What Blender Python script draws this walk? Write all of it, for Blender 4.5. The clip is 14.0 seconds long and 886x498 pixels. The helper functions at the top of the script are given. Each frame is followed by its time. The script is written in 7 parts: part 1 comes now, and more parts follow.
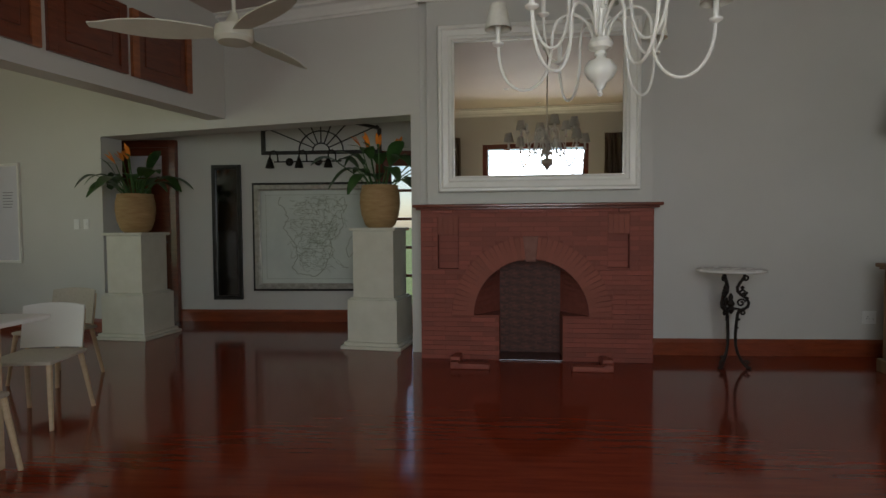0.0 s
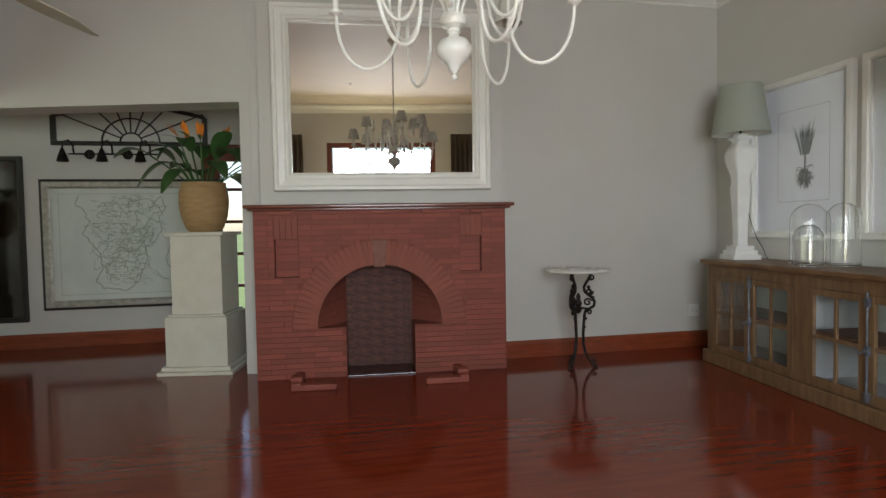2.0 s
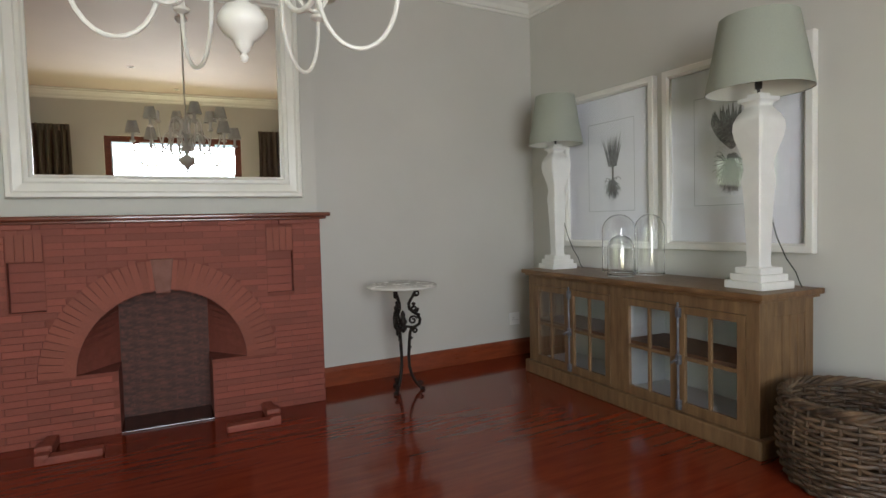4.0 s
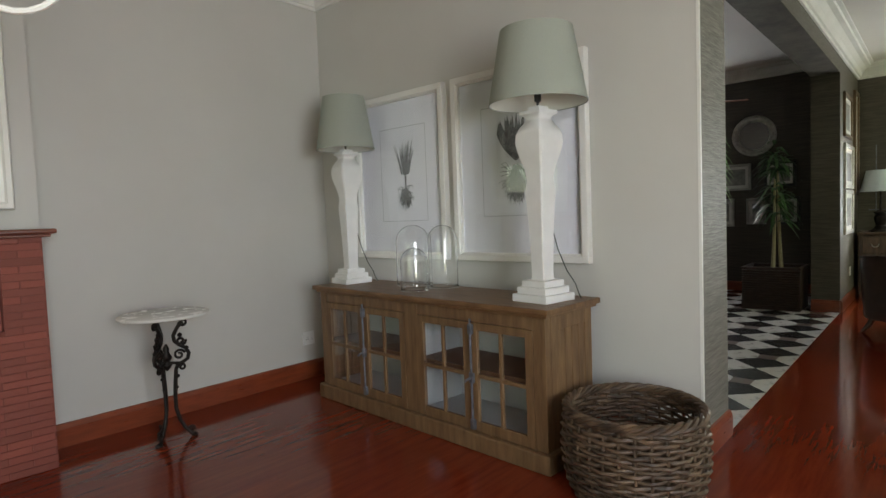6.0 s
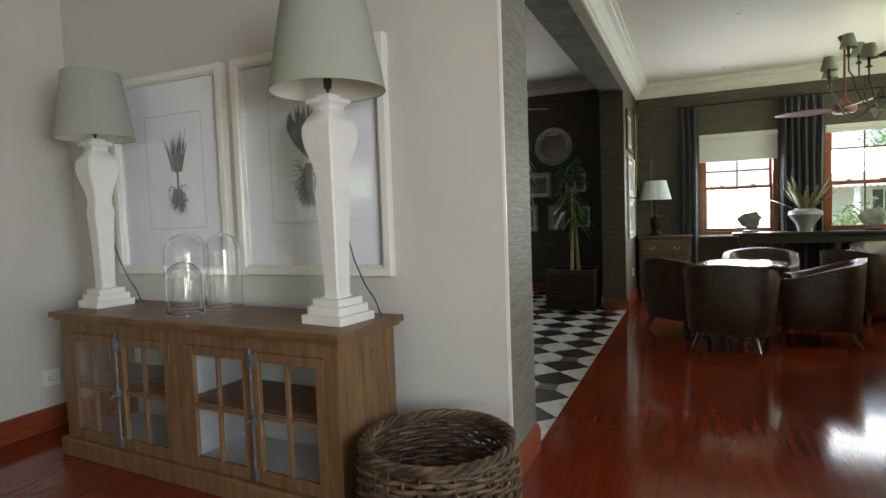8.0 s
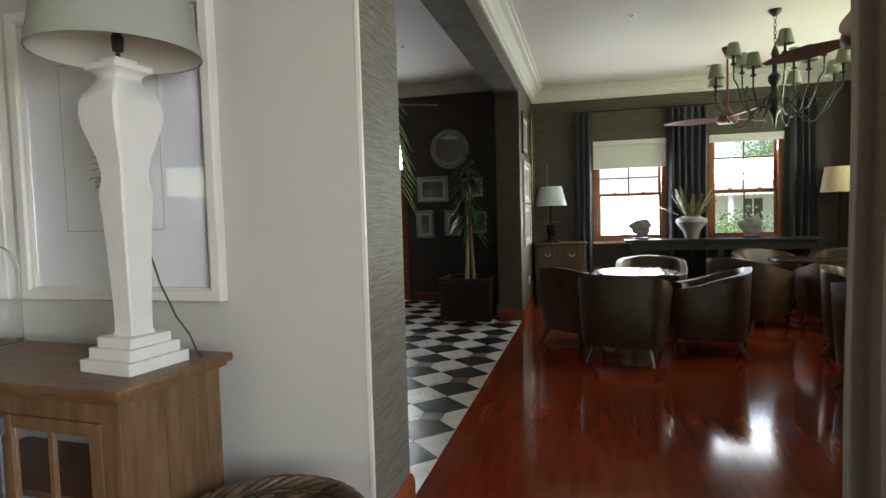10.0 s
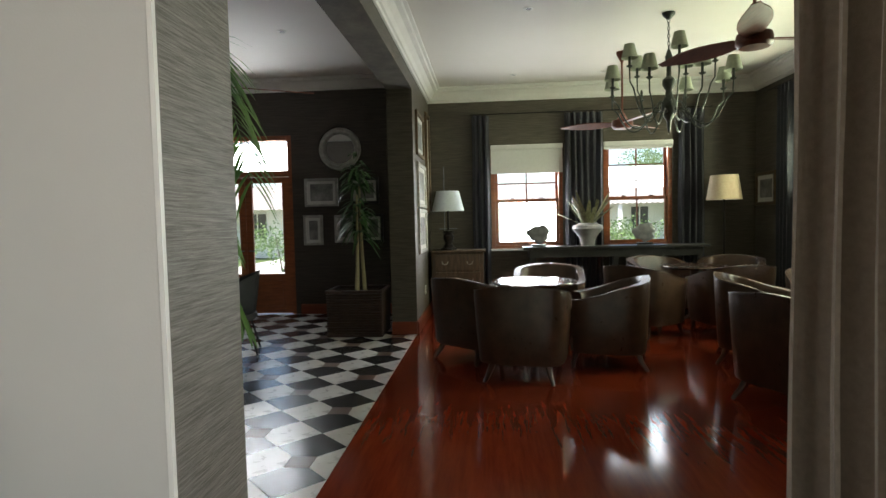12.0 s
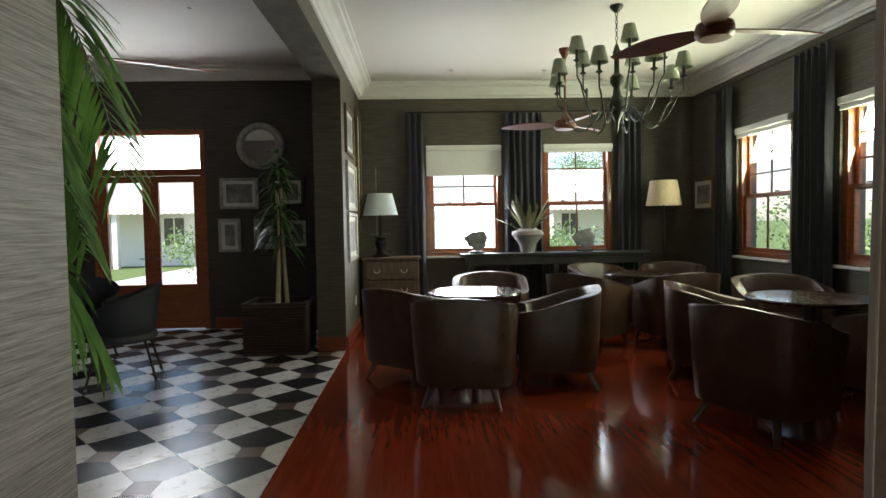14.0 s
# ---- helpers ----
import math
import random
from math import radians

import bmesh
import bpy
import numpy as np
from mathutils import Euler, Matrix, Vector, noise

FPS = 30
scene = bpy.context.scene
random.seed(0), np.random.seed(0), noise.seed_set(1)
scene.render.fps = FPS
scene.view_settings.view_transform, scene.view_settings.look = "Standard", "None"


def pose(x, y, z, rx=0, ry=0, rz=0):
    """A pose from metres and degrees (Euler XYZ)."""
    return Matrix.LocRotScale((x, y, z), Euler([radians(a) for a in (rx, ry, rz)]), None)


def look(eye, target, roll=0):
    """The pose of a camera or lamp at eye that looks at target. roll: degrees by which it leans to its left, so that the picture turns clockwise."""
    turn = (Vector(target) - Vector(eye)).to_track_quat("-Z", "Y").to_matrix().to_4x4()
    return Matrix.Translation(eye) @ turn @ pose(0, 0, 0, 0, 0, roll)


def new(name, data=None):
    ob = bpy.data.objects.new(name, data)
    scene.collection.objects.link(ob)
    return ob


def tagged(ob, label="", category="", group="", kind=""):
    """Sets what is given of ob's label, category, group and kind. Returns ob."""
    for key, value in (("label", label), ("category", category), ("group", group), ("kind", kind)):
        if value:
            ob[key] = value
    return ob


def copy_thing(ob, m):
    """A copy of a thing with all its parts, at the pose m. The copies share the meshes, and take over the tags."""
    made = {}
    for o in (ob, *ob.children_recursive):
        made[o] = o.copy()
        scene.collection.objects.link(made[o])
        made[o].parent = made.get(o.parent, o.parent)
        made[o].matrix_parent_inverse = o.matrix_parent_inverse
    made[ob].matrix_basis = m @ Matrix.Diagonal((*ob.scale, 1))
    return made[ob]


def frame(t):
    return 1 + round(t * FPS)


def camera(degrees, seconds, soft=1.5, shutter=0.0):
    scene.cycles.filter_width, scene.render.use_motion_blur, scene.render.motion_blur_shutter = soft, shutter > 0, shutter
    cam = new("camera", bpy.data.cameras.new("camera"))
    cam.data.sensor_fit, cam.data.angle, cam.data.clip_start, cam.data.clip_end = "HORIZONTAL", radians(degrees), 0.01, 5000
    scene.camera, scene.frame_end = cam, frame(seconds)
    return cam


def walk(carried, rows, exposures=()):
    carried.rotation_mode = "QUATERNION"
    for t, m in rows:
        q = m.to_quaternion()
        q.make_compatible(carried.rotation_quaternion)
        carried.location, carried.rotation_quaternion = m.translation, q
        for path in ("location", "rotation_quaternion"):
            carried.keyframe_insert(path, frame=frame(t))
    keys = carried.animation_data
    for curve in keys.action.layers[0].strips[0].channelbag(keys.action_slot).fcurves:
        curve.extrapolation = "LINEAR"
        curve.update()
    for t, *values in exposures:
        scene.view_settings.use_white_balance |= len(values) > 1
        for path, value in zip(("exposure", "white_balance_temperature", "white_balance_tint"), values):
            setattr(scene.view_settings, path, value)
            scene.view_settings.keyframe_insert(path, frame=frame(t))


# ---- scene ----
cam = camera(75.9, 14.0)
PATH = [
    (0, (0.531, 1.203, 1.171), (0.399, 3.197, 1.092), -0.4),
    (0.5, (0.523, 1.331, 1.174), (0.458, 3.328, 1.092), -0.5),
    (1, (0.504, 1.439, 1.174), (0.557, 3.436, 1.092), -0.6),
    (1.5, (0.523, 1.506, 1.161), (0.757, 3.491, 1.083), -0.8),
    (2, (0.568, 1.631, 1.175), (0.963, 3.59, 1.096), -1.0),
    (2.5, (0.619, 1.77, 1.187), (1.146, 3.698, 1.109), -1.1),
    (5, (0.861, 2.224, 1.31), (2.14, 3.759, 1.206), -1.8),
    (5.5, (0.963, 2.259, 1.321), (2.361, 3.685, 1.214), -2.0),
    (6, (1.091, 2.294, 1.341), (2.585, 3.618, 1.23), -2.2),
    (6.5, (1.218, 2.306, 1.353), (2.788, 3.541, 1.237), -2.1),
    (7, (1.34, 2.339, 1.345), (3.004, 3.443, 1.229), -2.1),
    (7.5, (1.459, 2.387, 1.345), (3.211, 3.344, 1.228), -2.2),
    (8, (1.555, 2.412, 1.341), (3.381, 3.222, 1.225), -2.1),
    (10.5, (2.296, 2.411, 1.358), (4.248, 2.833, 1.244), -1.5),
    (11, (2.427, 2.424, 1.354), (4.398, 2.748, 1.242), -1.4),
    (11.5, (2.594, 2.399, 1.352), (4.577, 2.633, 1.245), -1.3),
    (12, (2.744, 2.374, 1.343), (4.735, 2.537, 1.242), -1.3),
    (12.5, (2.882, 2.361, 1.342), (4.877, 2.473, 1.245), -1.2),
    (13, (3.031, 2.388, 1.33), (5.028, 2.448, 1.239), -1.1),
    (13.5, (3.195, 2.405, 1.332), (5.193, 2.4, 1.244), -1.0),
    (14, (3.3, 2.424, 1.33), (5.297, 2.347, 1.245), -1.0),
]
walk(cam, [(t, look(eye, target, roll)) for t, eye, target, roll in PATH], ((0, -0.05), (1.0, 0.2), (1.5, 0.5), (2.5, 1.03), (5, 0.95), (8, 0.97), (11, 0.95), (14, 1.0)))

# ---- world and large lights ----
world = bpy.data.worlds.new("world")
scene.world = world
world.use_nodes = True
wn = world.node_tree
sky = wn.nodes.new("ShaderNodeTexSky")
sky.sky_type = "NISHITA"
sky.sun_disc = False
sky.sun_elevation, sky.sun_rotation = radians(61), radians(-57)
wn.links.new(sky.outputs[0], wn.nodes["Background"].inputs[0])
wn.nodes["Background"].inputs[1].default_value = 0.15

sun_data = bpy.data.lights.new("sun", "SUN")
sun_data.energy, sun_data.angle, sun_data.color = 5.0, radians(0.5), (1, 0.95, 0.87)
sun = new("sun", sun_data)
sun.matrix_world = look((0, 0, 30), (14.0, -9.0, 0))


def window_light(name, eye, target, w, h, watts, colour):
    """Sky light that enters by a window's opening; tinted green where it adds lawn bounce."""
    d = bpy.data.lights.new(name, "AREA")
    d.shape, d.size, d.size_y, d.energy, d.color = "RECTANGLE", w, h, watts, colour
    o = new(name, d)
    o.matrix_world = look(eye, target)
    return o


# SKYLIGHTS: the sky's light through the windows, the added garden opening, the entrance and the glazed doors; green
# ones add lawn bounce
window_light("sky_east", (11.32, 1.75, 1.49), (5, 1.75, 1.1), 0.92, 1.0, 28.5, (0.93, 0.97, 1))
window_light("sky_east", (11.32, 0.17, 2.04), (5, 0.17, 1.2), 0.9, 0.56, 6.8, (0.93, 0.97, 1))
# tinted green and aimed up, to put lawn bounce on the lounge ceiling
window_light("sky_lawn_south", (9.58, -1.54, 2.02), (9.58, 4, 3.8), 0.85, 0.58, 28, (0.93, 1, 0.68))
window_light("sky_lawn_south", (7.9, -1.54, 2.02), (7.9, 4, 3.8), 0.85, 0.58, 28, (0.93, 1, 0.68))
window_light("sky_hall", (11.1, 5.98, 2.34), (5, 5.9, 0.8), 1.25, 0.42, 19.2, (0.93, 0.97, 1))
window_light("sky_west", (-6.3, 3.4, 1.5), (0, 3.6, 2.6), 5.2, 2.2, 26, (0.86, 1, 0.64))
window_light("sky_entrance", (0.82, -0.2, 1.5), (1.5, 5, -0.6), 1.8, 2.0, 86, (0.83, 0.905, 1))
# extra lamp aimed at the ceiling, for yellow-green light off an unseen lawn
window_light("lawn_entrance", (0.82, -0.16, 1.1), (1.2, 2.6, 6.0), 1.8, 1.8, 32, (1, 0.955, 0.56))

# ---- materials ----
def mat(name):
    m = bpy.data.materials.new(name)
    m.use_nodes = True
    return m, m.node_tree, m.node_tree.nodes["Principled BSDF"]


def node(nt, kind, **kw):
    n = nt.nodes.new(kind)
    for k, v in kw.items():
        n.inputs[k.replace("_", " ")].default_value = v
    return n


def surface(name, c1, c2, scale=6.0, rough=0.6, metal=0.0, bump=0.0, bump_scale=80.0, stretch=(1, 1, 1), spread=0.0, coat=0.0, sheen=0.0, detail=5.0):
    """A paint, wood, leather or metal: two tones in noise, fine relief, uneven gloss."""
    m, nt, b = mat(name)
    tc = nt.nodes.new("ShaderNodeTexCoord")
    mp = nt.nodes.new("ShaderNodeMapping")
    mp.inputs["Scale"].default_value = stretch
    nt.links.new(tc.outputs["Object"], mp.inputs[0])
    n1 = node(nt, "ShaderNodeTexNoise", Scale=scale, Detail=detail, Roughness=0.6)
    nt.links.new(mp.outputs[0], n1.inputs["Vector"])
    ramp = nt.nodes.new("ShaderNodeValToRGB")
    ramp.color_ramp.elements[0].position, ramp.color_ramp.elements[1].position = 0.32, 0.68
    ramp.color_ramp.elements[0].color, ramp.color_ramp.elements[1].color = (*c1, 1), (*c2, 1)
    nt.links.new(n1.outputs["Fac"], ramp.inputs[0])
    colour = ramp.outputs[0]
    if spread:
        info = nt.nodes.new("ShaderNodeObjectInfo")
        mr = node(nt, "ShaderNodeMapRange")
        mr.inputs["To Min"].default_value, mr.inputs["To Max"].default_value = 1 - spread, 1 + spread
        nt.links.new(info.outputs["Random"], mr.inputs["Value"])
        hsv = nt.nodes.new("ShaderNodeHueSaturation")
        nt.links.new(mr.outputs[0], hsv.inputs["Value"])
        nt.links.new(colour, hsv.inputs["Color"])
        colour = hsv.outputs[0]
    nt.links.new(colour, b.inputs["Base Color"])
    rr = node(nt, "ShaderNodeMapRange")
    rr.inputs["To Min"].default_value, rr.inputs["To Max"].default_value = max(rough - 0.08, 0.02), min(rough + 0.1, 1)
    n3 = node(nt, "ShaderNodeTexNoise", Scale=scale * 2.7, Detail=3.0)
    nt.links.new(mp.outputs[0], n3.inputs["Vector"])
    nt.links.new(n3.outputs["Fac"], rr.inputs["Value"])
    nt.links.new(rr.outputs[0], b.inputs["Roughness"])
    b.inputs["Metallic"].default_value = metal
    b.inputs["Coat Weight"].default_value = coat
    b.inputs["Coat Roughness"].default_value = 0.08
    b.inputs["Sheen Weight"].default_value = sheen
    if bump:
        n2 = node(nt, "ShaderNodeTexNoise", Scale=bump_scale, Detail=4.0)
        nt.links.new(mp.outputs[0], n2.inputs["Vector"])
        bp = node(nt, "ShaderNodeBump", Strength=bump, Distance=0.01)
        nt.links.new(n2.outputs["Fac"], bp.inputs["Height"])
        nt.links.new(bp.outputs[0], b.inputs["Normal"])
    return m


def glass_mat(name, tint=(1, 1, 1), rough=0.0):
    m, nt, b = mat(name)
    b.inputs["Base Color"].default_value = (*tint, 1)
    b.inputs["Transmission Weight"].default_value = 1
    b.inputs["Roughness"].default_value = rough
    b.inputs["IOR"].default_value = 1.45
    return m


M_WALL = surface("wall_paint", (0.545, 0.533, 0.505), (0.575, 0.563, 0.535), 1.3, 0.55, bump=0.05, bump_scale=130)
M_CEIL = surface("ceiling_paint", (0.72, 0.69, 0.64), (0.75, 0.72, 0.67), 1.0, 0.7)
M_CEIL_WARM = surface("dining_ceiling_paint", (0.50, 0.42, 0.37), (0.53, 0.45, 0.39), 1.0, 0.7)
M_WHITE = surface("white_gloss_paint", (0.72, 0.71, 0.68), (0.78, 0.77, 0.74), 4, 0.35, bump=0.03)
M_PLASTER = surface("white_plaster", (0.74, 0.74, 0.73), (0.80, 0.80, 0.79), 7, 0.4, bump=0.1, bump_scale=40)
M_SKIRT = surface("red_brown_skirting", (0.17, 0.035, 0.015), (0.26, 0.06, 0.022), 5, 0.3, stretch=(1, 1, 6), coat=0.3)
M_MIRROR = surface("mirror_silver", (0.86, 0.86, 0.86), (0.88, 0.88, 0.88), 2, 0.02, 1.0)
M_MIRROR.node_tree.nodes["Principled BSDF"].inputs["Roughness"].links and M_MIRROR.node_tree.links.remove(M_MIRROR.node_tree.nodes["Principled BSDF"].inputs["Roughness"].links[0])
M_MIRROR.node_tree.nodes["Principled BSDF"].inputs["Roughness"].default_value = 0.005
# A dark reflection put into the colour of plain mirror glass.
M_MIRROR_DARK = surface("darkened_mirror", (0.10, 0.10, 0.10), (0.13, 0.13, 0.13), 2, 0.1, 1.0)
M_GLASS = glass_mat("clear_glass")
M_BLACK = surface("black_paint", (0.012, 0.012, 0.012), (0.025, 0.023, 0.022), 9, 0.4, bump=0.05)
M_IRON = surface("wrought_iron", (0.010, 0.009, 0.009), (0.03, 0.022, 0.018), 30, 0.45, 0.6, bump=0.3, bump_scale=90)
M_CABINET = surface("old_pine", (0.105, 0.055, 0.025), (0.22, 0.128, 0.06), 3, 0.5, bump=0.25, bump_scale=14, stretch=(8, 8, 1), detail=8)
M_CABINET_TOP = surface("cabinet_top_wood", (0.11, 0.053, 0.022), (0.21, 0.112, 0.05), 5, 0.42, bump=0.2, bump_scale=14, stretch=(6, 1, 1), detail=8)
M_SHADE = surface("sage_linen_shade", (0.32, 0.345, 0.30), (0.345, 0.37, 0.322), 160, 0.85, bump=0.15, bump_scale=400)
M_LEATHER = surface("dark_brown_leather", (0.046, 0.024, 0.015), (0.080, 0.044, 0.027), 8, 0.30, bump=0.25, bump_scale=140)
M_DARKWOOD = surface("dark_stained_wood", (0.022, 0.010, 0.006), (0.05, 0.022, 0.012), 6, 0.3, stretch=(1, 1, 5), coat=0.3)
M_REDWOOD = surface("varnished_meranti", (0.20, 0.055, 0.018), (0.33, 0.10, 0.035), 5, 0.3, stretch=(1, 1, 7), coat=0.4)
M_DOORWOOD = surface("red_door_wood", (0.10, 0.022, 0.010), (0.17, 0.042, 0.018), 5, 0.3, stretch=(1, 1, 7), coat=0.4)
M_CURTAIN = surface("blue_grey_curtain", (0.055, 0.058, 0.070), (0.080, 0.083, 0.098), 40, 0.9, bump=0.2, bump_scale=300, sheen=0.3)
M_TAUPE = surface("taupe_curtain", (0.17, 0.135, 0.10), (0.21, 0.17, 0.13), 40, 0.9, bump=0.2, bump_scale=300, sheen=0.2)


def floor_mat():
    """Polished red floor: boards along x, with gloss that wavers from board to board."""
    m, nt, b = mat("polished_red_floor")
    tc = nt.nodes.new("ShaderNodeTexCoord")
    mp = nt.nodes.new("ShaderNodeMapping")
    mp.inputs["Scale"].default_value = (0.7, 7, 1)
    nt.links.new(tc.outputs["Object"], mp.inputs[0])
    n1 = node(nt, "ShaderNodeTexNoise", Scale=3.0, Detail=7.0, Roughness=0.65)
    nt.links.new(mp.outputs[0], n1.inputs["Vector"])
    ramp = nt.nodes.new("ShaderNodeValToRGB")
    ramp.color_ramp.elements[0].position, ramp.color_ramp.elements[1].position = 0.3, 0.72
    ramp.color_ramp.elements[0].color, ramp.color_ramp.elements[1].color = (0.115, 0.015, 0.006, 1), (0.20, 0.030, 0.011, 1)
    nt.links.new(n1.outputs["Fac"], ramp.inputs[0])
    info = nt.nodes.new("ShaderNodeObjectInfo")
    mr = node(nt, "ShaderNodeMapRange")
    mr.inputs["To Min"].default_value, mr.inputs["To Max"].default_value = 0.82, 1.18
    nt.links.new(info.outputs["Random"], mr.inputs["Value"])
    hsv = nt.nodes.new("ShaderNodeHueSaturation")
    nt.links.new(mr.outputs[0], hsv.inputs["Value"])
    nt.links.new(ramp.outputs[0], hsv.inputs["Color"])
    nt.links.new(hsv.outputs[0], b.inputs["Base Color"])
    n2 = node(nt, "ShaderNodeTexNoise", Scale=2.2, Detail=4.0)
    nt.links.new(tc.outputs["Object"], n2.inputs["Vector"])
    rr = node(nt, "ShaderNodeMapRange")
    rr.inputs["To Min"].default_value, rr.inputs["To Max"].default_value = 0.085, 0.13
    nt.links.new(n2.outputs["Fac"], rr.inputs["Value"])
    nt.links.new(rr.outputs[0], b.inputs["Roughness"])
    n3 = node(nt, "ShaderNodeTexNoise", Scale=9.0, Detail=3.0)
    nt.links.new(mp.outputs[0], n3.inputs["Vector"])
    bp = node(nt, "ShaderNodeBump", Strength=0.0005, Distance=0.01)
    nt.links.new(n3.outputs["Fac"], bp.inputs["Height"])
    brick = nt.nodes.new("ShaderNodeTexBrick")
    for key, value in (("Scale", 1.0), ("Mortar Size", 0.0018), ("Mortar Smooth", 0.3), ("Brick Width", 2.4), ("Row Height", 0.115)):
        brick.inputs[key].default_value = value
    nt.links.new(tc.outputs["Object"], brick.inputs["Vector"])
    groove = node(nt, "ShaderNodeBump", Strength=0.006, Distance=0.002)
    groove.invert = True
    nt.links.new(brick.outputs["Fac"], groove.inputs["Height"])
    nt.links.new(bp.outputs[0], groove.inputs["Normal"])
    nt.links.new(groove.outputs[0], b.inputs["Normal"])
    return m


def grass_cloth(name, dark, light, lines=(3, 3, 160)):
    """Woven wallpaper: fine uneven level threads."""
    m, nt, b = mat(name)
    tc = nt.nodes.new("ShaderNodeTexCoord")
    mp = nt.nodes.new("ShaderNodeMapping")
    mp.inputs["Scale"].default_value = lines
    nt.links.new(tc.outputs["Object"], mp.inputs[0])
    n1 = node(nt, "ShaderNodeTexNoise", Scale=1.0, Detail=6.0, Roughness=0.7)
    nt.links.new(mp.outputs[0], n1.inputs["Vector"])
    ramp = nt.nodes.new("ShaderNodeValToRGB")
    ramp.color_ramp.elements[0].position, ramp.color_ramp.elements[1].position = 0.38, 0.70
    ramp.color_ramp.elements[0].color, ramp.color_ramp.elements[1].color = (*dark, 1), (*light, 1)
    nt.links.new(n1.outputs["Fac"], ramp.inputs[0])
    nt.links.new(ramp.outputs[0], b.inputs["Base Color"])
    b.inputs["Roughness"].default_value = 0.6
    bp = node(nt, "ShaderNodeBump", Strength=0.35, Distance=0.004)
    nt.links.new(n1.outputs["Fac"], bp.inputs["Height"])
    nt.links.new(bp.outputs[0], b.inputs["Normal"])
    return m


M_FLOOR = floor_mat()
# Same paper as the lounge; the pier's light is in this paler colour.
M_GRASS_LIT = grass_cloth("lit_grasscloth", (0.085, 0.076, 0.065), (0.27, 0.255, 0.23), (7, 7, 230))
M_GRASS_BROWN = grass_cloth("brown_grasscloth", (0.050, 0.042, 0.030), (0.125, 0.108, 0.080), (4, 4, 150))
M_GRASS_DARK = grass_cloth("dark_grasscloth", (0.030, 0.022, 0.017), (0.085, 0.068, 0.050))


# ---- mesh helpers ----
def box(bm, x0, y0, z0, x1, y1, z1, bevel=0.0, m=None):
    vs = [bm.verts.new((x, y, z)) for z in (z0, z1) for x, y in ((x0, y0), (x1, y0), (x1, y1), (x0, y1))]
    fs = [bm.faces.new([vs[i] for i in q]) for q in ((3, 2, 1, 0), (4, 5, 6, 7), (0, 1, 5, 4), (1, 2, 6, 5), (2, 3, 7, 6), (3, 0, 4, 7))]
    if bevel:
        es = list({e for f in fs for e in f.edges})
        out = bmesh.ops.bevel(bm, geom=es, offset=bevel, segments=2, profile=0.6, affect="EDGES")
        vs = list({v for f in out["faces"] for v in f.verts} | {v for v in vs if v.is_valid})
    if m is not None:
        bmesh.ops.transform(bm, matrix=m, verts=vs)
    return vs


def lathe(bm, profile, steps=24, at=(0, 0, 0), cap=True, sides=None):
    """Turns a profile of (radius, height) about the upright axis."""
    rings = []
    for r, z in profile:
        rings.append([bm.verts.new((at[0] + r * math.cos(2 * math.pi * k / steps), at[1] + r * math.sin(2 * math.pi * k / steps), at[2] + z)) for k in range(steps)])
    for a, b in zip(rings, rings[1:]):
        for k in range(steps):
            bm.faces.new((a[k], a[(k + 1) % steps], b[(k + 1) % steps], b[k]))
    if cap:
        bm.faces.new(rings[0][::-1])
        bm.faces.new(rings[-1])
    return [v for r in rings for v in r]


def tube(bm, path, radius, sides=8, taper=None):
    """A round bar along a path of points."""
    pts = [Vector(p) for p in path]
    rings, up = [], Vector((0, 0, 1))
    for i, p in enumerate(pts):
        d = (pts[min(i + 1, len(pts) - 1)] - pts[max(i - 1, 0)]).normalized()
        if abs(d.dot(up)) > 0.95:
            up = Vector((1, 0, 0)) if abs(d.x) < 0.9 else Vector((0, 1, 0))
        a = d.cross(up).normalized()
        b = d.cross(a).normalized()
        up = -b if b.dot(up) < 0 else b
        r = radius * (1 if taper is None else 1 + (taper - 1) * i / (len(pts) - 1))
        a, b = d.cross(up).normalized(), up
        rings.append([bm.verts.new(p + r * (math.cos(2 * math.pi * k / sides) * a + math.sin(2 * math.pi * k / sides) * b)) for k in range(sides)])
    for u, v in zip(rings, rings[1:]):
        for k in range(sides):
            bm.faces.new((u[k], u[(k + 1) % sides], v[(k + 1) % sides], v[k]))
    bm.faces.new(rings[0][::-1])
    bm.faces.new(rings[-1])


def extrude_profile(bm, profile, a, b, side):
    """Sweeps a profile of (out, up) straight from a to b; side is the way that out points."""
    a, b, side = Vector(a), Vector(b), Vector(side).normalized()
    ends = [[bm.verts.new(p + side * o + Vector((0, 0, u))) for o, u in profile] for p in (a, b)]
    n = len(profile)
    for k in range(n):
        bm.faces.new((ends[0][k], ends[0][(k + 1) % n], ends[1][(k + 1) % n], ends[1][k]))
    bm.faces.new(ends[0][::-1])
    bm.faces.new(ends[1])


def mesh_of(name, bm, material, smooth=False):
    bmesh.ops.recalc_face_normals(bm, faces=bm.faces[:])
    me = bpy.data.meshes.new(name)
    bm.to_mesh(me)
    bm.free()
    if material:
        me.materials.append(material)
    if smooth:
        for p in me.polygons:
            p.use_smooth = True
        me.set_sharp_from_angle(angle=radians(40))
    return me


def part(name, bm, material, parent, label="", smooth=False, at=None):
    ob = new(name, mesh_of(name, bm, material, smooth))
    ob.parent = parent
    if at is not None:
        ob.matrix_basis = at
    return tagged(ob, label)


def solid(name, bm, material, label="", category="", kind="", group="", smooth=False, at=None):
    ob = new(name, mesh_of(name, bm, material, smooth))
    if at is not None:
        ob.matrix_basis = at
    return tagged(ob, label, category, group, kind)


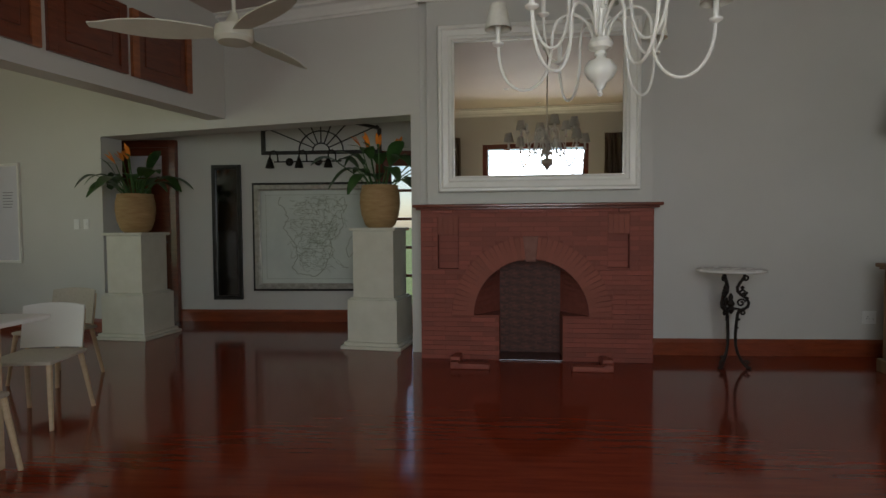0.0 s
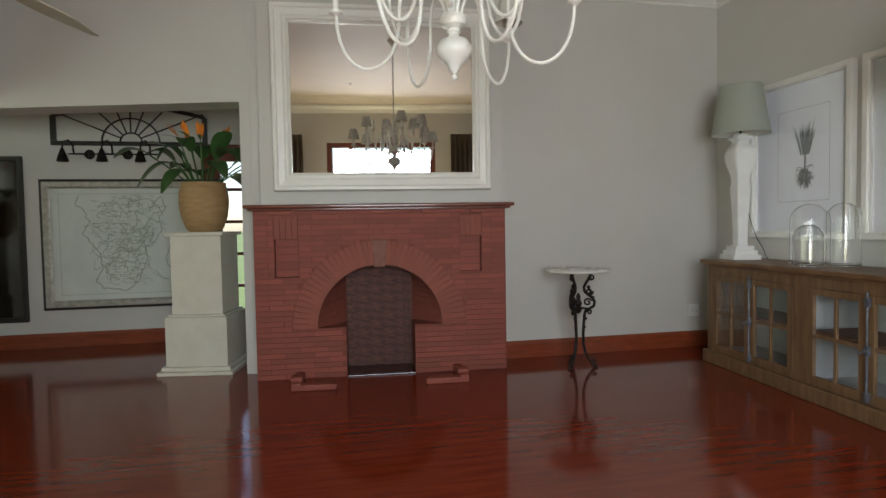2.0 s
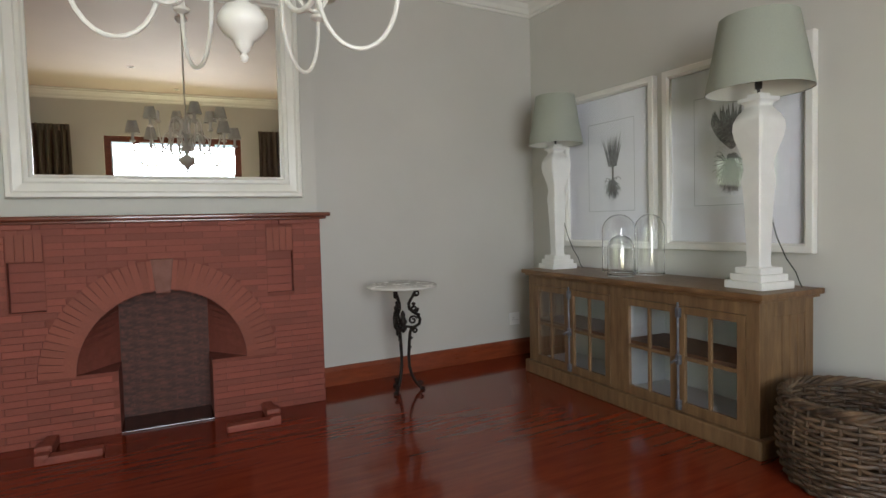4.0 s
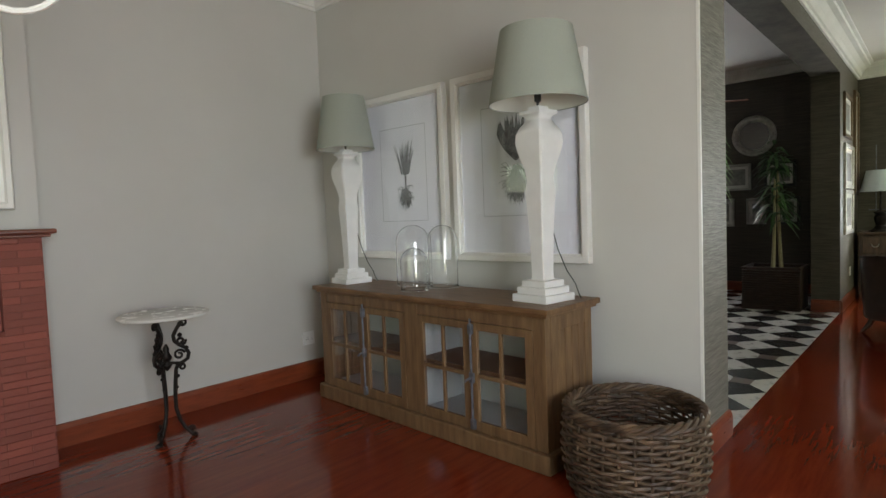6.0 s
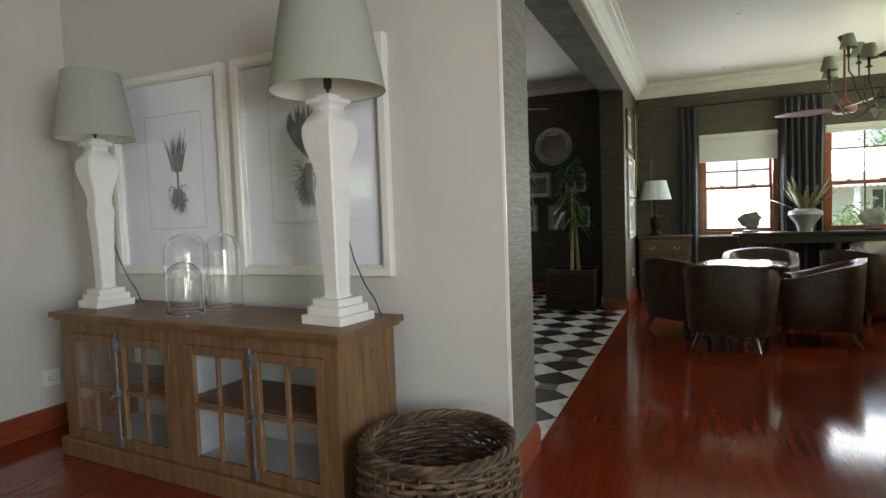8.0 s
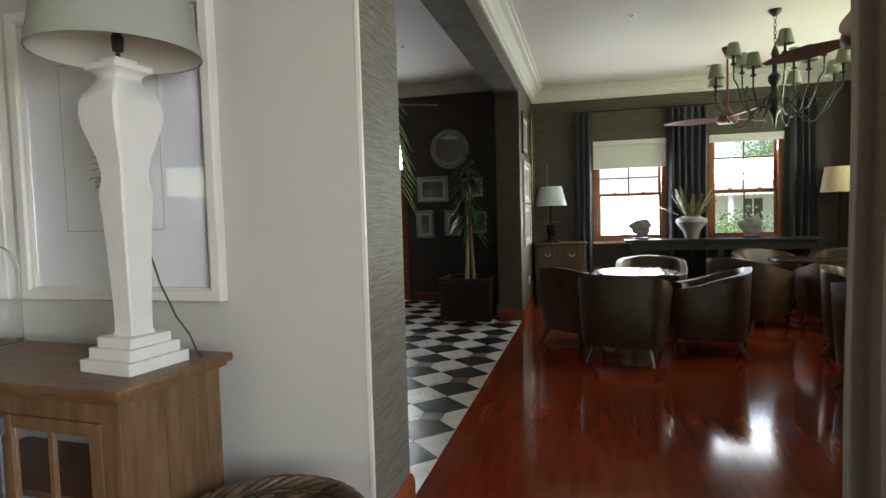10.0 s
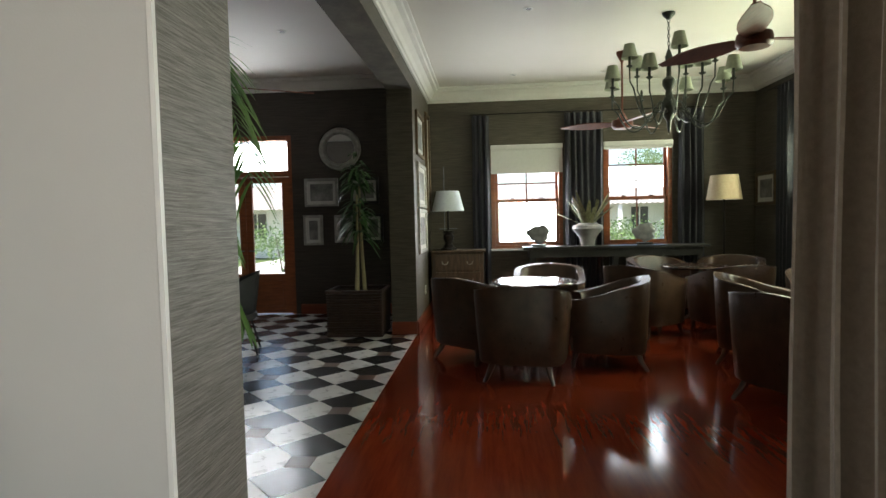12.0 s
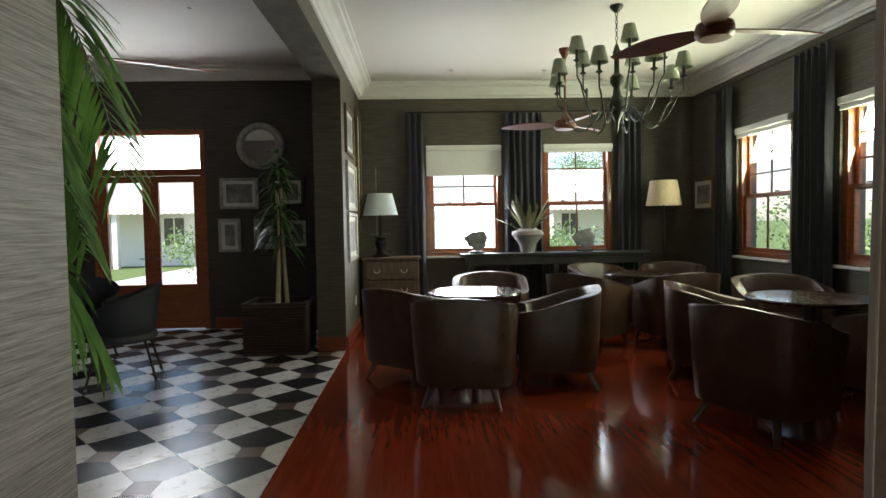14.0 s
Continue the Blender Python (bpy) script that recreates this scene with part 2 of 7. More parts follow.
def thing(name, m, label, category, group="", kind=""):
    ob = new(name)
    ob.empty_display_size = 0.1
    ob.matrix_basis = m
    return tagged(ob, label, category, group, kind)


def boxes(name, material, label, category, kind, *bs):
    bm = bmesh.new()
    for b in bs:
        box(bm, *b)
    return solid(name, bm, material, label, category, kind)

# ---- plan ----
FIRE = pose(1.985, 6.08, 0, 0, 0, -3.5) @ pose(-1.985, -6.08, 0)   # the chimney stands a little askew
XE, XE2 = 4.195, 4.65            # wall between dining room and lounge
YN, YF = 6.42, 6.08             # dining room's north wall, fireplace front
YB, XW = -0.3, -6.4             # dining room's south and west walls
YT = 3.245                      # edge between lounge boards and hall tiles
XL, XD, XP = 11.2, 10.94, 9.4   # lounge's far wall, hall's far wall, free-standing end of the pier
YS, YH = -1.42, 7.3             # lounge's south wall, hall's north wall
ZD, ZL, ZH = 3.32, 3.26, 3.43    # ceilings of dining room, lounge and hall
HEAD = 2.85                     # head of the wide opening

boxes("floor", M_FLOOR, "polished red-brown wooden board floor", "floor", "structure", (XW, YB, -0.15, XL, YT, 0), (XW, YT, -0.15, XE2, 8.4, 0), (XE, YS - 0.02, -0.15, XL, YB, 0), (-0.28, YB - 0.25, -0.15, 1.92, YB, 0))
M_GROUT = surface("dark_grout", (0.03, 0.028, 0.025), (0.06, 0.055, 0.05), 30, 0.8)
tiled = boxes("floor_tiled", M_GROUT, "black, white and brown tiled hall floor", "floor", "structure", (XE2, YT, -0.15, XD, YH, -0.006))

boxes("wall_east", M_WALL, "pale greige painted wall", "wall", "structure", (XE, YT + 0.012, 0, XE2 - 0.004, YN + 0.25, ZD), (XE, 0.75, HEAD, XE + 0.2, YT + 0.012, ZD), (XE, YB - 0.25, 0, XE + 0.2, 0.75, ZD), (XE, -1.67, 0, XE + 0.2, YB - 0.25, ZD))
# paler copy of the lounge paper, with the light on it in the colour
boxes("wall_pier", M_GRASS_LIT, "woven grasscloth on the wall's end, coloured paler for the light on it", "wall", "structure", (XE + 0.014, YT, 0, XE2, YT + 0.0115, ZL))
boxes("corner_bead", M_WHITE, "white rounded corner bead", "trim", "structure", (XE - 0.004, YT - 0.003, 0.0, XE + 0.013, YT + 0.0115, ZL))
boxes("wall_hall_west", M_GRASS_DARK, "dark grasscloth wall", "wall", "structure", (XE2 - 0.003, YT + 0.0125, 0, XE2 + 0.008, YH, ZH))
boxes("wall_north", M_WALL, "pale greige painted wall beside the fireplace", "wall", "structure", (1.99, YN, 0, XE, YN + 0.25, ZD), (-0.02, YN + 0.16, 0, 1.99, YN + 0.25, ZD), (-0.02, YN + 0.022, 0, 0.2, YN + 0.155, ZD))
boxes("chimney_breast", M_WALL, "pale greige painted chimney breast", "wall", "structure", (0.045, 6.2, 1.364, 2.0, YN + 0.1, ZD)).matrix_basis = FIRE
boxes("wall_south", M_WALL, "pale greige painted wall round the entrance", "wall", "structure", (XW, YB - 0.25, 0, -0.23, YB, ZD), (1.87, YB - 0.25, 0, XE + 0.2, YB, ZD), (-0.23, YB - 0.25, 2.62, 1.87, YB, ZD))
# Out of view; the opening is added to let greenish daylight in.
boxes("wall_west", M_WALL, "pale painted wall with a wide opening added for garden light", "wall", "structure", (XW - 0.25, YB - 0.25, 0, XW, 0.6, ZD), (XW - 0.25, 0.6, 2.7, XW, 6.2, ZD), (XW - 0.25, 6.2, 0, XW, 8.4, ZD), (XW - 0.25, 0.6, 0, XW, 6.2, 0.35))
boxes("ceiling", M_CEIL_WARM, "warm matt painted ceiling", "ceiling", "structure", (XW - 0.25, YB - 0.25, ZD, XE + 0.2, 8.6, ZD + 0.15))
boxes("ceiling_lounge", M_CEIL, "off-white lounge ceiling", "ceiling", "structure", (XE + 0.2, YS - 0.25, ZL, XL + 0.25, YT + 0.15, ZL + 0.15))
boxes("ceiling_hall", M_CEIL, "off-white hall ceiling", "ceiling", "structure", (XE2 - 0.003, YT + 0.15, ZH, XL + 0.25, YH + 0.25, ZH + 0.15))

# oblique wall over the wide opening to the back hall, and the hall behind
A, B = Vector((-0.02, 6.44, 0)), Vector((-3.72, 7.355, 0))
ANG = math.degrees(math.atan2(B.y - A.y, B.x - A.x)) - 180
run = (B - A).length
m_ob = pose(A.x, A.y, 0, 0, 0, ANG)
bm = bmesh.new()
box(bm, -run, 0, 2.205, -0.09, 0.28, ZD)
box(bm, -0.09, 0, 0, 0, 0.28, ZD)
box(bm, -run - 2.9, 0, 0, -run, 0.28, ZD)
solid("wall_oblique", bm, M_WALL, "pale painted wall with a wide opening", "wall", "structure", at=m_ob)
boxes("wall_back_hall", M_WALL, "grey-painted back hall wall", "wall", "structure", (-4.6, 8.13, 0, -0.75, 8.38, ZD), (0.35, 8.13, 0, 1.6, 8.38, ZD), (-0.75, 8.13, 2.1, 0.35, 8.38, ZD), (1.35, YN + 0.25, 0, 1.6, 8.13, ZD), (-4.75, 7.9, 0, -4.6, 8.38, ZD))
boxes("ceiling_back_hall", M_WALL, "low ceiling of the back hall", "ceiling", "structure", (-4.6, 7.75, 2.62, 1.35, 8.13, 2.7))

# bulkhead with old timber shutters
bm = bmesh.new()
box(bm, -2.35, -7.0, 2.295, -2.13, -0.002, ZD)
solid("bulkhead", bm, M_WALL, "painted bulkhead hung below the ceiling", "bulkhead", "structure", at=m_ob)

# beam, pier and grasscloth walls
boxes("beam", M_GRASS_BROWN, "grasscloth-papered beam between lounge and hall", "beam", "structure", (XE2, YT, 2.885, XP, YT + 0.3, ZH + 0.01))
boxes("wall_lounge_north", M_GRASS_BROWN, "brown grasscloth wall with a free end", "wall", "structure", (XP, YT, 0, XL, YT + 0.3, ZH + 0.01))
DY0, DY1, DZ = 5.25, 6.72, 2.64
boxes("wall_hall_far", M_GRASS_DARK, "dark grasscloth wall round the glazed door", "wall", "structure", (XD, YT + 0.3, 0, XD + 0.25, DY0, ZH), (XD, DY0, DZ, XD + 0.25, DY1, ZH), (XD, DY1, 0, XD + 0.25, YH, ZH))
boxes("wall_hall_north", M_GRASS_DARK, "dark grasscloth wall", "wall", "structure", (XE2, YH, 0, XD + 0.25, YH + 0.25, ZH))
EW = [(1.285, 2.335), (-0.275, 0.705)]
SILL, TOP = 0.90, 2.425
cuts = [YT, 2.335, 1.285, 0.705, -0.275, YS - 0.25]
bs = [(XL, YS - 0.25, 0, XL + 0.25, YT, SILL), (XL, YS - 0.25, TOP, XL + 0.25, YT, ZL)]
bs += [(XL, cuts[b], SILL, XL + 0.25, cuts[a], TOP) for a, b in ((0, 1), (2, 3), (4, 5))]
boxes("wall_lounge_east", M_GRASS_BROWN, "brown grasscloth wall with two windows", "wall", "structure", *bs)
SW = [(9.07, 10.08), (7.4, 8.38)]
cuts = [XL, 10.08, 9.07, 8.38, 7.4, XE + 0.2]
bs = [(XE + 0.2, YS - 0.25, 0, XL, YS, SILL), (XE + 0.2, YS - 0.25, TOP, XL, YS, ZL)]
bs += [(cuts[b], YS - 0.25, SILL, cuts[a], YS, TOP) for a, b in ((0, 1), (2, 3), (4, 5))]
boxes("wall_lounge_south", M_GRASS_BROWN, "brown grasscloth wall with two windows", "wall", "structure", *bs)
boxes("wall_lounge_west", M_GRASS_BROWN, "brown grasscloth wall", "wall", "structure", (XE + 0.2, YS, 0, XE + 0.212, 0.75, ZL))

# cornices: a stepped cove
COVE = [(0, 0), (0, -0.15), (0.015, -0.15), (0.02, -0.13), (0.035, -0.125), (0.05, -0.09), (0.085, -0.05), (0.12, -0.04), (0.125, -0.02), (0.15, -0.015), (0.15, 0)]


def cornice(name, z, a, b, side, grow=1.0):
    bm = bmesh.new()
    extrude_profile(bm, [(o * grow, u * grow) for o, u in COVE], (*a, z), (*b, z), (*side, 0))
    return solid(name, bm, M_WHITE, "white moulded plaster cornice", "cornice", "structure")


cornice("cornice", ZD, (2.0, YN), (XE, YN), (0, -1))
cornice("cornice", ZD, (-0.05, 6.2), (2.13, 6.2), (0, -1)).matrix_basis = FIRE
cornice("cornice", ZD, (XE, YB), (XE, YN), (-1, 0))
cornice("cornice", ZD, (XW, YB), (XE, YB), (0, 1))
cornice("cornice", ZD, (A.x, A.y), (A.x + (B.x - A.x) * 0.56, A.y + (B.y - A.y) * 0.56), (-0.24, -0.97))
cornice("cornice", ZL, (XE2, YT), (XL, YT), (0, -1), 1.3)
cornice("cornice", ZL, (XL, YS), (XL, YT), (-1, 0), 1.3)
cornice("cornice", ZL, (XE + 0.2, YS), (XL, YS), (0, 1), 1.3)
cornice("cornice", ZH, (XD, YT + 0.3), (XD, YH), (-1, 0), 1.1)

# skirtings
SK = [(0, 0), (0.024, 0), (0.024, 0.115), (0.018, 0.13), (0.012, 0.145), (0, 0.148)]


def skirting(a, b, side, m=None, k=1.0):
    bm = bmesh.new()
    extrude_profile(bm, [(o, u * k) for o, u in SK], (*a, 0), (*b, 0), (*side, 0))
    if m is not None:
        bmesh.ops.transform(bm, matrix=m, verts=bm.verts[:])
    return solid("baseboard", bm, M_SKIRT, "varnished red-brown wooden skirting", "skirting", "structure")


skirting((1.99, YN), (XE, YN), (0, -1))
skirting((XE, YT), (XE, YN), (-1, 0))
skirting((XE - 0.022, YT), (XE2, YT), (0, -1))
skirting((-4.6, 8.13), (1.35, 8.13), (0, -1))
skirting((-run - 2.9, 0), (-run, 0), (0, -1), m_ob)
skirting((XP, YT), (XL, YT), (0, -1))
skirting((XP, YT), (XP, YT + 0.3), (-1, 0))
skirting((XL, YS), (XL, YT), (-1, 0))
skirting((XD, YT + 0.3), (XD, DY0 - 0.08), (-1, 0))
skirting((XE + 0.2, YS), (XL, YS), (0, 1))

# ---- dining room ----
M_BRICK = surface("red_brick", (0.20, 0.046, 0.030), (0.265, 0.064, 0.042), 12, 0.6, bump=0.2, bump_scale=60, spread=0.17)
M_BRICK_ARCH = surface("orange_red_brick", (0.21, 0.052, 0.032), (0.27, 0.07, 0.043), 12, 0.6, bump=0.2, bump_scale=60, spread=0.10)
M_MORTAR = surface("dark_red_mortar", (0.155, 0.038, 0.026), (0.20, 0.050, 0.035), 20, 0.8, bump=0.3)
M_SOOT = surface("sooty_firebrick", (0.05, 0.028, 0.026), (0.16, 0.062, 0.048), 3.2, 0.7, bump=0.3, bump_scale=30)
M_HEARTH = surface("dark_hearth_glaze", (0.03, 0.009, 0.007), (0.055, 0.014, 0.010), 8, 0.2, coat=0.3)
M_STONE = surface("grey_keystone", (0.17, 0.065, 0.048), (0.23, 0.10, 0.08), 9, 0.7, bump=0.3)


def unit_brick():
    bm = bmesh.new()
    box(bm, -0.5, -0.5, -0.5, 0.5, 0.5, 0.5)
    return mesh_of("brick", bm, None)


def brick_at(me, material, parent, centre, size, turn=0.0):
    o = new("brick", me)
    o.parent = parent
    o.matrix_basis = Matrix.Translation(centre) @ Matrix.Rotation(turn, 4, "Y") @ Matrix.Diagonal((*size, 1))
    return o


def fireplace():
    t = thing("fireplace", FIRE @ pose(0.0, YF, 0), "red brick fireplace with an arched recess and keystone", "fireplace")
    W, D, H, cx, r, spring = 1.985, YN - YF, 1.335, 0.961, 0.492, 0.39
    niches = [(0.155, 0.335, 0.80, 1.095), (1.61, 1.785, 0.81, 1.10)]

    def holes(z):
        out = [(n[0], n[1], 0.05) for n in niches if n[2] < z < n[3]]
        if z < spring:
            out.append((cx - 0.272, cx + 0.272, 0.4))
        elif z < spring + r:
            h = math.sqrt(max(r * r - (z - spring) ** 2, 0))
            out.append((cx - h, cx + h, 0.4))
        return sorted(out)

    bm = bmesh.new()
    n = 95
    for k in range(n):
        z0, z1 = H * k / n, H * (k + 1) / n
        x = 0.0
        for a, b, deep in holes((z0 + z1) / 2):
            box(bm, x, 0.001, z0, a, D, z1)
            if deep < 0.3:
                box(bm, a, deep, z0, b, D, z1)
            x = b
        box(bm, x, 0.001, z0, W, D, z1)
    part("core", bm, M_MORTAR, t, "recessed dark red mortar")
    bm = bmesh.new()
    back = 0.30
    box(bm, cx - 0.285, back, 0, cx + 0.285, back + 0.03, spring + r)
    part("fireback", bm, M_SOOT, t, "soot-stained firebrick back")
    for s in (-1, 1):
        bm = bmesh.new()
        steps, f = 14, []
        for k in range(steps + 1):
            a = math.pi / 2 * k / steps
            x, z = cx + s * r * math.cos(a), spring + r * math.sin(a)
            xb = cx + s * min(0.275, r * math.cos(a))
            f.append((bm.verts.new((x, 0.012, z)), bm.verts.new((xb, back, z))))
        for (p, q), (u, v) in zip(f, f[1:]):
            bm.faces.new((p, q, v, u))
        part("splay", bm, M_MORTAR, t, "smooth red splayed reveal")
    bm = bmesh.new()
    box(bm, cx - 0.272, -0.02, 0.001, cx + 0.272, back, 0.012, 0.004)
    part("hearth", bm, M_HEARTH, t, "dark glazed hearth")
    bm = bmesh.new()
    box(bm, -0.06, -0.085, H, W + 0.06, D, H + 0.028, 0.01)
    box(bm, -0.035, -0.055, H - 0.018, W + 0.035, D, H, 0.006)
    part("mantel_shelf", bm, M_DOORWOOD, t, "dark red mantel shelf")
    for k in range(5):
        bm = bmesh.new()
        x = 0.2 + k * (W - 0.4) / 4
        box(bm, x - 0.09, -0.035, H - 0.05, x + 0.09, 0.0, H - 0.019, 0.006)
        part("corbel", bm, M_BRICK, t)
    # low kerbs with a raised end
    for s, x0, x1 in ((-1, 0.33, 0.62), (1, 1.28, 1.57)):
        bm = bmesh.new()
        end = x0 if s < 0 else x1
        box(bm, x0, -0.36, 0, x1, -0.28, 0.045, 0.01)
        box(bm, end - 0.035, -0.36, 0.0, end + 0.035, 0.0, 0.06, 0.012)
        box(bm, end - 0.045, -0.30, 0.045, end + 0.045, -0.2, 0.09, 0.02)
        part("hearth_kerb", bm, M_BRICK, t, "low red brick kerb")
    bm = bmesh.new()
    box(bm, cx - 0.055, -0.012, spring + r - 0.02, cx + 0.055, 0.03, spring + r + 0.2, 0.006)
    for v in bm.verts:
        v.co.x = cx + (v.co.x - cx) * (0.8 + (v.co.z - spring - r) * 2.0)
    part("keystone", bm, M_STONE, t, "greyish-red stone keystone")
    # bricks
    me, me2 = unit_brick(), unit_brick()
    me.materials.append(M_BRICK)
    me2.materials.append(M_BRICK_ARCH)
    rnd = random.Random(4)
    course, ring = 0.0416, r + 0.195
    for k in range(32):
        z0 = k * course
        zc = z0 + course / 2
        free = [(0.0, W)]

        def cut(a, b):
            out = []
            for p, q in free:
                if b <= p or a >= q:
                    out.append((p, q))
                    continue
                if a > p:
                    out.append((p, a))
                if b < q:
                    out.append((b, q))
            return out

        if zc < spring:
            free = cut(cx - 0.272, cx + 0.272)
        elif zc < spring + ring:
            h = math.sqrt(max(ring ** 2 - (zc - spring) ** 2, 0))
            free = cut(cx - h, cx + h)
        for n in niches:
            if n[2] - 0.02 < zc < n[3] + 0.17:
                free = cut(n[0] - 0.004, n[1] + 0.004)
        for p, q in free:
            x = -0.11 * (k % 2)
            while x < q:
                a, b = max(x, p), min(x + 0.216, q)
                if b - a > 0.035:
                    proud = rnd.uniform(-0.0015, 0.0015)
                    brick_at(me, M_BRICK, t, ((a + b) / 2, 0.004 - proud, zc), (b - a - 0.003, 0.02, course - 0.005))
                x += 0.22
    steps = 44
    for k in range(steps):
        a = math.pi * (k + 0.5) / steps
        if abs(a - math.pi / 2) < 0.1:
            continue
        rc = r + 0.0975
        brick_at(me2, M_BRICK_ARCH, t, (cx + rc * math.cos(a), 0.003, spring + rc * math.sin(a)), (math.pi * rc / steps - 0.003, 0.02, 0.19), math.pi / 2 - a)
    me3 = unit_brick()
    me3.materials.append(M_SOOT)
    for k in range(11):
        x = cx - 0.27 - 0.11 * (k % 2)
        while x < cx + 0.27:
            p, q = max(x, cx - 0.27), min(x + 0.216, cx + 0.27)
            if q - p > 0.03:
                brick_at(me3, M_SOOT, t, ((p + q) / 2, back - 0.001, 0.04 + 0.075 * k), (q - p - 0.002, 0.006, 0.073))
            x += 0.22
    for n in niches:
        for k in range(4):
            w = (n[1] - n[0]) / 4
            brick_at(me2, M_BRICK_ARCH, t, (n[0] + w * (k + 0.5), 0.003, n[3] + 0.085), (w - 0.004, 0.02, 0.16))
        for k in range(5):
            h = (n[3] - n[2]) / 5
            brick_at(me, M_BRICK, t, ((n[0] + n[1]) / 2, 0.052, n[2] + h * (k + 0.5)), (n[1] - n[0] - 0.01, 0.02, h - 0.007))
    return t


fireplace()


def moulded_frame(bm, w, h, width, profile):
    """A mitred picture frame in the xz plane, centred, facing -y. profile: (in from the edge 0..1, out)."""
    rings = []
    for i, o in profile:
        d = i * width
        x, z = w / 2 - d, h / 2 - d
        rings.append([bm.verts.new((sx * x, -o, sz * z)) for sx, sz in ((-1, -1), (1, -1), (1, 1), (-1, 1))])
    for a, b in zip(rings, rings[1:]):
        for k in range(4):
            bm.faces.new((a[k], a[(k + 1) % 4], b[(k + 1) % 4], b[k]))


def framed(name, m, w, h, width, depth, frame_mat, label, category, sheet_mat, sheet_label, profile=None, mount=0.0, mount_mat=None, sheet_name="picture", group=""):
    t = thing(name, m, label, category, group)
    bm = bmesh.new()
    moulded_frame(bm, w, h, width, profile or [(0, 0), (0, 0.85 * depth), (0.08, depth), (0.75, depth), (0.9, 0.8 * depth), (1, 0.75 * depth), (1, 0.1 * depth)])
    part("frame", bm, frame_mat, t)
    iw, ih = w - 2 * width, h - 2 * width
    if mount:
        bm = bmesh.new()
        moulded_frame(bm, iw + 0.01, ih + 0.01, mount, [(0, 0.28 * depth), (1, 0.28 * depth), (1, 0.16 * depth)])
        part("mount", bm, mount_mat, t, "pale card mount")
    bm = bmesh.new()
    box(bm, -iw / 2 - 0.004, -0.15 * depth, -ih / 2 - 0.004, iw / 2 + 0.004, 0, ih / 2 + 0.004)
    part(sheet_name, bm, sheet_mat, t, sheet_label)
    return t


# large mirror that leans a little forward over the mantel
framed("wall_mirror", FIRE @ pose(1.02, 6.172, 2.20, 0.9), 1.73, 1.45, 0.142, 0.06, M_WHITE, "large mirror in a broad moulded white frame", "mirror", M_MIRROR, "silvered mirror glass",
       [(0, 0), (0, 0.04), (0.06, 0.06), (0.22, 0.06), (0.3, 0.045), (0.62, 0.04), (0.7, 0.05), (0.85, 0.05), (0.92, 0.03), (1, 0.025), (1, 0.006)], sheet_name="mirror_glass")

M_MARBLE = surface("white_marble", (0.68, 0.67, 0.645), (0.73, 0.72, 0.70), 5, 0.25, detail=9)


def scroll(bm, cx, cz, r, turns, start, thick=0.008):
    """A flat iron curl in the xz plane that winds inwards."""
    pts = []
    for i in range(19):
        a = start + turns * 2 * math.pi * i / 18
        q = r * (1 - 0.78 * i / 18)
        pts.append((cx + q * math.cos(a), 0, cz + q * math.sin(a)))
    tube(bm, pts, thick, 6)


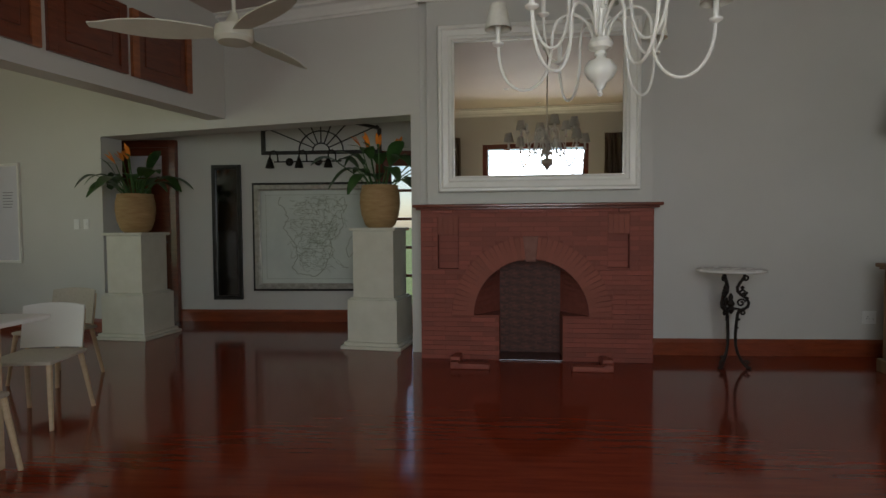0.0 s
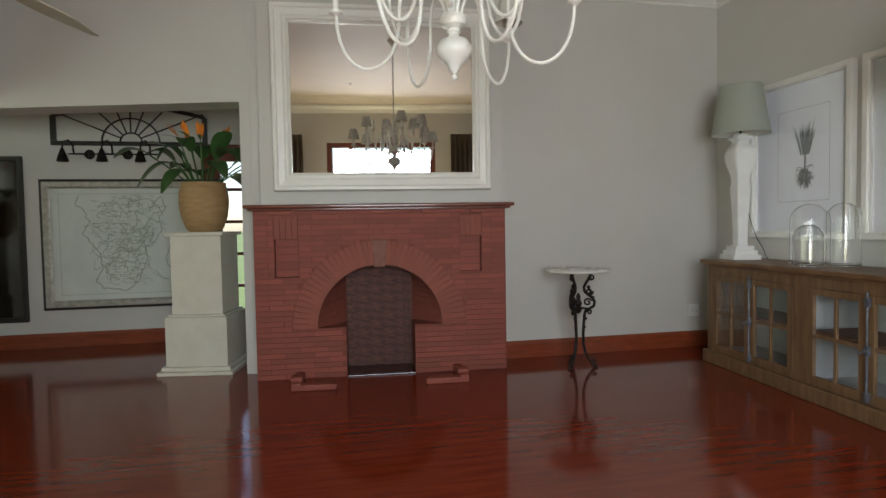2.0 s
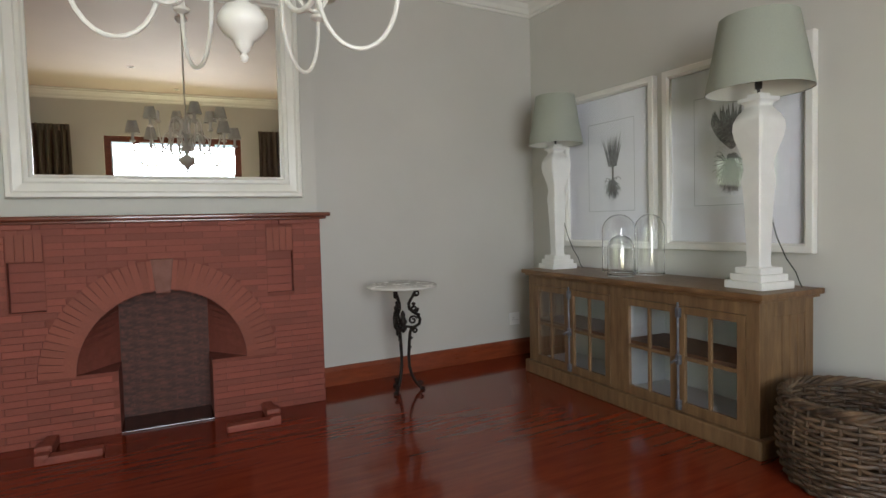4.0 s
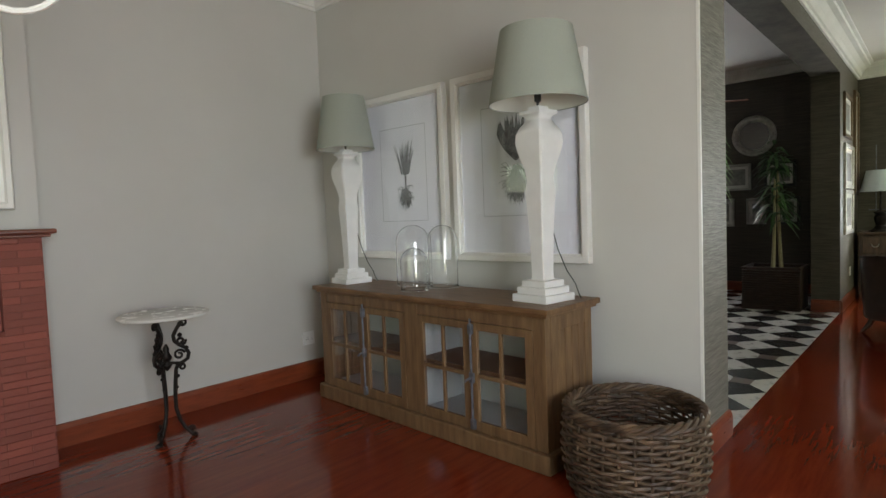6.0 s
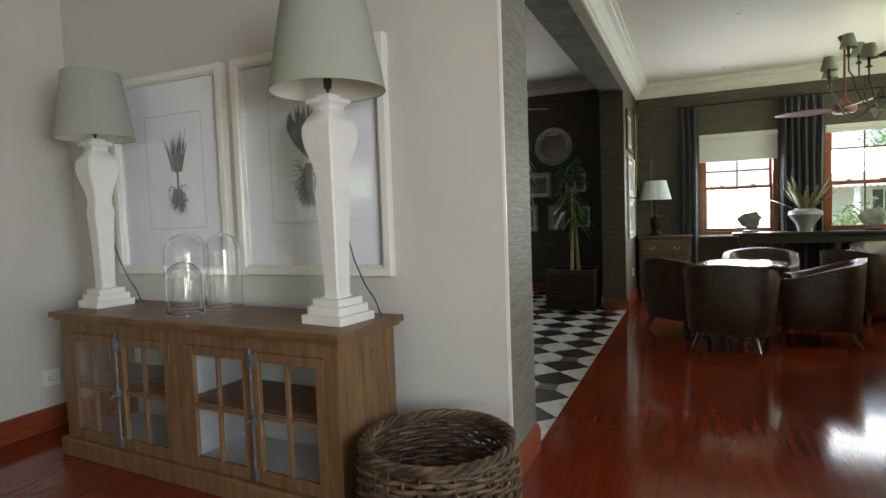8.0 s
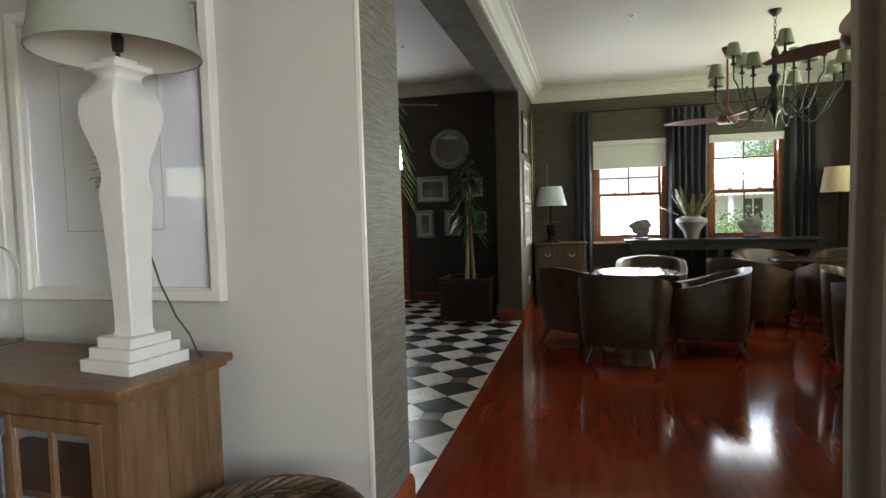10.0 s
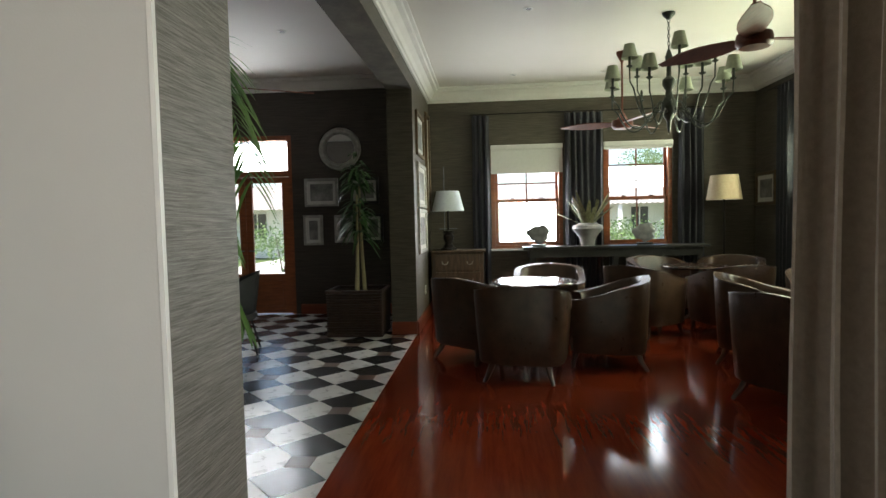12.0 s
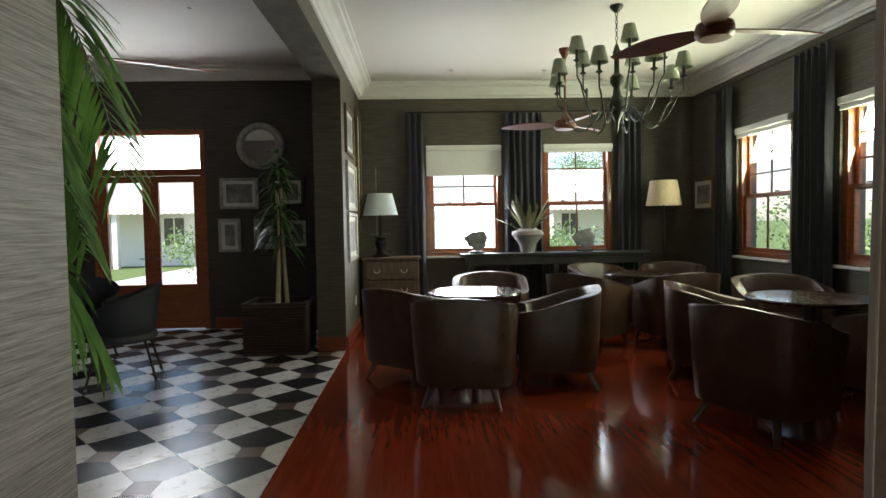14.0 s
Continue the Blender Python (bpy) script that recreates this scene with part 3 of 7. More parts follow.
def pedestal_table():
    t = thing("pedestal_table", pose(2.57, 5.97, 0), "round white marble-topped table on black cast-iron legs", "side table")
    bm = bmesh.new()
    lathe(bm, [(0.0, 0.785), (0.245, 0.785), (0.262, 0.79), (0.266, 0.799), (0.263, 0.806), (0.252, 0.81), (0.0, 0.81)], 40, cap=False)
    part("tabletop", bm, M_MARBLE, t, "white marble top", smooth=True)
    rail_pts = [(0.088, 0.785), (0.098, 0.76), (0.09, 0.735), (0.066, 0.70), (0.046, 0.66), (0.05, 0.625), (0.075, 0.60), (0.112, 0.575), (0.13, 0.54), (0.122, 0.505), (0.092, 0.485), (0.062, 0.475), (0.05, 0.44), (0.042, 0.36), (0.036, 0.27), (0.038, 0.19), (0.055, 0.12), (0.085, 0.06), (0.118, 0.02), (0.135, 0.012)]
    for k in range(3):
        bm = bmesh.new()
        tube(bm, [(r, 0, z) for r, z in rail_pts], 0.012, 8)
        scroll(bm, 0.105, 0.742, 0.026, 1.3, math.pi)
        scroll(bm, 0.088, 0.622, 0.03, -1.4, 0.2, 0.009)
        scroll(bm, 0.075, 0.535, 0.034, 1.3, 0.3, 0.008)
        scroll(bm, 0.085, 0.455, 0.024, -1.3, math.pi, 0.008)
        scroll(bm, 0.118, 0.045, 0.024, 1.2, 0.0, 0.008)
        for r, z, q in ((0.083, 0.66, 0.016), (0.118, 0.575, 0.014), (0.06, 0.40, 0.012), (0.05, 0.33, 0.011)):
            lathe(bm, [(0.002, -q), (q * 0.8, -q * 0.5), (q, 0), (q * 0.8, q * 0.5), (0.002, q)], 8, at=(r, 0, z), cap=False)
        lathe(bm, [(0.004, 0), (0.022, 0.004), (0.02, 0.016), (0.006, 0.024)], 8, at=(0.135, 0, 0))
        bmesh.ops.transform(bm, matrix=Matrix.Rotation(2 * math.pi * k / 3 - 0.42, 4, "Z"), verts=bm.verts[:])
        part("leg", bm, M_IRON, t, "", True)
    bm = bmesh.new()
    lathe(bm, [(0.005, 0.44), (0.02, 0.455), (0.03, 0.475), (0.02, 0.50), (0.034, 0.525), (0.016, 0.56), (0.02, 0.58), (0.006, 0.61)], 10)
    for k in range(3):
        a = 2 * math.pi * k / 3 - 0.42
        tube(bm, [(0.01 * math.cos(a), 0.01 * math.sin(a), 0.49), (0.07 * math.cos(a), 0.07 * math.sin(a), 0.482)], 0.01, 6)
    part("boss", bm, M_IRON, t, "", True)
    bm = bmesh.new()
    lathe(bm, [(0.075, 0.775), (0.105, 0.775), (0.105, 0.7849), (0.075, 0.7849)], 24, cap=False)
    part("top_ring", bm, M_IRON, t)
    return t


pedestal_table()


def wall_plate(name, m, label, w=0.115, h=0.115, kind_of="outlet"):
    t = thing(name, m, label, "switch" if kind_of == "switch" else "socket")
    bm = bmesh.new()
    box(bm, -w / 2, -0.009, -h / 2, w / 2, 0, h / 2, 0.003)
    part("plate", bm, M_PLASTER, t)
    bm = bmesh.new()
    if kind_of == "switch":
        box(bm, -0.012, -0.014, -0.022, 0.012, -0.009, 0.022, 0.002)
        part("rocker", bm, M_PLASTER, t)
    else:
        for x, z in ((-0.025, -0.012), (-0.005, -0.012), (-0.015, 0.008), (0.03, -0.014)):
            lathe(bm, [(0.004, 0), (0.004, 0.0012)], 8)
            bmesh.ops.transform(bm, matrix=pose(x, -0.0095, z, 90), verts=bm.verts[-16:])
        part("pin_holes", bm, M_BLACK, t, "dark pin holes")
    return t


wall_plate("wall_socket", pose(3.945, YN, 0.345), "white square wall socket above the skirting")


M_INSIDE = surface("pale_grey_cabinet_lining", (0.42, 0.44, 0.45), (0.48, 0.50, 0.51), 4, 0.6)
M_SHELF = surface("dark_shelf_board", (0.09, 0.045, 0.025), (0.15, 0.08, 0.045), 6, 0.5, stretch=(1, 5, 1))
M_STEEL = surface("worn_blue_grey_steel", (0.11, 0.12, 0.15), (0.24, 0.25, 0.29), 30, 0.45, 0.7, bump=0.2)


def cabinet():
    x0, x1, y0, y1, H = 0.045, 0.494, 0.045, 2.103, 0.861
    t = thing("glazed_cabinet", pose(3.512, 3.771, 0, 0, 0, -3.7), "long old pine cabinet with four glazed doors", "cabinet")
    bm = bmesh.new()
    box(bm, x0 - 0.045, y0 - 0.045, H - 0.032, x1 + 0.03, y1 + 0.045, H, 0.008)
    box(bm, x0 - 0.025, y0 - 0.025, H - 0.05, x1 + 0.02, y1 + 0.025, H - 0.033, 0.006)
    part("top", bm, M_CABINET_TOP, t, "darker worn pine top")
    bm = bmesh.new()
    box(bm, x0 - 0.03, y0 - 0.03, 0, x1, y1 + 0.03, 0.105, 0.012)
    part("plinth", bm, M_CABINET, t)
    bm = bmesh.new()
    box(bm, x0, y0, 0.106, x0 + 0.05, y0 + 0.075, H - 0.051, 0.003)
    box(bm, x0, y1 - 0.075, 0.106, x0 + 0.05, y1, H - 0.051, 0.003)
    ym = (y0 + y1) / 2
    box(bm, x0, ym - 0.06, 0.106, x0 + 0.05, ym + 0.06, H - 0.051, 0.003)
    box(bm, x0 + 0.001, y0 + 0.0751, H - 0.12, x0 + 0.05, ym - 0.0601, H - 0.051, 0.003)
    box(bm, x0 + 0.001, ym + 0.0601, H - 0.12, x0 + 0.05, y1 - 0.0751, H - 0.051, 0.003)
    part("front_frame", bm, M_CABINET, t)
    for ya, yb in ((y0, y0 + 0.03), (y1 - 0.03, y1)):
        bm = bmesh.new()
        box(bm, x0 + 0.051, ya + 0.008, 0.106, x1, yb - 0.008, H - 0.051)
        for a, b, c, d in ((x0 + 0.051, 0.106, x0 + 0.12, H - 0.051), (x1 - 0.07, 0.106, x1, H - 0.051), (x0 + 0.1201, H - 0.13, x1 - 0.0701, H - 0.051), (x0 + 0.1201, 0.106, x1 - 0.0701, 0.18)):
            box(bm, a, ya, b, c, yb, d, 0.003)
        part("side_panel", bm, M_CABINET, t)
        for k in range(4):
            w = (x1 - x0 - 0.19) / 4
            bm = bmesh.new()
            box(bm, x0 + 0.12 + k * w + 0.002, ya + 0.003, 0.181, x0 + 0.12 + (k + 1) * w - 0.002, yb - 0.003, H - 0.131, 0.004)
            part("side_board", bm, M_CABINET, t)
    bm = bmesh.new()
    box(bm, x1 - 0.02, y0 + 0.031, 0.106, x1, y1 - 0.031, H - 0.051)
    box(bm, x0 + 0.051, ym - 0.015, 0.106, x1 - 0.021, ym + 0.015, H - 0.051)
    part("back_lining", bm, M_INSIDE, t, "pale grey painted lining")
    bm = bmesh.new()
    box(bm, x0 + 0.051, y0 + 0.031, 0.106, x1 - 0.021, ym - 0.016, 0.118)
    box(bm, x0 + 0.051, ym + 0.016, 0.106, x1 - 0.021, y1 - 0.031, 0.118)
    part("floor_board", bm, M_INSIDE, t)
    for a, b in ((y0 + 0.031, ym - 0.016), (ym + 0.016, y1 - 0.031)):
        bm = bmesh.new()
        box(bm, x0 + 0.06, a, 0.425, x1 - 0.021, b, 0.45, 0.002)
        part("shelf", bm, M_SHELF, t, "dark wooden shelf")
    zs0, zs1 = 0.108, H - 0.122
    for side in (0, 1):
        a = y0 + 0.078 if side == 0 else ym + 0.063
        b = ym - 0.063 if side == 0 else y1 - 0.078
        mid = (a + b) / 2
        for p, q in ((a, mid - 0.003), (mid + 0.003, b)):
            bm = bmesh.new()
            s = 0.05
            box(bm, x0 - 0.004, p, zs0, x0 + 0.022, p + s, zs1, 0.003)
            box(bm, x0 - 0.004, q - s, zs0, x0 + 0.022, q, zs1, 0.003)
            box(bm, x0 - 0.003, p + s, zs1 - 0.045, x0 + 0.022, q - s, zs1, 0.003)
            box(bm, x0 - 0.003, p + s, zs0, x0 + 0.022, q - s, zs0 + 0.06, 0.003)
            d = part("door", bm, M_CABINET, t)
            bm = bmesh.new()
            ymid, zmid = (p + q) / 2, (zs0 + 0.06 + zs1 - 0.045) / 2
            box(bm, x0 - 0.001, ymid - 0.009, zs0 + 0.06, x0 + 0.018, ymid + 0.009, zs1 - 0.045)
            box(bm, x0, p + s, zmid - 0.011, x0 + 0.017, ymid - 0.009, zmid + 0.011)
            box(bm, x0, ymid + 0.009, zmid - 0.011, x0 + 0.017, q - s, zmid + 0.011)
            part("glazing_bar", bm, M_CABINET, d)
            for ya, yb in ((p + s, ymid - 0.009), (ymid + 0.009, q - s)):
                for za, zb in ((zs0 + 0.06, zmid - 0.011), (zmid + 0.011, zs1 - 0.045)):
                    bm = bmesh.new()
                    box(bm, x0 + 0.008, ya, za, x0 + 0.011, yb, zb)
                    g = part("pane", bm, M_GLASS, d)
                    g.visible_shadow = False
        bm = bmesh.new()
        tube(bm, [(x0 - 0.018, mid - 0.02, 0.12), (x0 - 0.018, mid - 0.02, H - 0.10)], 0.007, 8)
        for z in (0.15, 0.42, H - 0.16):
            box(bm, x0 - 0.026, mid - 0.036, z - 0.03, x0 - 0.004, mid - 0.004, z + 0.03, 0.006)
        tube(bm, [(x0 - 0.03, mid - 0.02, 0.42), (x0 - 0.045, mid - 0.02, 0.42), (x0 - 0.05, mid + 0.005, 0.40)], 0.007, 8)
        part("cremone_bolt", bm, M_STEEL, t, "worn blue-grey steel bolt", True)
    return t


cabinet()

M_BULB = surface("lamp_holder_black", (0.02, 0.02, 0.02), (0.04, 0.04, 0.04), 9, 0.4)
M_SHADE_IN = surface("shade_lining_white", (0.70, 0.70, 0.66), (0.74, 0.74, 0.70), 9, 0.8)
M_CABLE = surface("dark_green_flex", (0.03, 0.035, 0.025), (0.05, 0.055, 0.04), 9, 0.6)


def shade(t, z0, z1, r0, r1, material, steps=40, thick=0.004):
    bm = bmesh.new()
    lathe(bm, [(r0, z0), (r1, z1), (r1 - thick, z1), (r0 - thick, z0), (r0, z0)], steps, cap=False)
    sh = part("shade", bm, material, t, "", True)
    bm = bmesh.new()
    lathe(bm, [(r0 - thick - 0.001, z0 + 0.004), (r1 - thick - 0.001, z1 - 0.004)], steps, cap=False)
    part("lining", bm, M_SHADE_IN, sh, "white shade lining", True)
    return sh


def baluster_lamp(m, wide, r0, r1, low, label):
    t = thing("table_lamp", m, label, "lamp", "lamps on the cabinet")
    bm = bmesh.new()
    for h, z0, z1 in ((0.121, 0, 0.042), (0.101, 0.042, 0.08), (0.082, 0.08, 0.115)):
        h *= wide
        box(bm, -h, -h, z0, h, h, z1, 0.003)
    part("stepped_base", bm, M_PLASTER, t)
    bm = bmesh.new()
    prof = [(0.05, 0.115), (0.0445, 0.13), (0.044, 0.16), (0.046, 0.25), (0.051, 0.40), (0.058, 0.54), (0.0625, 0.595), (0.06, 0.62), (0.0545, 0.65), (0.0545, 0.68), (0.062, 0.725), (0.076, 0.775), (0.09, 0.825), (0.097, 0.87), (0.094, 0.91), (0.08, 0.945), (0.062, 0.97), (0.053, 0.985), (0.051, 0.998), (0.058, 1.01), (0.07, 1.018)]
    rings = []
    for h, z in prof:
        h *= wide
        c = h * 0.12
        rings.append([bm.verts.new((x, y, z)) for x, y in ((-h + c, -h), (h - c, -h), (h, -h + c), (h, h - c), (h - c, h), (-h + c, h), (-h, h - c), (-h, -h + c))])
    for a, b in zip(rings, rings[1:]):
        for k in range(8):
            bm.faces.new((a[k], a[(k + 1) % 8], b[(k + 1) % 8], b[k]))
    bm.faces.new(rings[0][::-1]), bm.faces.new(rings[-1])
    part("baluster", bm, M_PLASTER, t, "", True)
    bm = bmesh.new()
    box(bm, -0.073 * wide, -0.073 * wide, 1.018, 0.073 * wide, 0.073 * wide, 1.038, 0.003)
    box(bm, -0.04, -0.04, 1.038, 0.04, 0.04, 1.06, 0.003)
    part("cap", bm, M_PLASTER, t)
    bm = bmesh.new()
    lathe(bm, [(0.008, 1.06), (0.008, 1.085), (0.018, 1.09), (0.02, 1.135), (0.011, 1.155)], 12)
    part("lamp_holder", bm, M_BULB, t, "black lamp holder", True)
    shade(t, low, 1.47, r0, r1, M_SHADE)
    bm = bmesh.new()
    for k in range(3):
        a = 2 * math.pi * k / 3
        tube(bm, [(0, 0, 1.45), ((r1 + 0.002) * math.cos(a), (r1 + 0.002) * math.sin(a), 1.45)], 0.003, 5)
    tube(bm, [(0, 0, 1.15), (0, 0, 1.45)], 0.004, 5)
    part("shade_carrier", bm, M_STEEL, t)
    bm = bmesh.new()
    tube(bm, [(0.05, -0.035, 0.40), (0.075, -0.05, 0.28), (0.105, -0.085, 0.16), (0.13, -0.12, 0.09), (0.142, -0.135, 0.03), (0.165, -0.13, 0.006)], 0.0035, 6)
    part("flex", bm, M_CABLE, t, "dark twisted flex", True)
    return t


baluster_lamp(pose(3.797, 3.962, 0.861, 0, 0, -9), 1.0, 0.268, 0.196, 1.075, "tall white square baluster lamp with a wide grey-green shade")
baluster_lamp(pose(3.92, 5.765, 0.861, 0, 0, -9) @ Matrix.Scale(0.97, 4), 0.97, 0.229, 0.163, 1.06, "tall white square baluster lamp with a narrower grey-green shade")


def glass_dome(m, r, h):
    t = thing("glass_dome", m, "clear blown-glass cloche dome on the cabinet", "glass dome", "domes on the cabinet")
    prof = [(r, 0.0)] + [(r, h - r * 1.0)] + [(r * math.cos(a), h - r + r * math.sin(a)) for a in [math.pi / 2 * k / 9 for k in range(1, 9)]] + [(0.004, h)]
    inner = [(max(q - 0.004, 0.002), z - 0.004 if k > 1 else z) for k, (q, z) in enumerate(prof)]
    bm = bmesh.new()
    lathe(bm, prof + inner[::-1] + [prof[0]], 40, cap=False)
    g = part("dome", bm, M_GLASS, t, "", True)
    g.visible_shadow = False
    bm = bmesh.new()
    lathe(bm, [(r - 0.004, 0.0005), (r + 0.004, 0.0005), (r + 0.005, 0.006), (r, 0.01), (r - 0.004, 0.006)], 40, cap=False)
    part("rolled_rim", bm, M_GLASS, t, "", True)
    return t


glass_dome(pose(4.03, 5.19, 0.861), 0.125, 0.435)
glass_dome(pose(4.01, 4.885, 0.861), 0.102, 0.43)
glass_dome(pose(3.79, 4.95, 0.861), 0.093, 0.285)


M_PAPER = surface("pale_print_paper", (0.61, 0.60, 0.645), (0.64, 0.63, 0.675), 2, 0.35, coat=0.5)
M_INK = surface("grey_black_ink", (0.06, 0.06, 0.065), (0.22, 0.22, 0.23), 60, 0.7)
M_LINE = surface("grey_ink_line", (0.18, 0.18, 0.20), (0.25, 0.25, 0.27), 60, 0.7)


def strip(bm, pts, w0, w1, y):
    """A flat tapering stroke in the xz plane."""
    rows = []
    for i, (x, z) in enumerate(pts):
        xa, za = pts[max(i - 1, 0)]
        xb, zb = pts[min(i + 1, len(pts) - 1)]
        n = math.hypot(xb - xa, zb - za) or 1
        u = i / (len(pts) - 1)
        w = (w0 * math.sin(math.pi * min(0.15 + 0.85 * u, 1)) if w1 is None else w0 + (w1 - w0) * u) / 2
        rows.append((bm.verts.new((x - w * (zb - za) / n, y, z + w * (xb - xa) / n)), bm.verts.new((x + w * (zb - za) / n, y, z - w * (xb - xa) / n))))
    for a, b in zip(rows, rows[1:]):
        bm.faces.new((a[0], a[1], b[1], b[0]))


def botanical(m, w, h, kind_of, line):
    t = framed("botanical_print", m, w, h, 0.055, 0.05, M_WHITE, "large white-framed botanical print of a " + kind_of, "picture", M_PAPER, "pale lilac-grey paper behind glass", group="prints over the cabinet")
    rnd = random.Random(3 if kind_of == "bulb plant" else 8)
    bm = bmesh.new()
    lx0, lz0, lx1, lz1 = line
    for (xa, za), (xb, zb) in (((lx0, lz0), (lx1, lz0)), ((lx1, lz0), (lx1, lz1)), ((lx1, lz1), (lx0, lz1)), ((lx0, lz1), (lx0, lz0))):
        strip(bm, [(xa, za), (xb, zb)], 0.003, 0.003, -0.0095)
    part("plate_line", bm, M_LINE, t, "thin grey ruled border")
    bm = bmesh.new()
    cx = (lx0 + lx1) / 2 + 0.02
    if kind_of == "bulb plant":
        for k in range(40):
            a = rnd.uniform(-0.42, 0.42)
            ln = rnd.uniform(0.12, 0.27)
            strip(bm, [(cx + a * 0.10 + ln * u * a * (0.5 + 0.3 * u), 0.015 + ln * u) for u in [i / 6 for i in range(7)]], 0.0085, None, -0.0094 - 0.00002 * k)
        strip(bm, [(cx, 0.05), (cx + 0.004, -0.02), (cx, -0.09)], 0.020, 0.018, -0.0093)
        top, r, step = -0.115, 0.045, 0.016
    else:
        for k in range(26):
            a = rnd.uniform(-1.35, 1.1)
            ln = rnd.uniform(0.20, 0.30)
            strip(bm, [(cx + math.sin(a) * ln * (1.1 * u - 0.5 * u * u), 0.03 + ln * 1.15 * (u - 0.3 * u * u * abs(a))) for u in [i / 7 for i in range(8)]], 0.036, None, -0.0094 - 0.00002 * k)
        top, r, step = -0.03, 0.036, 0.03
    for k in range(110):
        x, z = cx + rnd.gauss(0, r * 0.25), top + rnd.uniform(-0.04, 0.03)
        pts = [(x, z)]
        a = -math.pi / 2 + rnd.gauss(0, 0.7)
        for i in range(7):
            a += rnd.gauss(0, 0.55)
            a = a * 0.85 - math.pi / 2 * 0.15
            x, z = x + step * math.cos(a) * r / 0.055, z + step * math.sin(a)
            pts.append((x, z))
        strip(bm, pts, 0.008, 0.0025, -0.0093 - 0.00002 * k)
    part("drawing", bm, M_INK, t, "grey-black ink drawing with tangled roots")
    bm = bmesh.new()
    box(bm, -w / 2 + 0.056, -0.0135, -h / 2 + 0.056, w / 2 - 0.056, -0.0115, h / 2 - 0.056)
    g = part("glazing", bm, M_GLASS, t)
    g.visible_shadow = False
    return t


botanical(pose(XE - 0.002, 5.45, 1.665, 0, 0, -90), 0.98, 1.26, "bulb plant", (-0.205, -0.34, 0.28, 0.375))
botanical(pose(XE - 0.002, 4.372, 1.665, 0, 0, -90), 1.025, 1.26, "leafy root plant", (-0.275, -0.33, 0.23, 0.39))

M_WICKER = surface("grey_brown_willow", (0.026, 0.015, 0.009), (0.135, 0.082, 0.047), 14, 0.5, bump=0.4, bump_scale=60, spread=0.25)
M_WICKER_DARK = surface("dark_brown_rattan", (0.018, 0.009, 0.006), (0.05, 0.026, 0.016), 14, 0.45, bump=0.3)


def round_basket(name, m, r, h, material, label, rods=0.013, gap=0.026, stakes=22, bulge=0.03, rim=True, category="basket"):
    t = thing(name, m, label, category)
    bm = bmesh.new()
    lathe(bm, [(0.001, 0.004), (r * 0.9, 0.004), (r * 0.9, 0.02), (0.001, 0.02)], 28, cap=False)
    part("bottom", bm, material, t)
    rnd = random.Random(11)
    n = int(h / gap)
    for k in range(n):
        z = 0.015 + k * gap
        rr = r * (0.92 + 0.08 * z / h) + bulge * math.sin(math.pi * z / h)
        bm = bmesh.new()
        ph = (k % 2) * math.pi
        pts = []
        N = stakes * 4
        for i in range(N + 1):
            a = 2 * math.pi * i / N
            q = rr + 0.009 * math.cos(a * stakes / 2 + ph) + rnd.gauss(0, 0.001)
            pts.append((q * math.cos(a), q * math.sin(a), z + 0.004 * math.sin(a * 3 + k) + rnd.gauss(0, 0.0012)))
        tube(bm, pts, rods * rnd.uniform(0.85, 1.1), 6)
        part("weave_rod", bm, material, t, "", True)
    for i in range(stakes):
        a = 2 * math.pi * i / stakes
        bm = bmesh.new()
        tube(bm, [((r * (0.92 + 0.08 * u) + bulge * math.sin(math.pi * u)) * math.cos(a), (r * (0.92 + 0.08 * u) + bulge * math.sin(math.pi * u)) * math.sin(a), 0.01 + h * u) for u in [j / 6 for j in range(7)]], 0.008, 5)
        part("stake", bm, material, t)
    if rim:
        for s in range(4):
            bm = bmesh.new()
            pts = []
            for i in range(161):
                a = 2 * math.pi * i / 160
                q = r * 1.0 + 0.015 * math.cos(a * 9 + s * math.pi / 2)
                pts.append((q * math.cos(a), q * math.sin(a), h + 0.008 + 0.015 * math.sin(a * 9 + s * math.pi / 2)))
            tube(bm, pts, rods * 1.05, 6)
            part("rim_braid", bm, material, t, "", True)
    return t


round_basket("log_basket", pose(3.66, 3.40, 0), 0.31, 0.40, M_WICKER, "large round grey-brown willow basket, empty", 0.0105, 0.0215, 30)

# ---- back hall and west side of the dining room ----
M_CREAM = surface("cream_paint", (0.55, 0.53, 0.45), (0.62, 0.60, 0.52), 5, 0.45, bump=0.05)
M_POT = surface("ochre_clay", (0.30, 0.18, 0.075), (0.42, 0.27, 0.13), 6, 0.75, bump=0.3, bump_scale=30, stretch=(1, 1, 5))
M_LEAF = surface("deep_green_leaf", (0.022, 0.062, 0.016), (0.05, 0.12, 0.03), 7, 0.4, spread=0.2)
M_PALM = surface("bright_palm_leaf", (0.035, 0.09, 0.018), (0.10, 0.20, 0.035), 7, 0.4, spread=0.2)
M_ORANGE = surface("orange_petal", (0.75, 0.20, 0.02), (0.85, 0.30, 0.04), 7, 0.5)
M_STALK = surface("green_stalk", (0.05, 0.11, 0.03), (0.09, 0.17, 0.05), 7, 0.5)
M_SOIL = surface("dark_soil", (0.02, 0.014, 0.01), (0.04, 0.03, 0.02), 30, 0.9, bump=0.5)


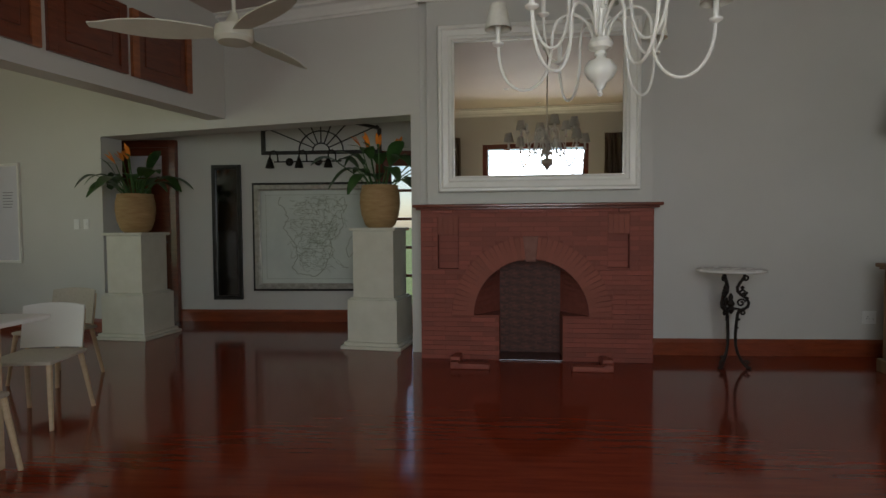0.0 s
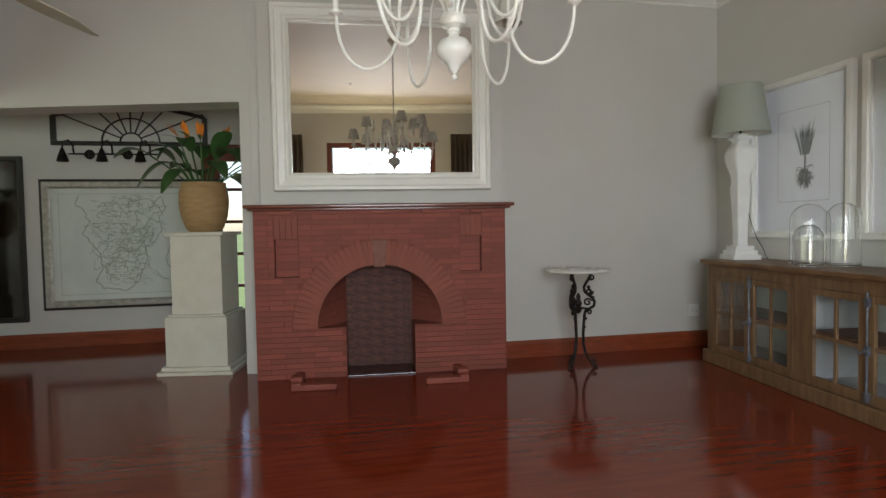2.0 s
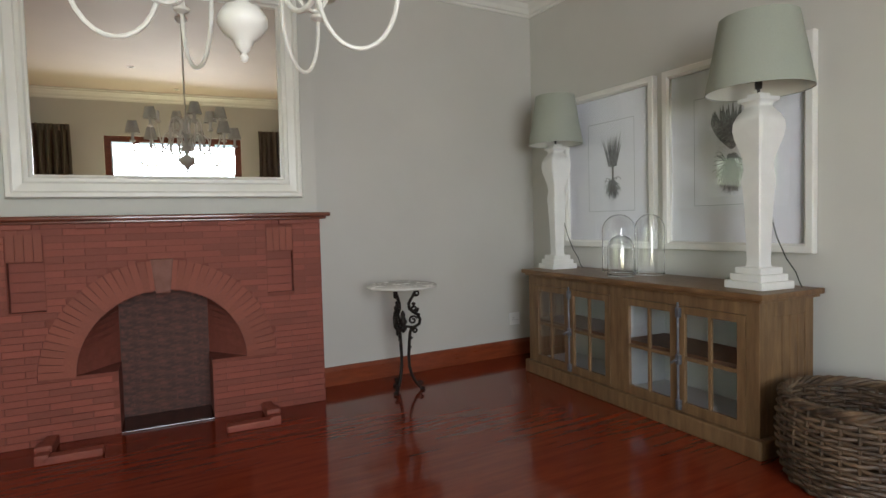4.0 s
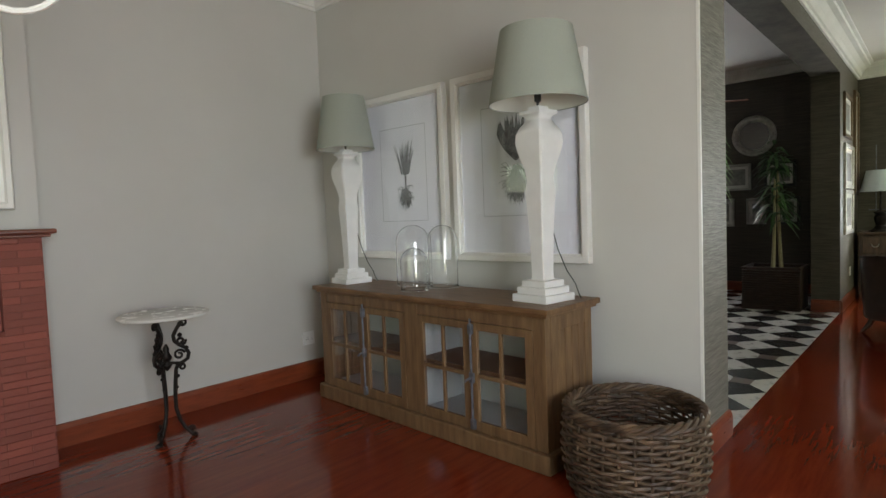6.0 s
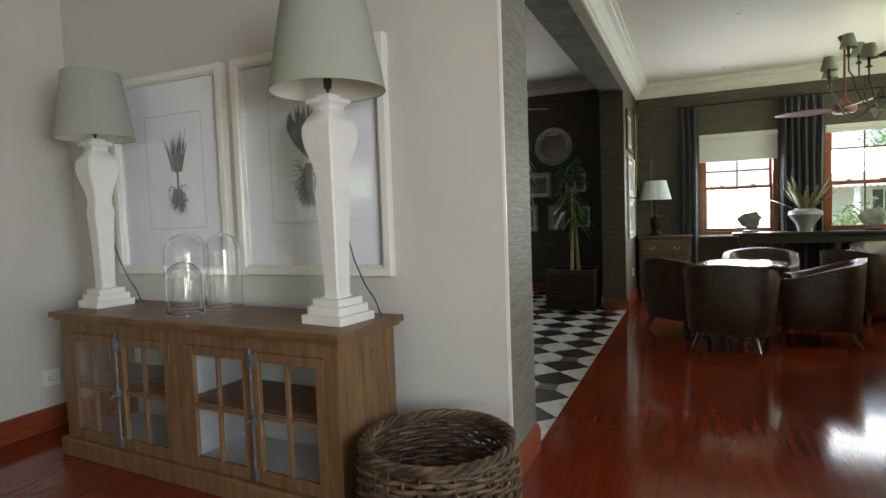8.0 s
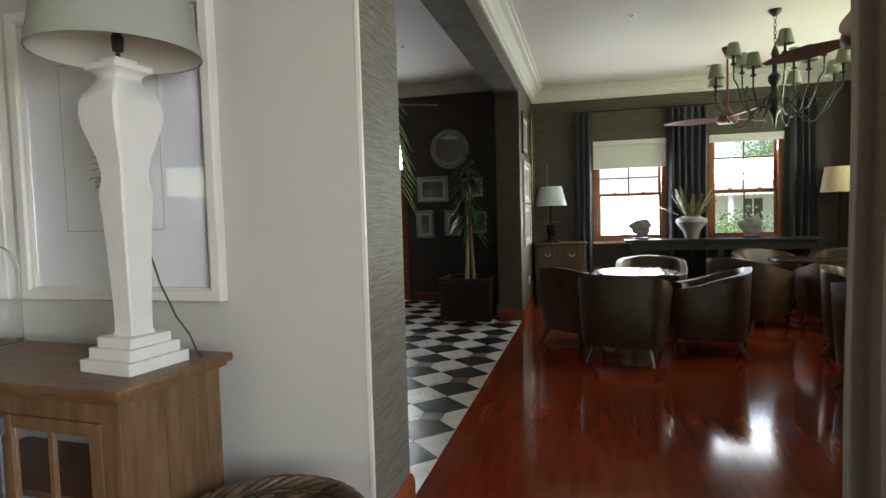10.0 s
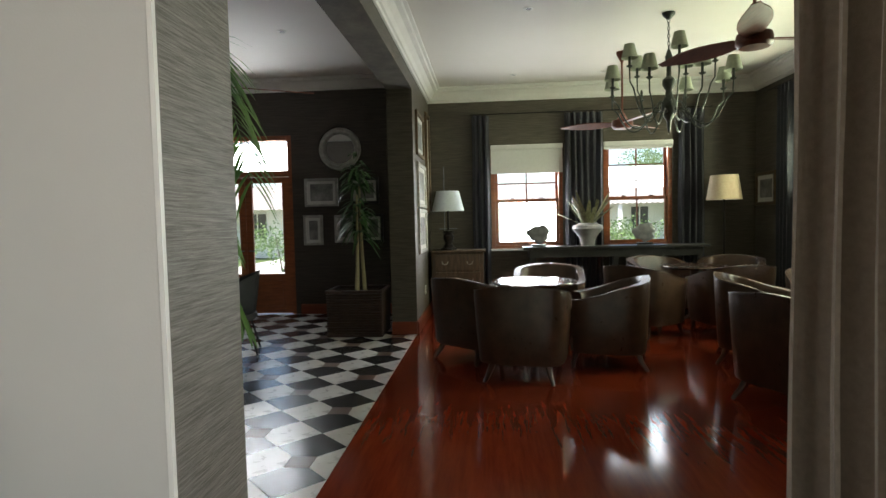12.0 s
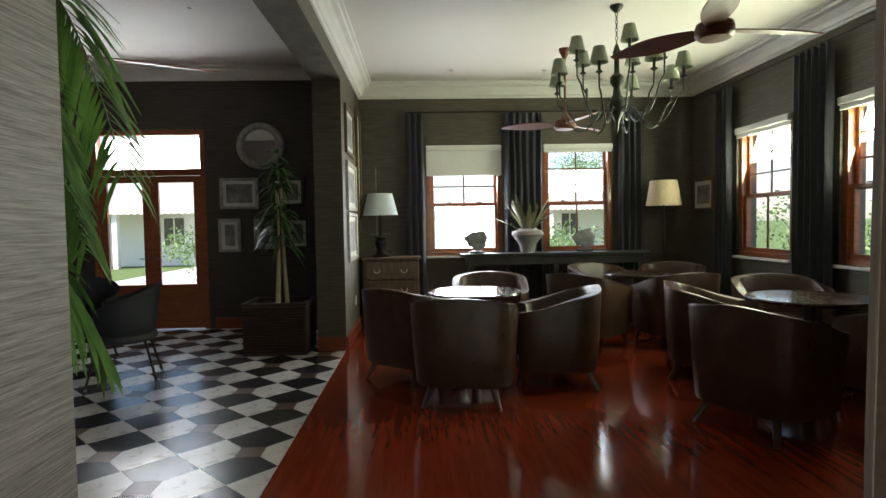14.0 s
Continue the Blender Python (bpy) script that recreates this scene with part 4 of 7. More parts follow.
def pedestal(m, h):
    t = thing("pedestal", m, "square white painted pedestal with a stepped base", "pedestal", "pedestals at the opening")
    bm = bmesh.new()
    box(bm, -0.305, -0.305, 0, 0.305, 0.305, 0.03, 0.006)
    box(bm, -0.28, -0.28, 0.03, 0.28, 0.28, 0.065, 0.01)
    part("foot", bm, M_CREAM, t)
    bm = bmesh.new()
    box(bm, -0.25, -0.25, 0.065, 0.25, 0.25, 0.47, 0.004)
    box(bm, -0.23, -0.23, 0.47, 0.23, 0.23, 0.488, 0.006)
    part("lower_block", bm, M_CREAM, t)
    bm = bmesh.new()
    box(bm, -0.205, -0.205, 0.488, 0.205, 0.205, h - 0.03, 0.004)
    part("shaft", bm, M_CREAM, t)
    bm = bmesh.new()
    box(bm, -0.235, -0.235, h - 0.03, 0.235, 0.235, h, 0.008)
    part("cap", bm, M_CREAM, t)
    return t


def blade(bm, base, way, length, width, droop, fold=0.18, n=8):
    """A folded pointed leaf that arches over."""
    base, way = Vector(base), Vector(way).normalized()
    side = way.cross(Vector((0, 0, 1)))
    side = side.normalized() if side.length > 0.05 else Vector((1, 0, 0))
    rows = []
    for i in range(n + 1):
        u = i / n
        p = base + way * (length * u) + Vector((0, 0, -droop * length * u * u))
        w = width * (math.sin(math.pi * min(max(0.06 + 0.92 * u, 0), 1)) ** 0.7) / 2
        lift = Vector((0, 0, fold * w))
        rows.append((bm.verts.new(p - side * w + lift), bm.verts.new(p), bm.verts.new(p + side * w + lift)))
    for a, b in zip(rows, rows[1:]):
        bm.faces.new((a[0], a[1], b[1], b[0]))
        bm.faces.new((a[1], a[2], b[2], b[1]))


def bird_plant(m, seed, label):
    rnd = random.Random(seed)
    t = thing("potted_plant", m, label, "plant", "pots of crane flowers")
    bm = bmesh.new()
    prof = [(0.115, 0), (0.15, 0.03), (0.185, 0.13), (0.2, 0.24), (0.195, 0.33), (0.178, 0.40), (0.182, 0.415), (0.17, 0.415), (0.165, 0.36), (0.001, 0.36)]
    lathe(bm, prof, 32, cap=False)
    part("pot", bm, M_POT, t, "ochre earthenware pot", True)
    bm = bmesh.new()
    lathe(bm, [(0.001, 0.355), (0.16, 0.365), (0.001, 0.368)], 20, cap=False)
    part("soil", bm, M_SOIL, t)
    for k in range(19):
        a = 2 * math.pi * k / 19 + rnd.uniform(-0.3, 0.3)
        lean = rnd.uniform(0.3, 1.5)
        h = rnd.uniform(0.10, 0.30)
        root = Vector((0.07 * math.cos(a), 0.07 * math.sin(a), 0.36))
        top = root + Vector((lean * h * math.cos(a), lean * h * math.sin(a), h))
        bm = bmesh.new()
        tube(bm, [root, root.lerp(top, 0.5) + Vector((0, 0, 0.02)), top], 0.006, 5)
        blade(bm, top, (math.cos(a) * lean, math.sin(a) * lean, rnd.uniform(0.25, 0.95)), rnd.uniform(0.30, 0.45), rnd.uniform(0.13, 0.19), rnd.uniform(0.3, 1.0))
        part("leaf", bm, M_LEAF, t, "", True)
    for k in range(6):
        a = 2 * math.pi * k / 6 + rnd.uniform(-0.4, 0.4)
        h = rnd.uniform(0.36, 0.46)
        root = Vector((0.05 * math.cos(a), 0.05 * math.sin(a), 0.36))
        top = root + Vector((0.13 * math.cos(a), 0.13 * math.sin(a), h))
        bm = bmesh.new()
        tube(bm, [root, top], 0.005, 5)
        blade(bm, top, (math.cos(a), math.sin(a), 0.25), 0.14, 0.03, 0.1)
        fl = part("flower_stalk", bm, M_STALK, t)
        bm = bmesh.new()
        for j in range(5):
            b = a + rnd.uniform(-0.5, 0.5)
            blade(bm, top, (math.cos(b) * 0.5, math.sin(b) * 0.5, rnd.uniform(0.5, 1.1)), rnd.uniform(0.11, 0.17), 0.036, 0.1)
        part("petals", bm, M_ORANGE, fl, "orange crane-flower petals")
    return t


pedestal(pose(-0.467, 6.80, 0, 0, 0, -9.8), 1.165)
pedestal(pose(-3.21, 7.17, 0, 0, 0, -6), 1.13)
bird_plant(pose(-0.46, 6.79, 1.165), 5, "ochre pot of orange crane flowers and broad leaves")
bird_plant(pose(-3.21, 7.16, 1.13), 9, "shaded ochre pot of crane flowers and broad leaves")

# framed map
M_SILVER = surface("dull_silver_leaf", (0.30, 0.29, 0.26), (0.48, 0.46, 0.42), 20, 0.4, 0.6, bump=0.2)
M_MAP = surface("aged_map_paper", (0.56, 0.60, 0.56), (0.64, 0.68, 0.63), 3, 0.6)
M_MAPINK = surface("faded_map_ink", (0.26, 0.29, 0.23), (0.40, 0.43, 0.36), 30, 0.8)
M_CHARCOAL = surface("charcoal_frame", (0.016, 0.015, 0.014), (0.035, 0.032, 0.03), 12, 0.35)


def framed_map(m, w, h):
    t = framed("framed_map", m, w, h, 0.07, 0.045, M_SILVER, "large framed antique map in a black and silver frame", "map", M_MAP, "aged blue-grey map sheet", sheet_name="map_sheet")
    bm = bmesh.new()
    moulded_frame(bm, w + 0.05, h + 0.05, 0.03, [(0, 0), (0, 0.03), (0.8, 0.034), (1, 0.03)])
    part("outer_frame", bm, M_CHARCOAL, t, "black outer frame")
    rnd = random.Random(2)
    bm = bmesh.new()
    # a southern landmass: west coast, cape, east coast
    coast = [(-0.53, 0.5), (-0.55, 0.42), (-0.47, 0.35), (-0.43, 0.24), (-0.49, 0.12), (-0.42, 0.02), (-0.33, -0.12), (-0.32, -0.26), (-0.39, -0.38), (-0.33, -0.46), (-0.2, -0.47), (-0.09, -0.49), (0.02, -0.40), (0.06, -0.28), (0.12, -0.16), (0.10, -0.05), (0.20, 0.02), (0.26, 0.14), (0.24, 0.26), (0.30, 0.36), (0.28, 0.5)]
    fine = []
    for (x0, z0), (x1, z1) in zip(coast, coast[1:]):
        for i in range(6):
            u = i / 6
            fine.append((x0 + (x1 - x0) * u + rnd.gauss(0, 0.006), z0 + (z1 - z0) * u + rnd.gauss(0, 0.006)))
    strip(bm, fine, 0.010, 0.010, -0.0085)
    island = [(0.36 + 0.05 * math.cos(a) + 0.03 * math.sin(a) + rnd.gauss(0, 0.004), -0.12 + 0.13 * math.sin(a) + rnd.gauss(0, 0.006)) for a in [i * math.pi / 9 for i in range(19)]]
    strip(bm, island, 0.008, 0.008, -0.0085)
    for k in range(110):
        x, z = rnd.uniform(-0.36, 0.2), rnd.uniform(-0.38, 0.46)
        a = rnd.uniform(0, 6.3)
        pts = [(x, z)]
        for i in range(9):
            a += rnd.gauss(0, 0.7)
            x, z = x + 0.022 * math.cos(a), z + 0.022 * math.sin(a)
            pts.append((x, z))
        strip(bm, pts, 0.007, 0.005, -0.0084 - 0.00001 * k)
    for k in range(260):
        z = rnd.uniform(-0.42, 0.5)
        x = rnd.uniform(-0.42 + 0.12 * (z < 0), 0.18 - 0.14 * (z < 0))
        strip(bm, [(x, z), (x + rnd.uniform(0.02, 0.07), z + rnd.uniform(-0.005, 0.005))], 0.005, 0.005, -0.0083)
    for k in range(6):
        strip(bm, [(0.42, -0.2 - 0.022 * k), (0.42 + rnd.uniform(0.14, 0.24), -0.2 - 0.022 * k)], 0.007, 0.007, -0.0085)
    for (xa, za), (xb, zb) in (((-0.71, -0.52), (0.71, -0.52)), ((0.71, -0.52), (0.71, 0.52)), ((0.71, 0.52), (-0.71, 0.52)), ((-0.71, 0.52), (-0.71, -0.52))):
        strip(bm, [(xa, za), (xb, zb)], 0.004, 0.004, -0.0085)
    part("engraving", bm, M_MAPINK, t, "faded engraved coast and river lines")
    return t


framed_map(pose(-1.42, 8.128, 1.055), 1.70, 1.29)
# the glass is coloured dark in place of its dim reflection
framed("narrow_mirror", pose(-2.625, 8.128, 1.115), 0.37, 1.68, 0.05, 0.04, M_CHARCOAL, "tall narrow mirror in a black frame", "mirror", M_MIRROR_DARK, "mirror glass, darkened to imitate a dark reflection", sheet_name="mirror_glass")


def fanlight(m, w, h):
    t = thing("fanlight_panel", m, "black iron fanlight hung on the wall", "wall ornament")
    bm = bmesh.new()
    box(bm, -w / 2, -0.03, 0, w / 2, 0, 0.045, 0.004)
    box(bm, -w / 2, -0.03, 0.045, -w / 2 + 0.05, 0, h * 0.72, 0.004)
    box(bm, w / 2 - 0.05, -0.03, 0.045, w / 2, 0, h * 0.72, 0.004)
    tube(bm, [(-w / 2 + 0.025 + (w - 0.05) * u, -0.015, h * 0.72 + (h * 0.28) * math.sin(math.pi * u)) for u in [i / 16 for i in range(17)]], 0.022, 6)
    part("frame", bm, M_CHARCOAL, t)
    for r in (0.09, 0.24):
        bm = bmesh.new()
        tube(bm, [(r * 1.15 * math.cos(a), -0.015, 0.045 + r * math.sin(a)) for a in [math.pi * i / 16 for i in range(17)]], 0.009, 6)
        part("hoop", bm, M_CHARCOAL, t)
    for k in range(1, 8):
        a = math.pi * k / 8
        far = min((h * 0.85 - 0.045) / max(math.sin(a), 0.01), (w / 2 - 0.04) / max(abs(math.cos(a)), 0.01))
        bm = bmesh.new()
        tube(bm, [(0.10 * math.cos(a), -0.015, 0.045 + 0.09 * math.sin(a)), (far * math.cos(a), -0.015, 0.045 + far * math.sin(a))], 0.008, 6)
        part("spoke", bm, M_CHARCOAL, t)
    return t


fanlight(pose(-1.42, 8.128, 2.07), 1.5, 0.42)


def hall_sconce(m):
    t = thing("wall_lamp", m, "black iron wall lamp with three hooded arms", "lamp")
    bm = bmesh.new()
    tube(bm, [(-0.42, -0.05, 0), (0.42, -0.05, 0)], 0.008, 8)
    part("rail", bm, M_IRON, t)
    for x in (-0.24, 0.12):
        bm = bmesh.new()
        lathe(bm, [(0.05, 0), (0.05, 0.012), (0.015, 0.02), (0.012, 0.05)], 16)
        bmesh.ops.transform(bm, matrix=pose(x, 0, 0, 90), verts=bm.verts[:])
        part("rose", bm, M_IRON, t, "", True)
    for x in (-0.42, -0.06, 0.3):
        bm = bmesh.new()
        tube(bm, [(x + 0.05, -0.05, 0.0), (x + 0.055, -0.08, 0.08), (x + 0.03, -0.12, 0.13), (x - 0.01, -0.14, 0.11), (x - 0.02, -0.14, 0.04)], 0.009, 8)
        arm = part("arm", bm, M_IRON, t, "", True)
        bm = bmesh.new()
        lathe(bm, [(0.055, -0.085), (0.04, -0.03), (0.022, 0.02), (0.012, 0.045), (0.008, 0.045), (0.034, -0.03), (0.05, -0.085), (0.055, -0.085)], 16, at=(x - 0.02, -0.14, 0), cap=False)
        part("hood", bm, M_IRON, arm, "", True)
    return t


hall_sconce(pose(-1.58, 8.128, 1.98))


def plain_door(name, m, w, h, label, glass=False):
    t = thing(name, m, label, "door", "", "structure")
    bm = bmesh.new()
    box(bm, -w / 2 - 0.09, -0.03, 0, -w / 2, 0.05, h + 0.09, 0.006)
    box(bm, w / 2, -0.03, 0, w / 2 + 0.09, 0.05, h + 0.09, 0.006)
    box(bm, -w / 2, -0.029, h, w / 2, 0.05, h + 0.09, 0.006)
    part("door_frame", bm, M_DOORWOOD, t)
    bm = bmesh.new()
    s = 0.1
    bars = [(-w / 2, 0, -w / 2 + s, h), (w / 2 - s, 0, w / 2, h), (-w / 2 + s, 0, w / 2 - s, 0.2), (-w / 2 + s, h - s, w / 2 - s, h)]
    rows = (0.55, 0.9, 1.25, 1.6) if glass else (0.95, 1.72)
    for z in rows:
        bars.append((-w / 2 + s, z, w / 2 - s, z + (0.035 if glass else 0.09)))
    if glass:
        bars.append((-0.0175, 0.2, 0.0175, 0.55))
    for a, b, c, d in bars:
        box(bm, a, 0.0, b, c, 0.04, d, 0.004)
    leaf = part("leaf", bm, M_DOORWOOD, t)
    bm = bmesh.new()
    if glass:
        box(bm, -w / 2 + s, 0.018, 0.2, w / 2 - s, 0.022, h - s)
        g = part("pane", bm, M_GLASS, leaf)
        g.visible_shadow = False
    else:
        box(bm, -w / 2 + s, 0.012, 0.2, w / 2 - s, 0.03, 1.72)
        part("panel", bm, M_DOORWOOD, leaf)
        bm = bmesh.new()
        box(bm, -w / 2 + s, 0.012, 1.81, w / 2 - s, 0.03, h - s)
        part("light_pane", bm, M_PAPER, leaf, "pale frosted top pane")
    bm = bmesh.new()
    tube(bm, [(w / 2 - 0.05, 0.0, 1.0), (w / 2 - 0.05, -0.05, 1.0), (w / 2 - 0.16, -0.05, 1.0)], 0.008, 8)
    part("handle", bm, M_STEEL, leaf, "steel lever handle", True)
    return t


plain_door("door_1", pose(-3.65, 8.09, 0), 0.62, 2.18, "dark red-brown door with a pale top pane")
plain_door("door_2", pose(-0.2, 8.16, 0), 0.92, 2.02, "dark glazed door to the bright garden", True)

# timber shutters on the bulkhead
for k in range(4):
    t = thing("timber_shutter", m_ob @ pose(-2.129, -0.5 - k * 0.73 - 0.34, 2.44, 0, 0, 90), "old dark-stained timber shutter on the bulkhead", "shutter", "shutters on the bulkhead")
    for nm, a, b, c, d in (("stile", -0.34, 0, -0.27, 0.56), ("stile", 0.27, 0, 0.34, 0.56), ("rail", -0.27, 0, 0.27, 0.05), ("rail", -0.27, 0.51, 0.27, 0.56)):
        bm = bmesh.new()
        box(bm, a, -0.035, b, c, 0, d, 0.004)
        part(nm, bm, M_REDWOOD if nm == "stile" and k != 1 else M_DOORWOOD, t)
    bm = bmesh.new()
    box(bm, -0.27, -0.018, 0.05, 0.27, 0, 0.51)
    box(bm, -0.2, -0.026, 0.11, 0.2, -0.0181, 0.45, 0.008)
    part("panel", bm, M_DOORWOOD, t)

t = framed("framed_print", m_ob @ pose(-5.34, -0.002, 1.365), 0.55, 1.19, 0.03, 0.03, M_WHITE, "tall pale print in a thin white frame", "picture", M_PAPER, "pale print sheet")
bm = bmesh.new()
for k in range(6):
    strip(bm, [(-0.02, 0.25 - 0.035 * k), (0.15 - 0.01 * (k % 3), 0.25 - 0.035 * k)], 0.01, 0.01, -0.0055)
part("caption_bars", bm, M_LINE, t, "faint unreadable lines")
wall_plate("light_switch", m_ob @ pose(-4.2, 0, 1.227), "white light switch beside the opening", 0.075, 0.115, "switch")
wall_plate("light_switch", m_ob @ pose(-4.055, 0, 1.227), "white light switch beside the opening", 0.075, 0.115, "switch")


def ceiling_fan(m, drop, blade_mat, body_mat, label, turn, length=0.66, group="ceiling fans"):
    """Hub at the origin, blades level, rod up to the ceiling."""
    t = thing("ceiling_fan", m, label, "fan", group)
    bm = bmesh.new()
    lathe(bm, [(0.012, 0.1), (0.012, drop)], 10)
    part("rod", bm, body_mat, t)
    bm = bmesh.new()
    lathe(bm, [(0.015, drop - 0.12), (0.06, drop - 0.03), (0.065, drop)], 20)
    part("canopy", bm, body_mat, t, "", True)
    bm = bmesh.new()
    lathe(bm, [(0.02, 0.14), (0.045, 0.09), (0.075, 0.05), (0.115, 0.045), (0.122, 0.02), (0.122, -0.025), (0.10, -0.05), (0.02, -0.055)], 32)
    part("motor", bm, body_mat, t, "", True)
    for k in range(3):
        bm = bmesh.new()
        n = 12
        rows = []
        for i in range(n + 1):
            u = i / n
            x = 0.12 + length * u
            w = 0.055 + 0.05 * math.sin(math.pi * min(u * 1.15, 1)) - 0.05 * max(u - 0.8, 0) * 5 * 0.6
            tilt = 0.22
            rows.append([bm.verts.new((x, s * w + 0.02 * u, 0.01 + s * w * tilt + e)) for s in (-1, 1) for e in (-0.004, 0.004)])
        for a, b in zip(rows, rows[1:]):
            for p, q in ((0, 1), (1, 3), (3, 2), (2, 0)):
                bm.faces.new((a[p], a[q], b[q], b[p]))
        bm.faces.new((rows[0][0], rows[0][1], rows[0][3], rows[0][2])), bm.faces.new((rows[-1][2], rows[-1][3], rows[-1][1], rows[-1][0]))
        bmesh.ops.transform(bm, matrix=Matrix.Rotation(radians(turn + 120 * k), 4, "Z"), verts=bm.verts[:])
        part("blade", bm, blade_mat, t, "", True)
    return t


ceiling_fan(pose(-1.03, 4.78, 2.40), ZD - 2.40, M_CREAM, M_CREAM, "cream three-bladed ceiling fan on a rod", 195, 0.72, "dining room fan")


def chandelier(m, tiers, metal, shade_mat, drop, label, body, shade_size, chain=False, cup=0.028, hump=False):
    """tiers: (arms, radius, dip, height of the cups, turn)."""
    t = thing("chandelier", m, label, "chandelier")
    bm = bmesh.new()
    lathe(bm, body, 24)
    part("stem", bm, metal, t, "", True)
    top = body[-1][1]
    bm = bmesh.new()
    if chain:
        n = int((drop - top) / 0.035)
        for k in range(n):
            pts = []
            for i in range(13):
                a = 2 * math.pi * i / 12
                p = Vector((0.011 * math.cos(a), 0, 0.022 * math.sin(a)))
                p.rotate(Euler((0, 0, math.pi / 2 * (k % 2))))
                pts.append(p + Vector((0, 0, top + 0.018 + k * (drop - top - 0.02) / n)))
            tube(bm, pts, 0.0035, 5)
        part("chain", bm, metal, t)
    else:
        tube(bm, [(0, 0, top - 0.01), (0, 0, drop - 0.02)], 0.008, 8)
        part("rod", bm, metal, t)
    bm = bmesh.new()
    lathe(bm, [(0.02, drop - 0.06), (0.055, drop - 0.02), (0.06, drop)], 20)
    part("ceiling_rose", bm, metal, t, "", True)
    for arms, radius, z0, dip, zc, turn in tiers:
        for k in range(arms):
            a = 2 * math.pi * k / arms + turn
            ca, sa = math.cos(a), math.sin(a)
            pts = []
            for i in range(25):
                u = i / 24
                x = 0.03 + (radius - 0.03) * (u ** 0.85 if u < 0.96 else 1)
                if u < 0.22:
                    z = z0 + 0.05 * math.sin(math.pi * u / 0.22)
                else:
                    v = (u - 0.22) / 0.78
                    z = z0 + (zc - z0) * v ** 2.2 - dip * math.sin(math.pi * v) ** 0.9
                if u > 0.9:
                    x = radius - 0.004 * (1 - u) * 10
                pts.append((x * ca, x * sa, z))
            if hump:
                # rises over a hump, drops into a round U and ends upright under the cup
                low = zc - 0.66 * dip
                zm = z0 + 0.02
                zb = (low - 0.125 * (zm + zc)) / 0.75
                one = ((0.03, z0), (0.10 * radius, z0 + 0.17), (0.47 * radius, z0 + 0.19), (0.46 * radius, zm))
                two = ((0.46 * radius, zm), (0.45 * radius, zb), (radius, zb), (radius, zc))
                pts = []
                for seg in (one, two):
                    for i in range(1 if seg is two else 0, 15):
                        u = i / 14
                        w4 = ((1 - u) ** 3, 3 * u * (1 - u) ** 2, 3 * u * u * (1 - u), u ** 3)
                        x = sum(q * c[0] for q, c in zip(w4, seg))
                        pts.append((x * ca, x * sa, sum(q * c[1] for q, c in zip(w4, seg))))
            bm = bmesh.new()
            tube(bm, pts, 0.0075, 7)
            arm = part("arm", bm, metal, t, "", True)
            bm = bmesh.new()
            at = (radius * ca, radius * sa, zc)
            lathe(bm, [(0.006, -0.01), (cup, 0.004), (cup * 1.05, 0.012), (0.014, 0.016), (0.012, 0.03), (0.013, 0.105), (0.006, 0.115)], 14, at=at)
            part("candle_cup", bm, metal, arm, "", True)
            if shade_size and (k + arms) % 9 != 8:
                r0, r1, h = shade_size
                bm = bmesh.new()
                zz = zc + 0.08
                lathe(bm, [(r0, zz), (r1, zz + h), (r1 - 0.003, zz + h), (r0 - 0.003, zz), (r0, zz)], 22, at=(at[0], at[1], 0), cap=False)
                part("shade", bm, shade_mat, arm, "", True)
    return t


M_SHADE_GREY = surface("grey_white_candle_shade", (0.52, 0.51, 0.47), (0.58, 0.57, 0.53), 40, 0.85)
BODY = [(0.004, 0.0), (0.012, 0.006), (0.016, 0.02), (0.008, 0.032), (0.022, 0.045), (0.03, 0.06), (0.034, 0.075), (0.068, 0.10), (0.088, 0.135), (0.088, 0.16), (0.066, 0.195), (0.03, 0.21), (0.022, 0.225), (0.035, 0.235), (0.028, 0.25), (0.062, 0.265), (0.07, 0.29), (0.058, 0.315), (0.045, 0.32), (0.03, 0.34), (0.022, 0.37), (0.026, 0.41), (0.045, 0.45), (0.05, 0.47), (0.03, 0.50), (0.02, 0.54), (0.03, 0.60), (0.018, 0.66), (0.01, 0.72)]
chandelier(pose(1.095, 3.941, 1.775), [(6, 0.49, 0.26, 0.35, 0.29, -0.27), (6, 0.34, 0.42, 0.39, 0.47, 0.25)], M_WHITE, M_SHADE_GREY, ZD - 1.775, "white-painted metal chandelier with twelve curved arms", [(r * 0.84, z * 0.84) for r, z in BODY], (0.068, 0.04, 0.12), hump=True)


M_BEECH = surface("pale_beech", (0.42, 0.31, 0.19), (0.52, 0.40, 0.26), 5, 0.5, stretch=(1, 1, 6))
M_SHELLWHITE = surface("white_plastic_shell", (0.66, 0.65, 0.62), (0.70, 0.69, 0.66), 3, 0.35)
M_FABRIC = surface("beige_fabric_seat", (0.42, 0.38, 0.31), (0.48, 0.44, 0.37), 50, 0.9, bump=0.3, bump_scale=300)


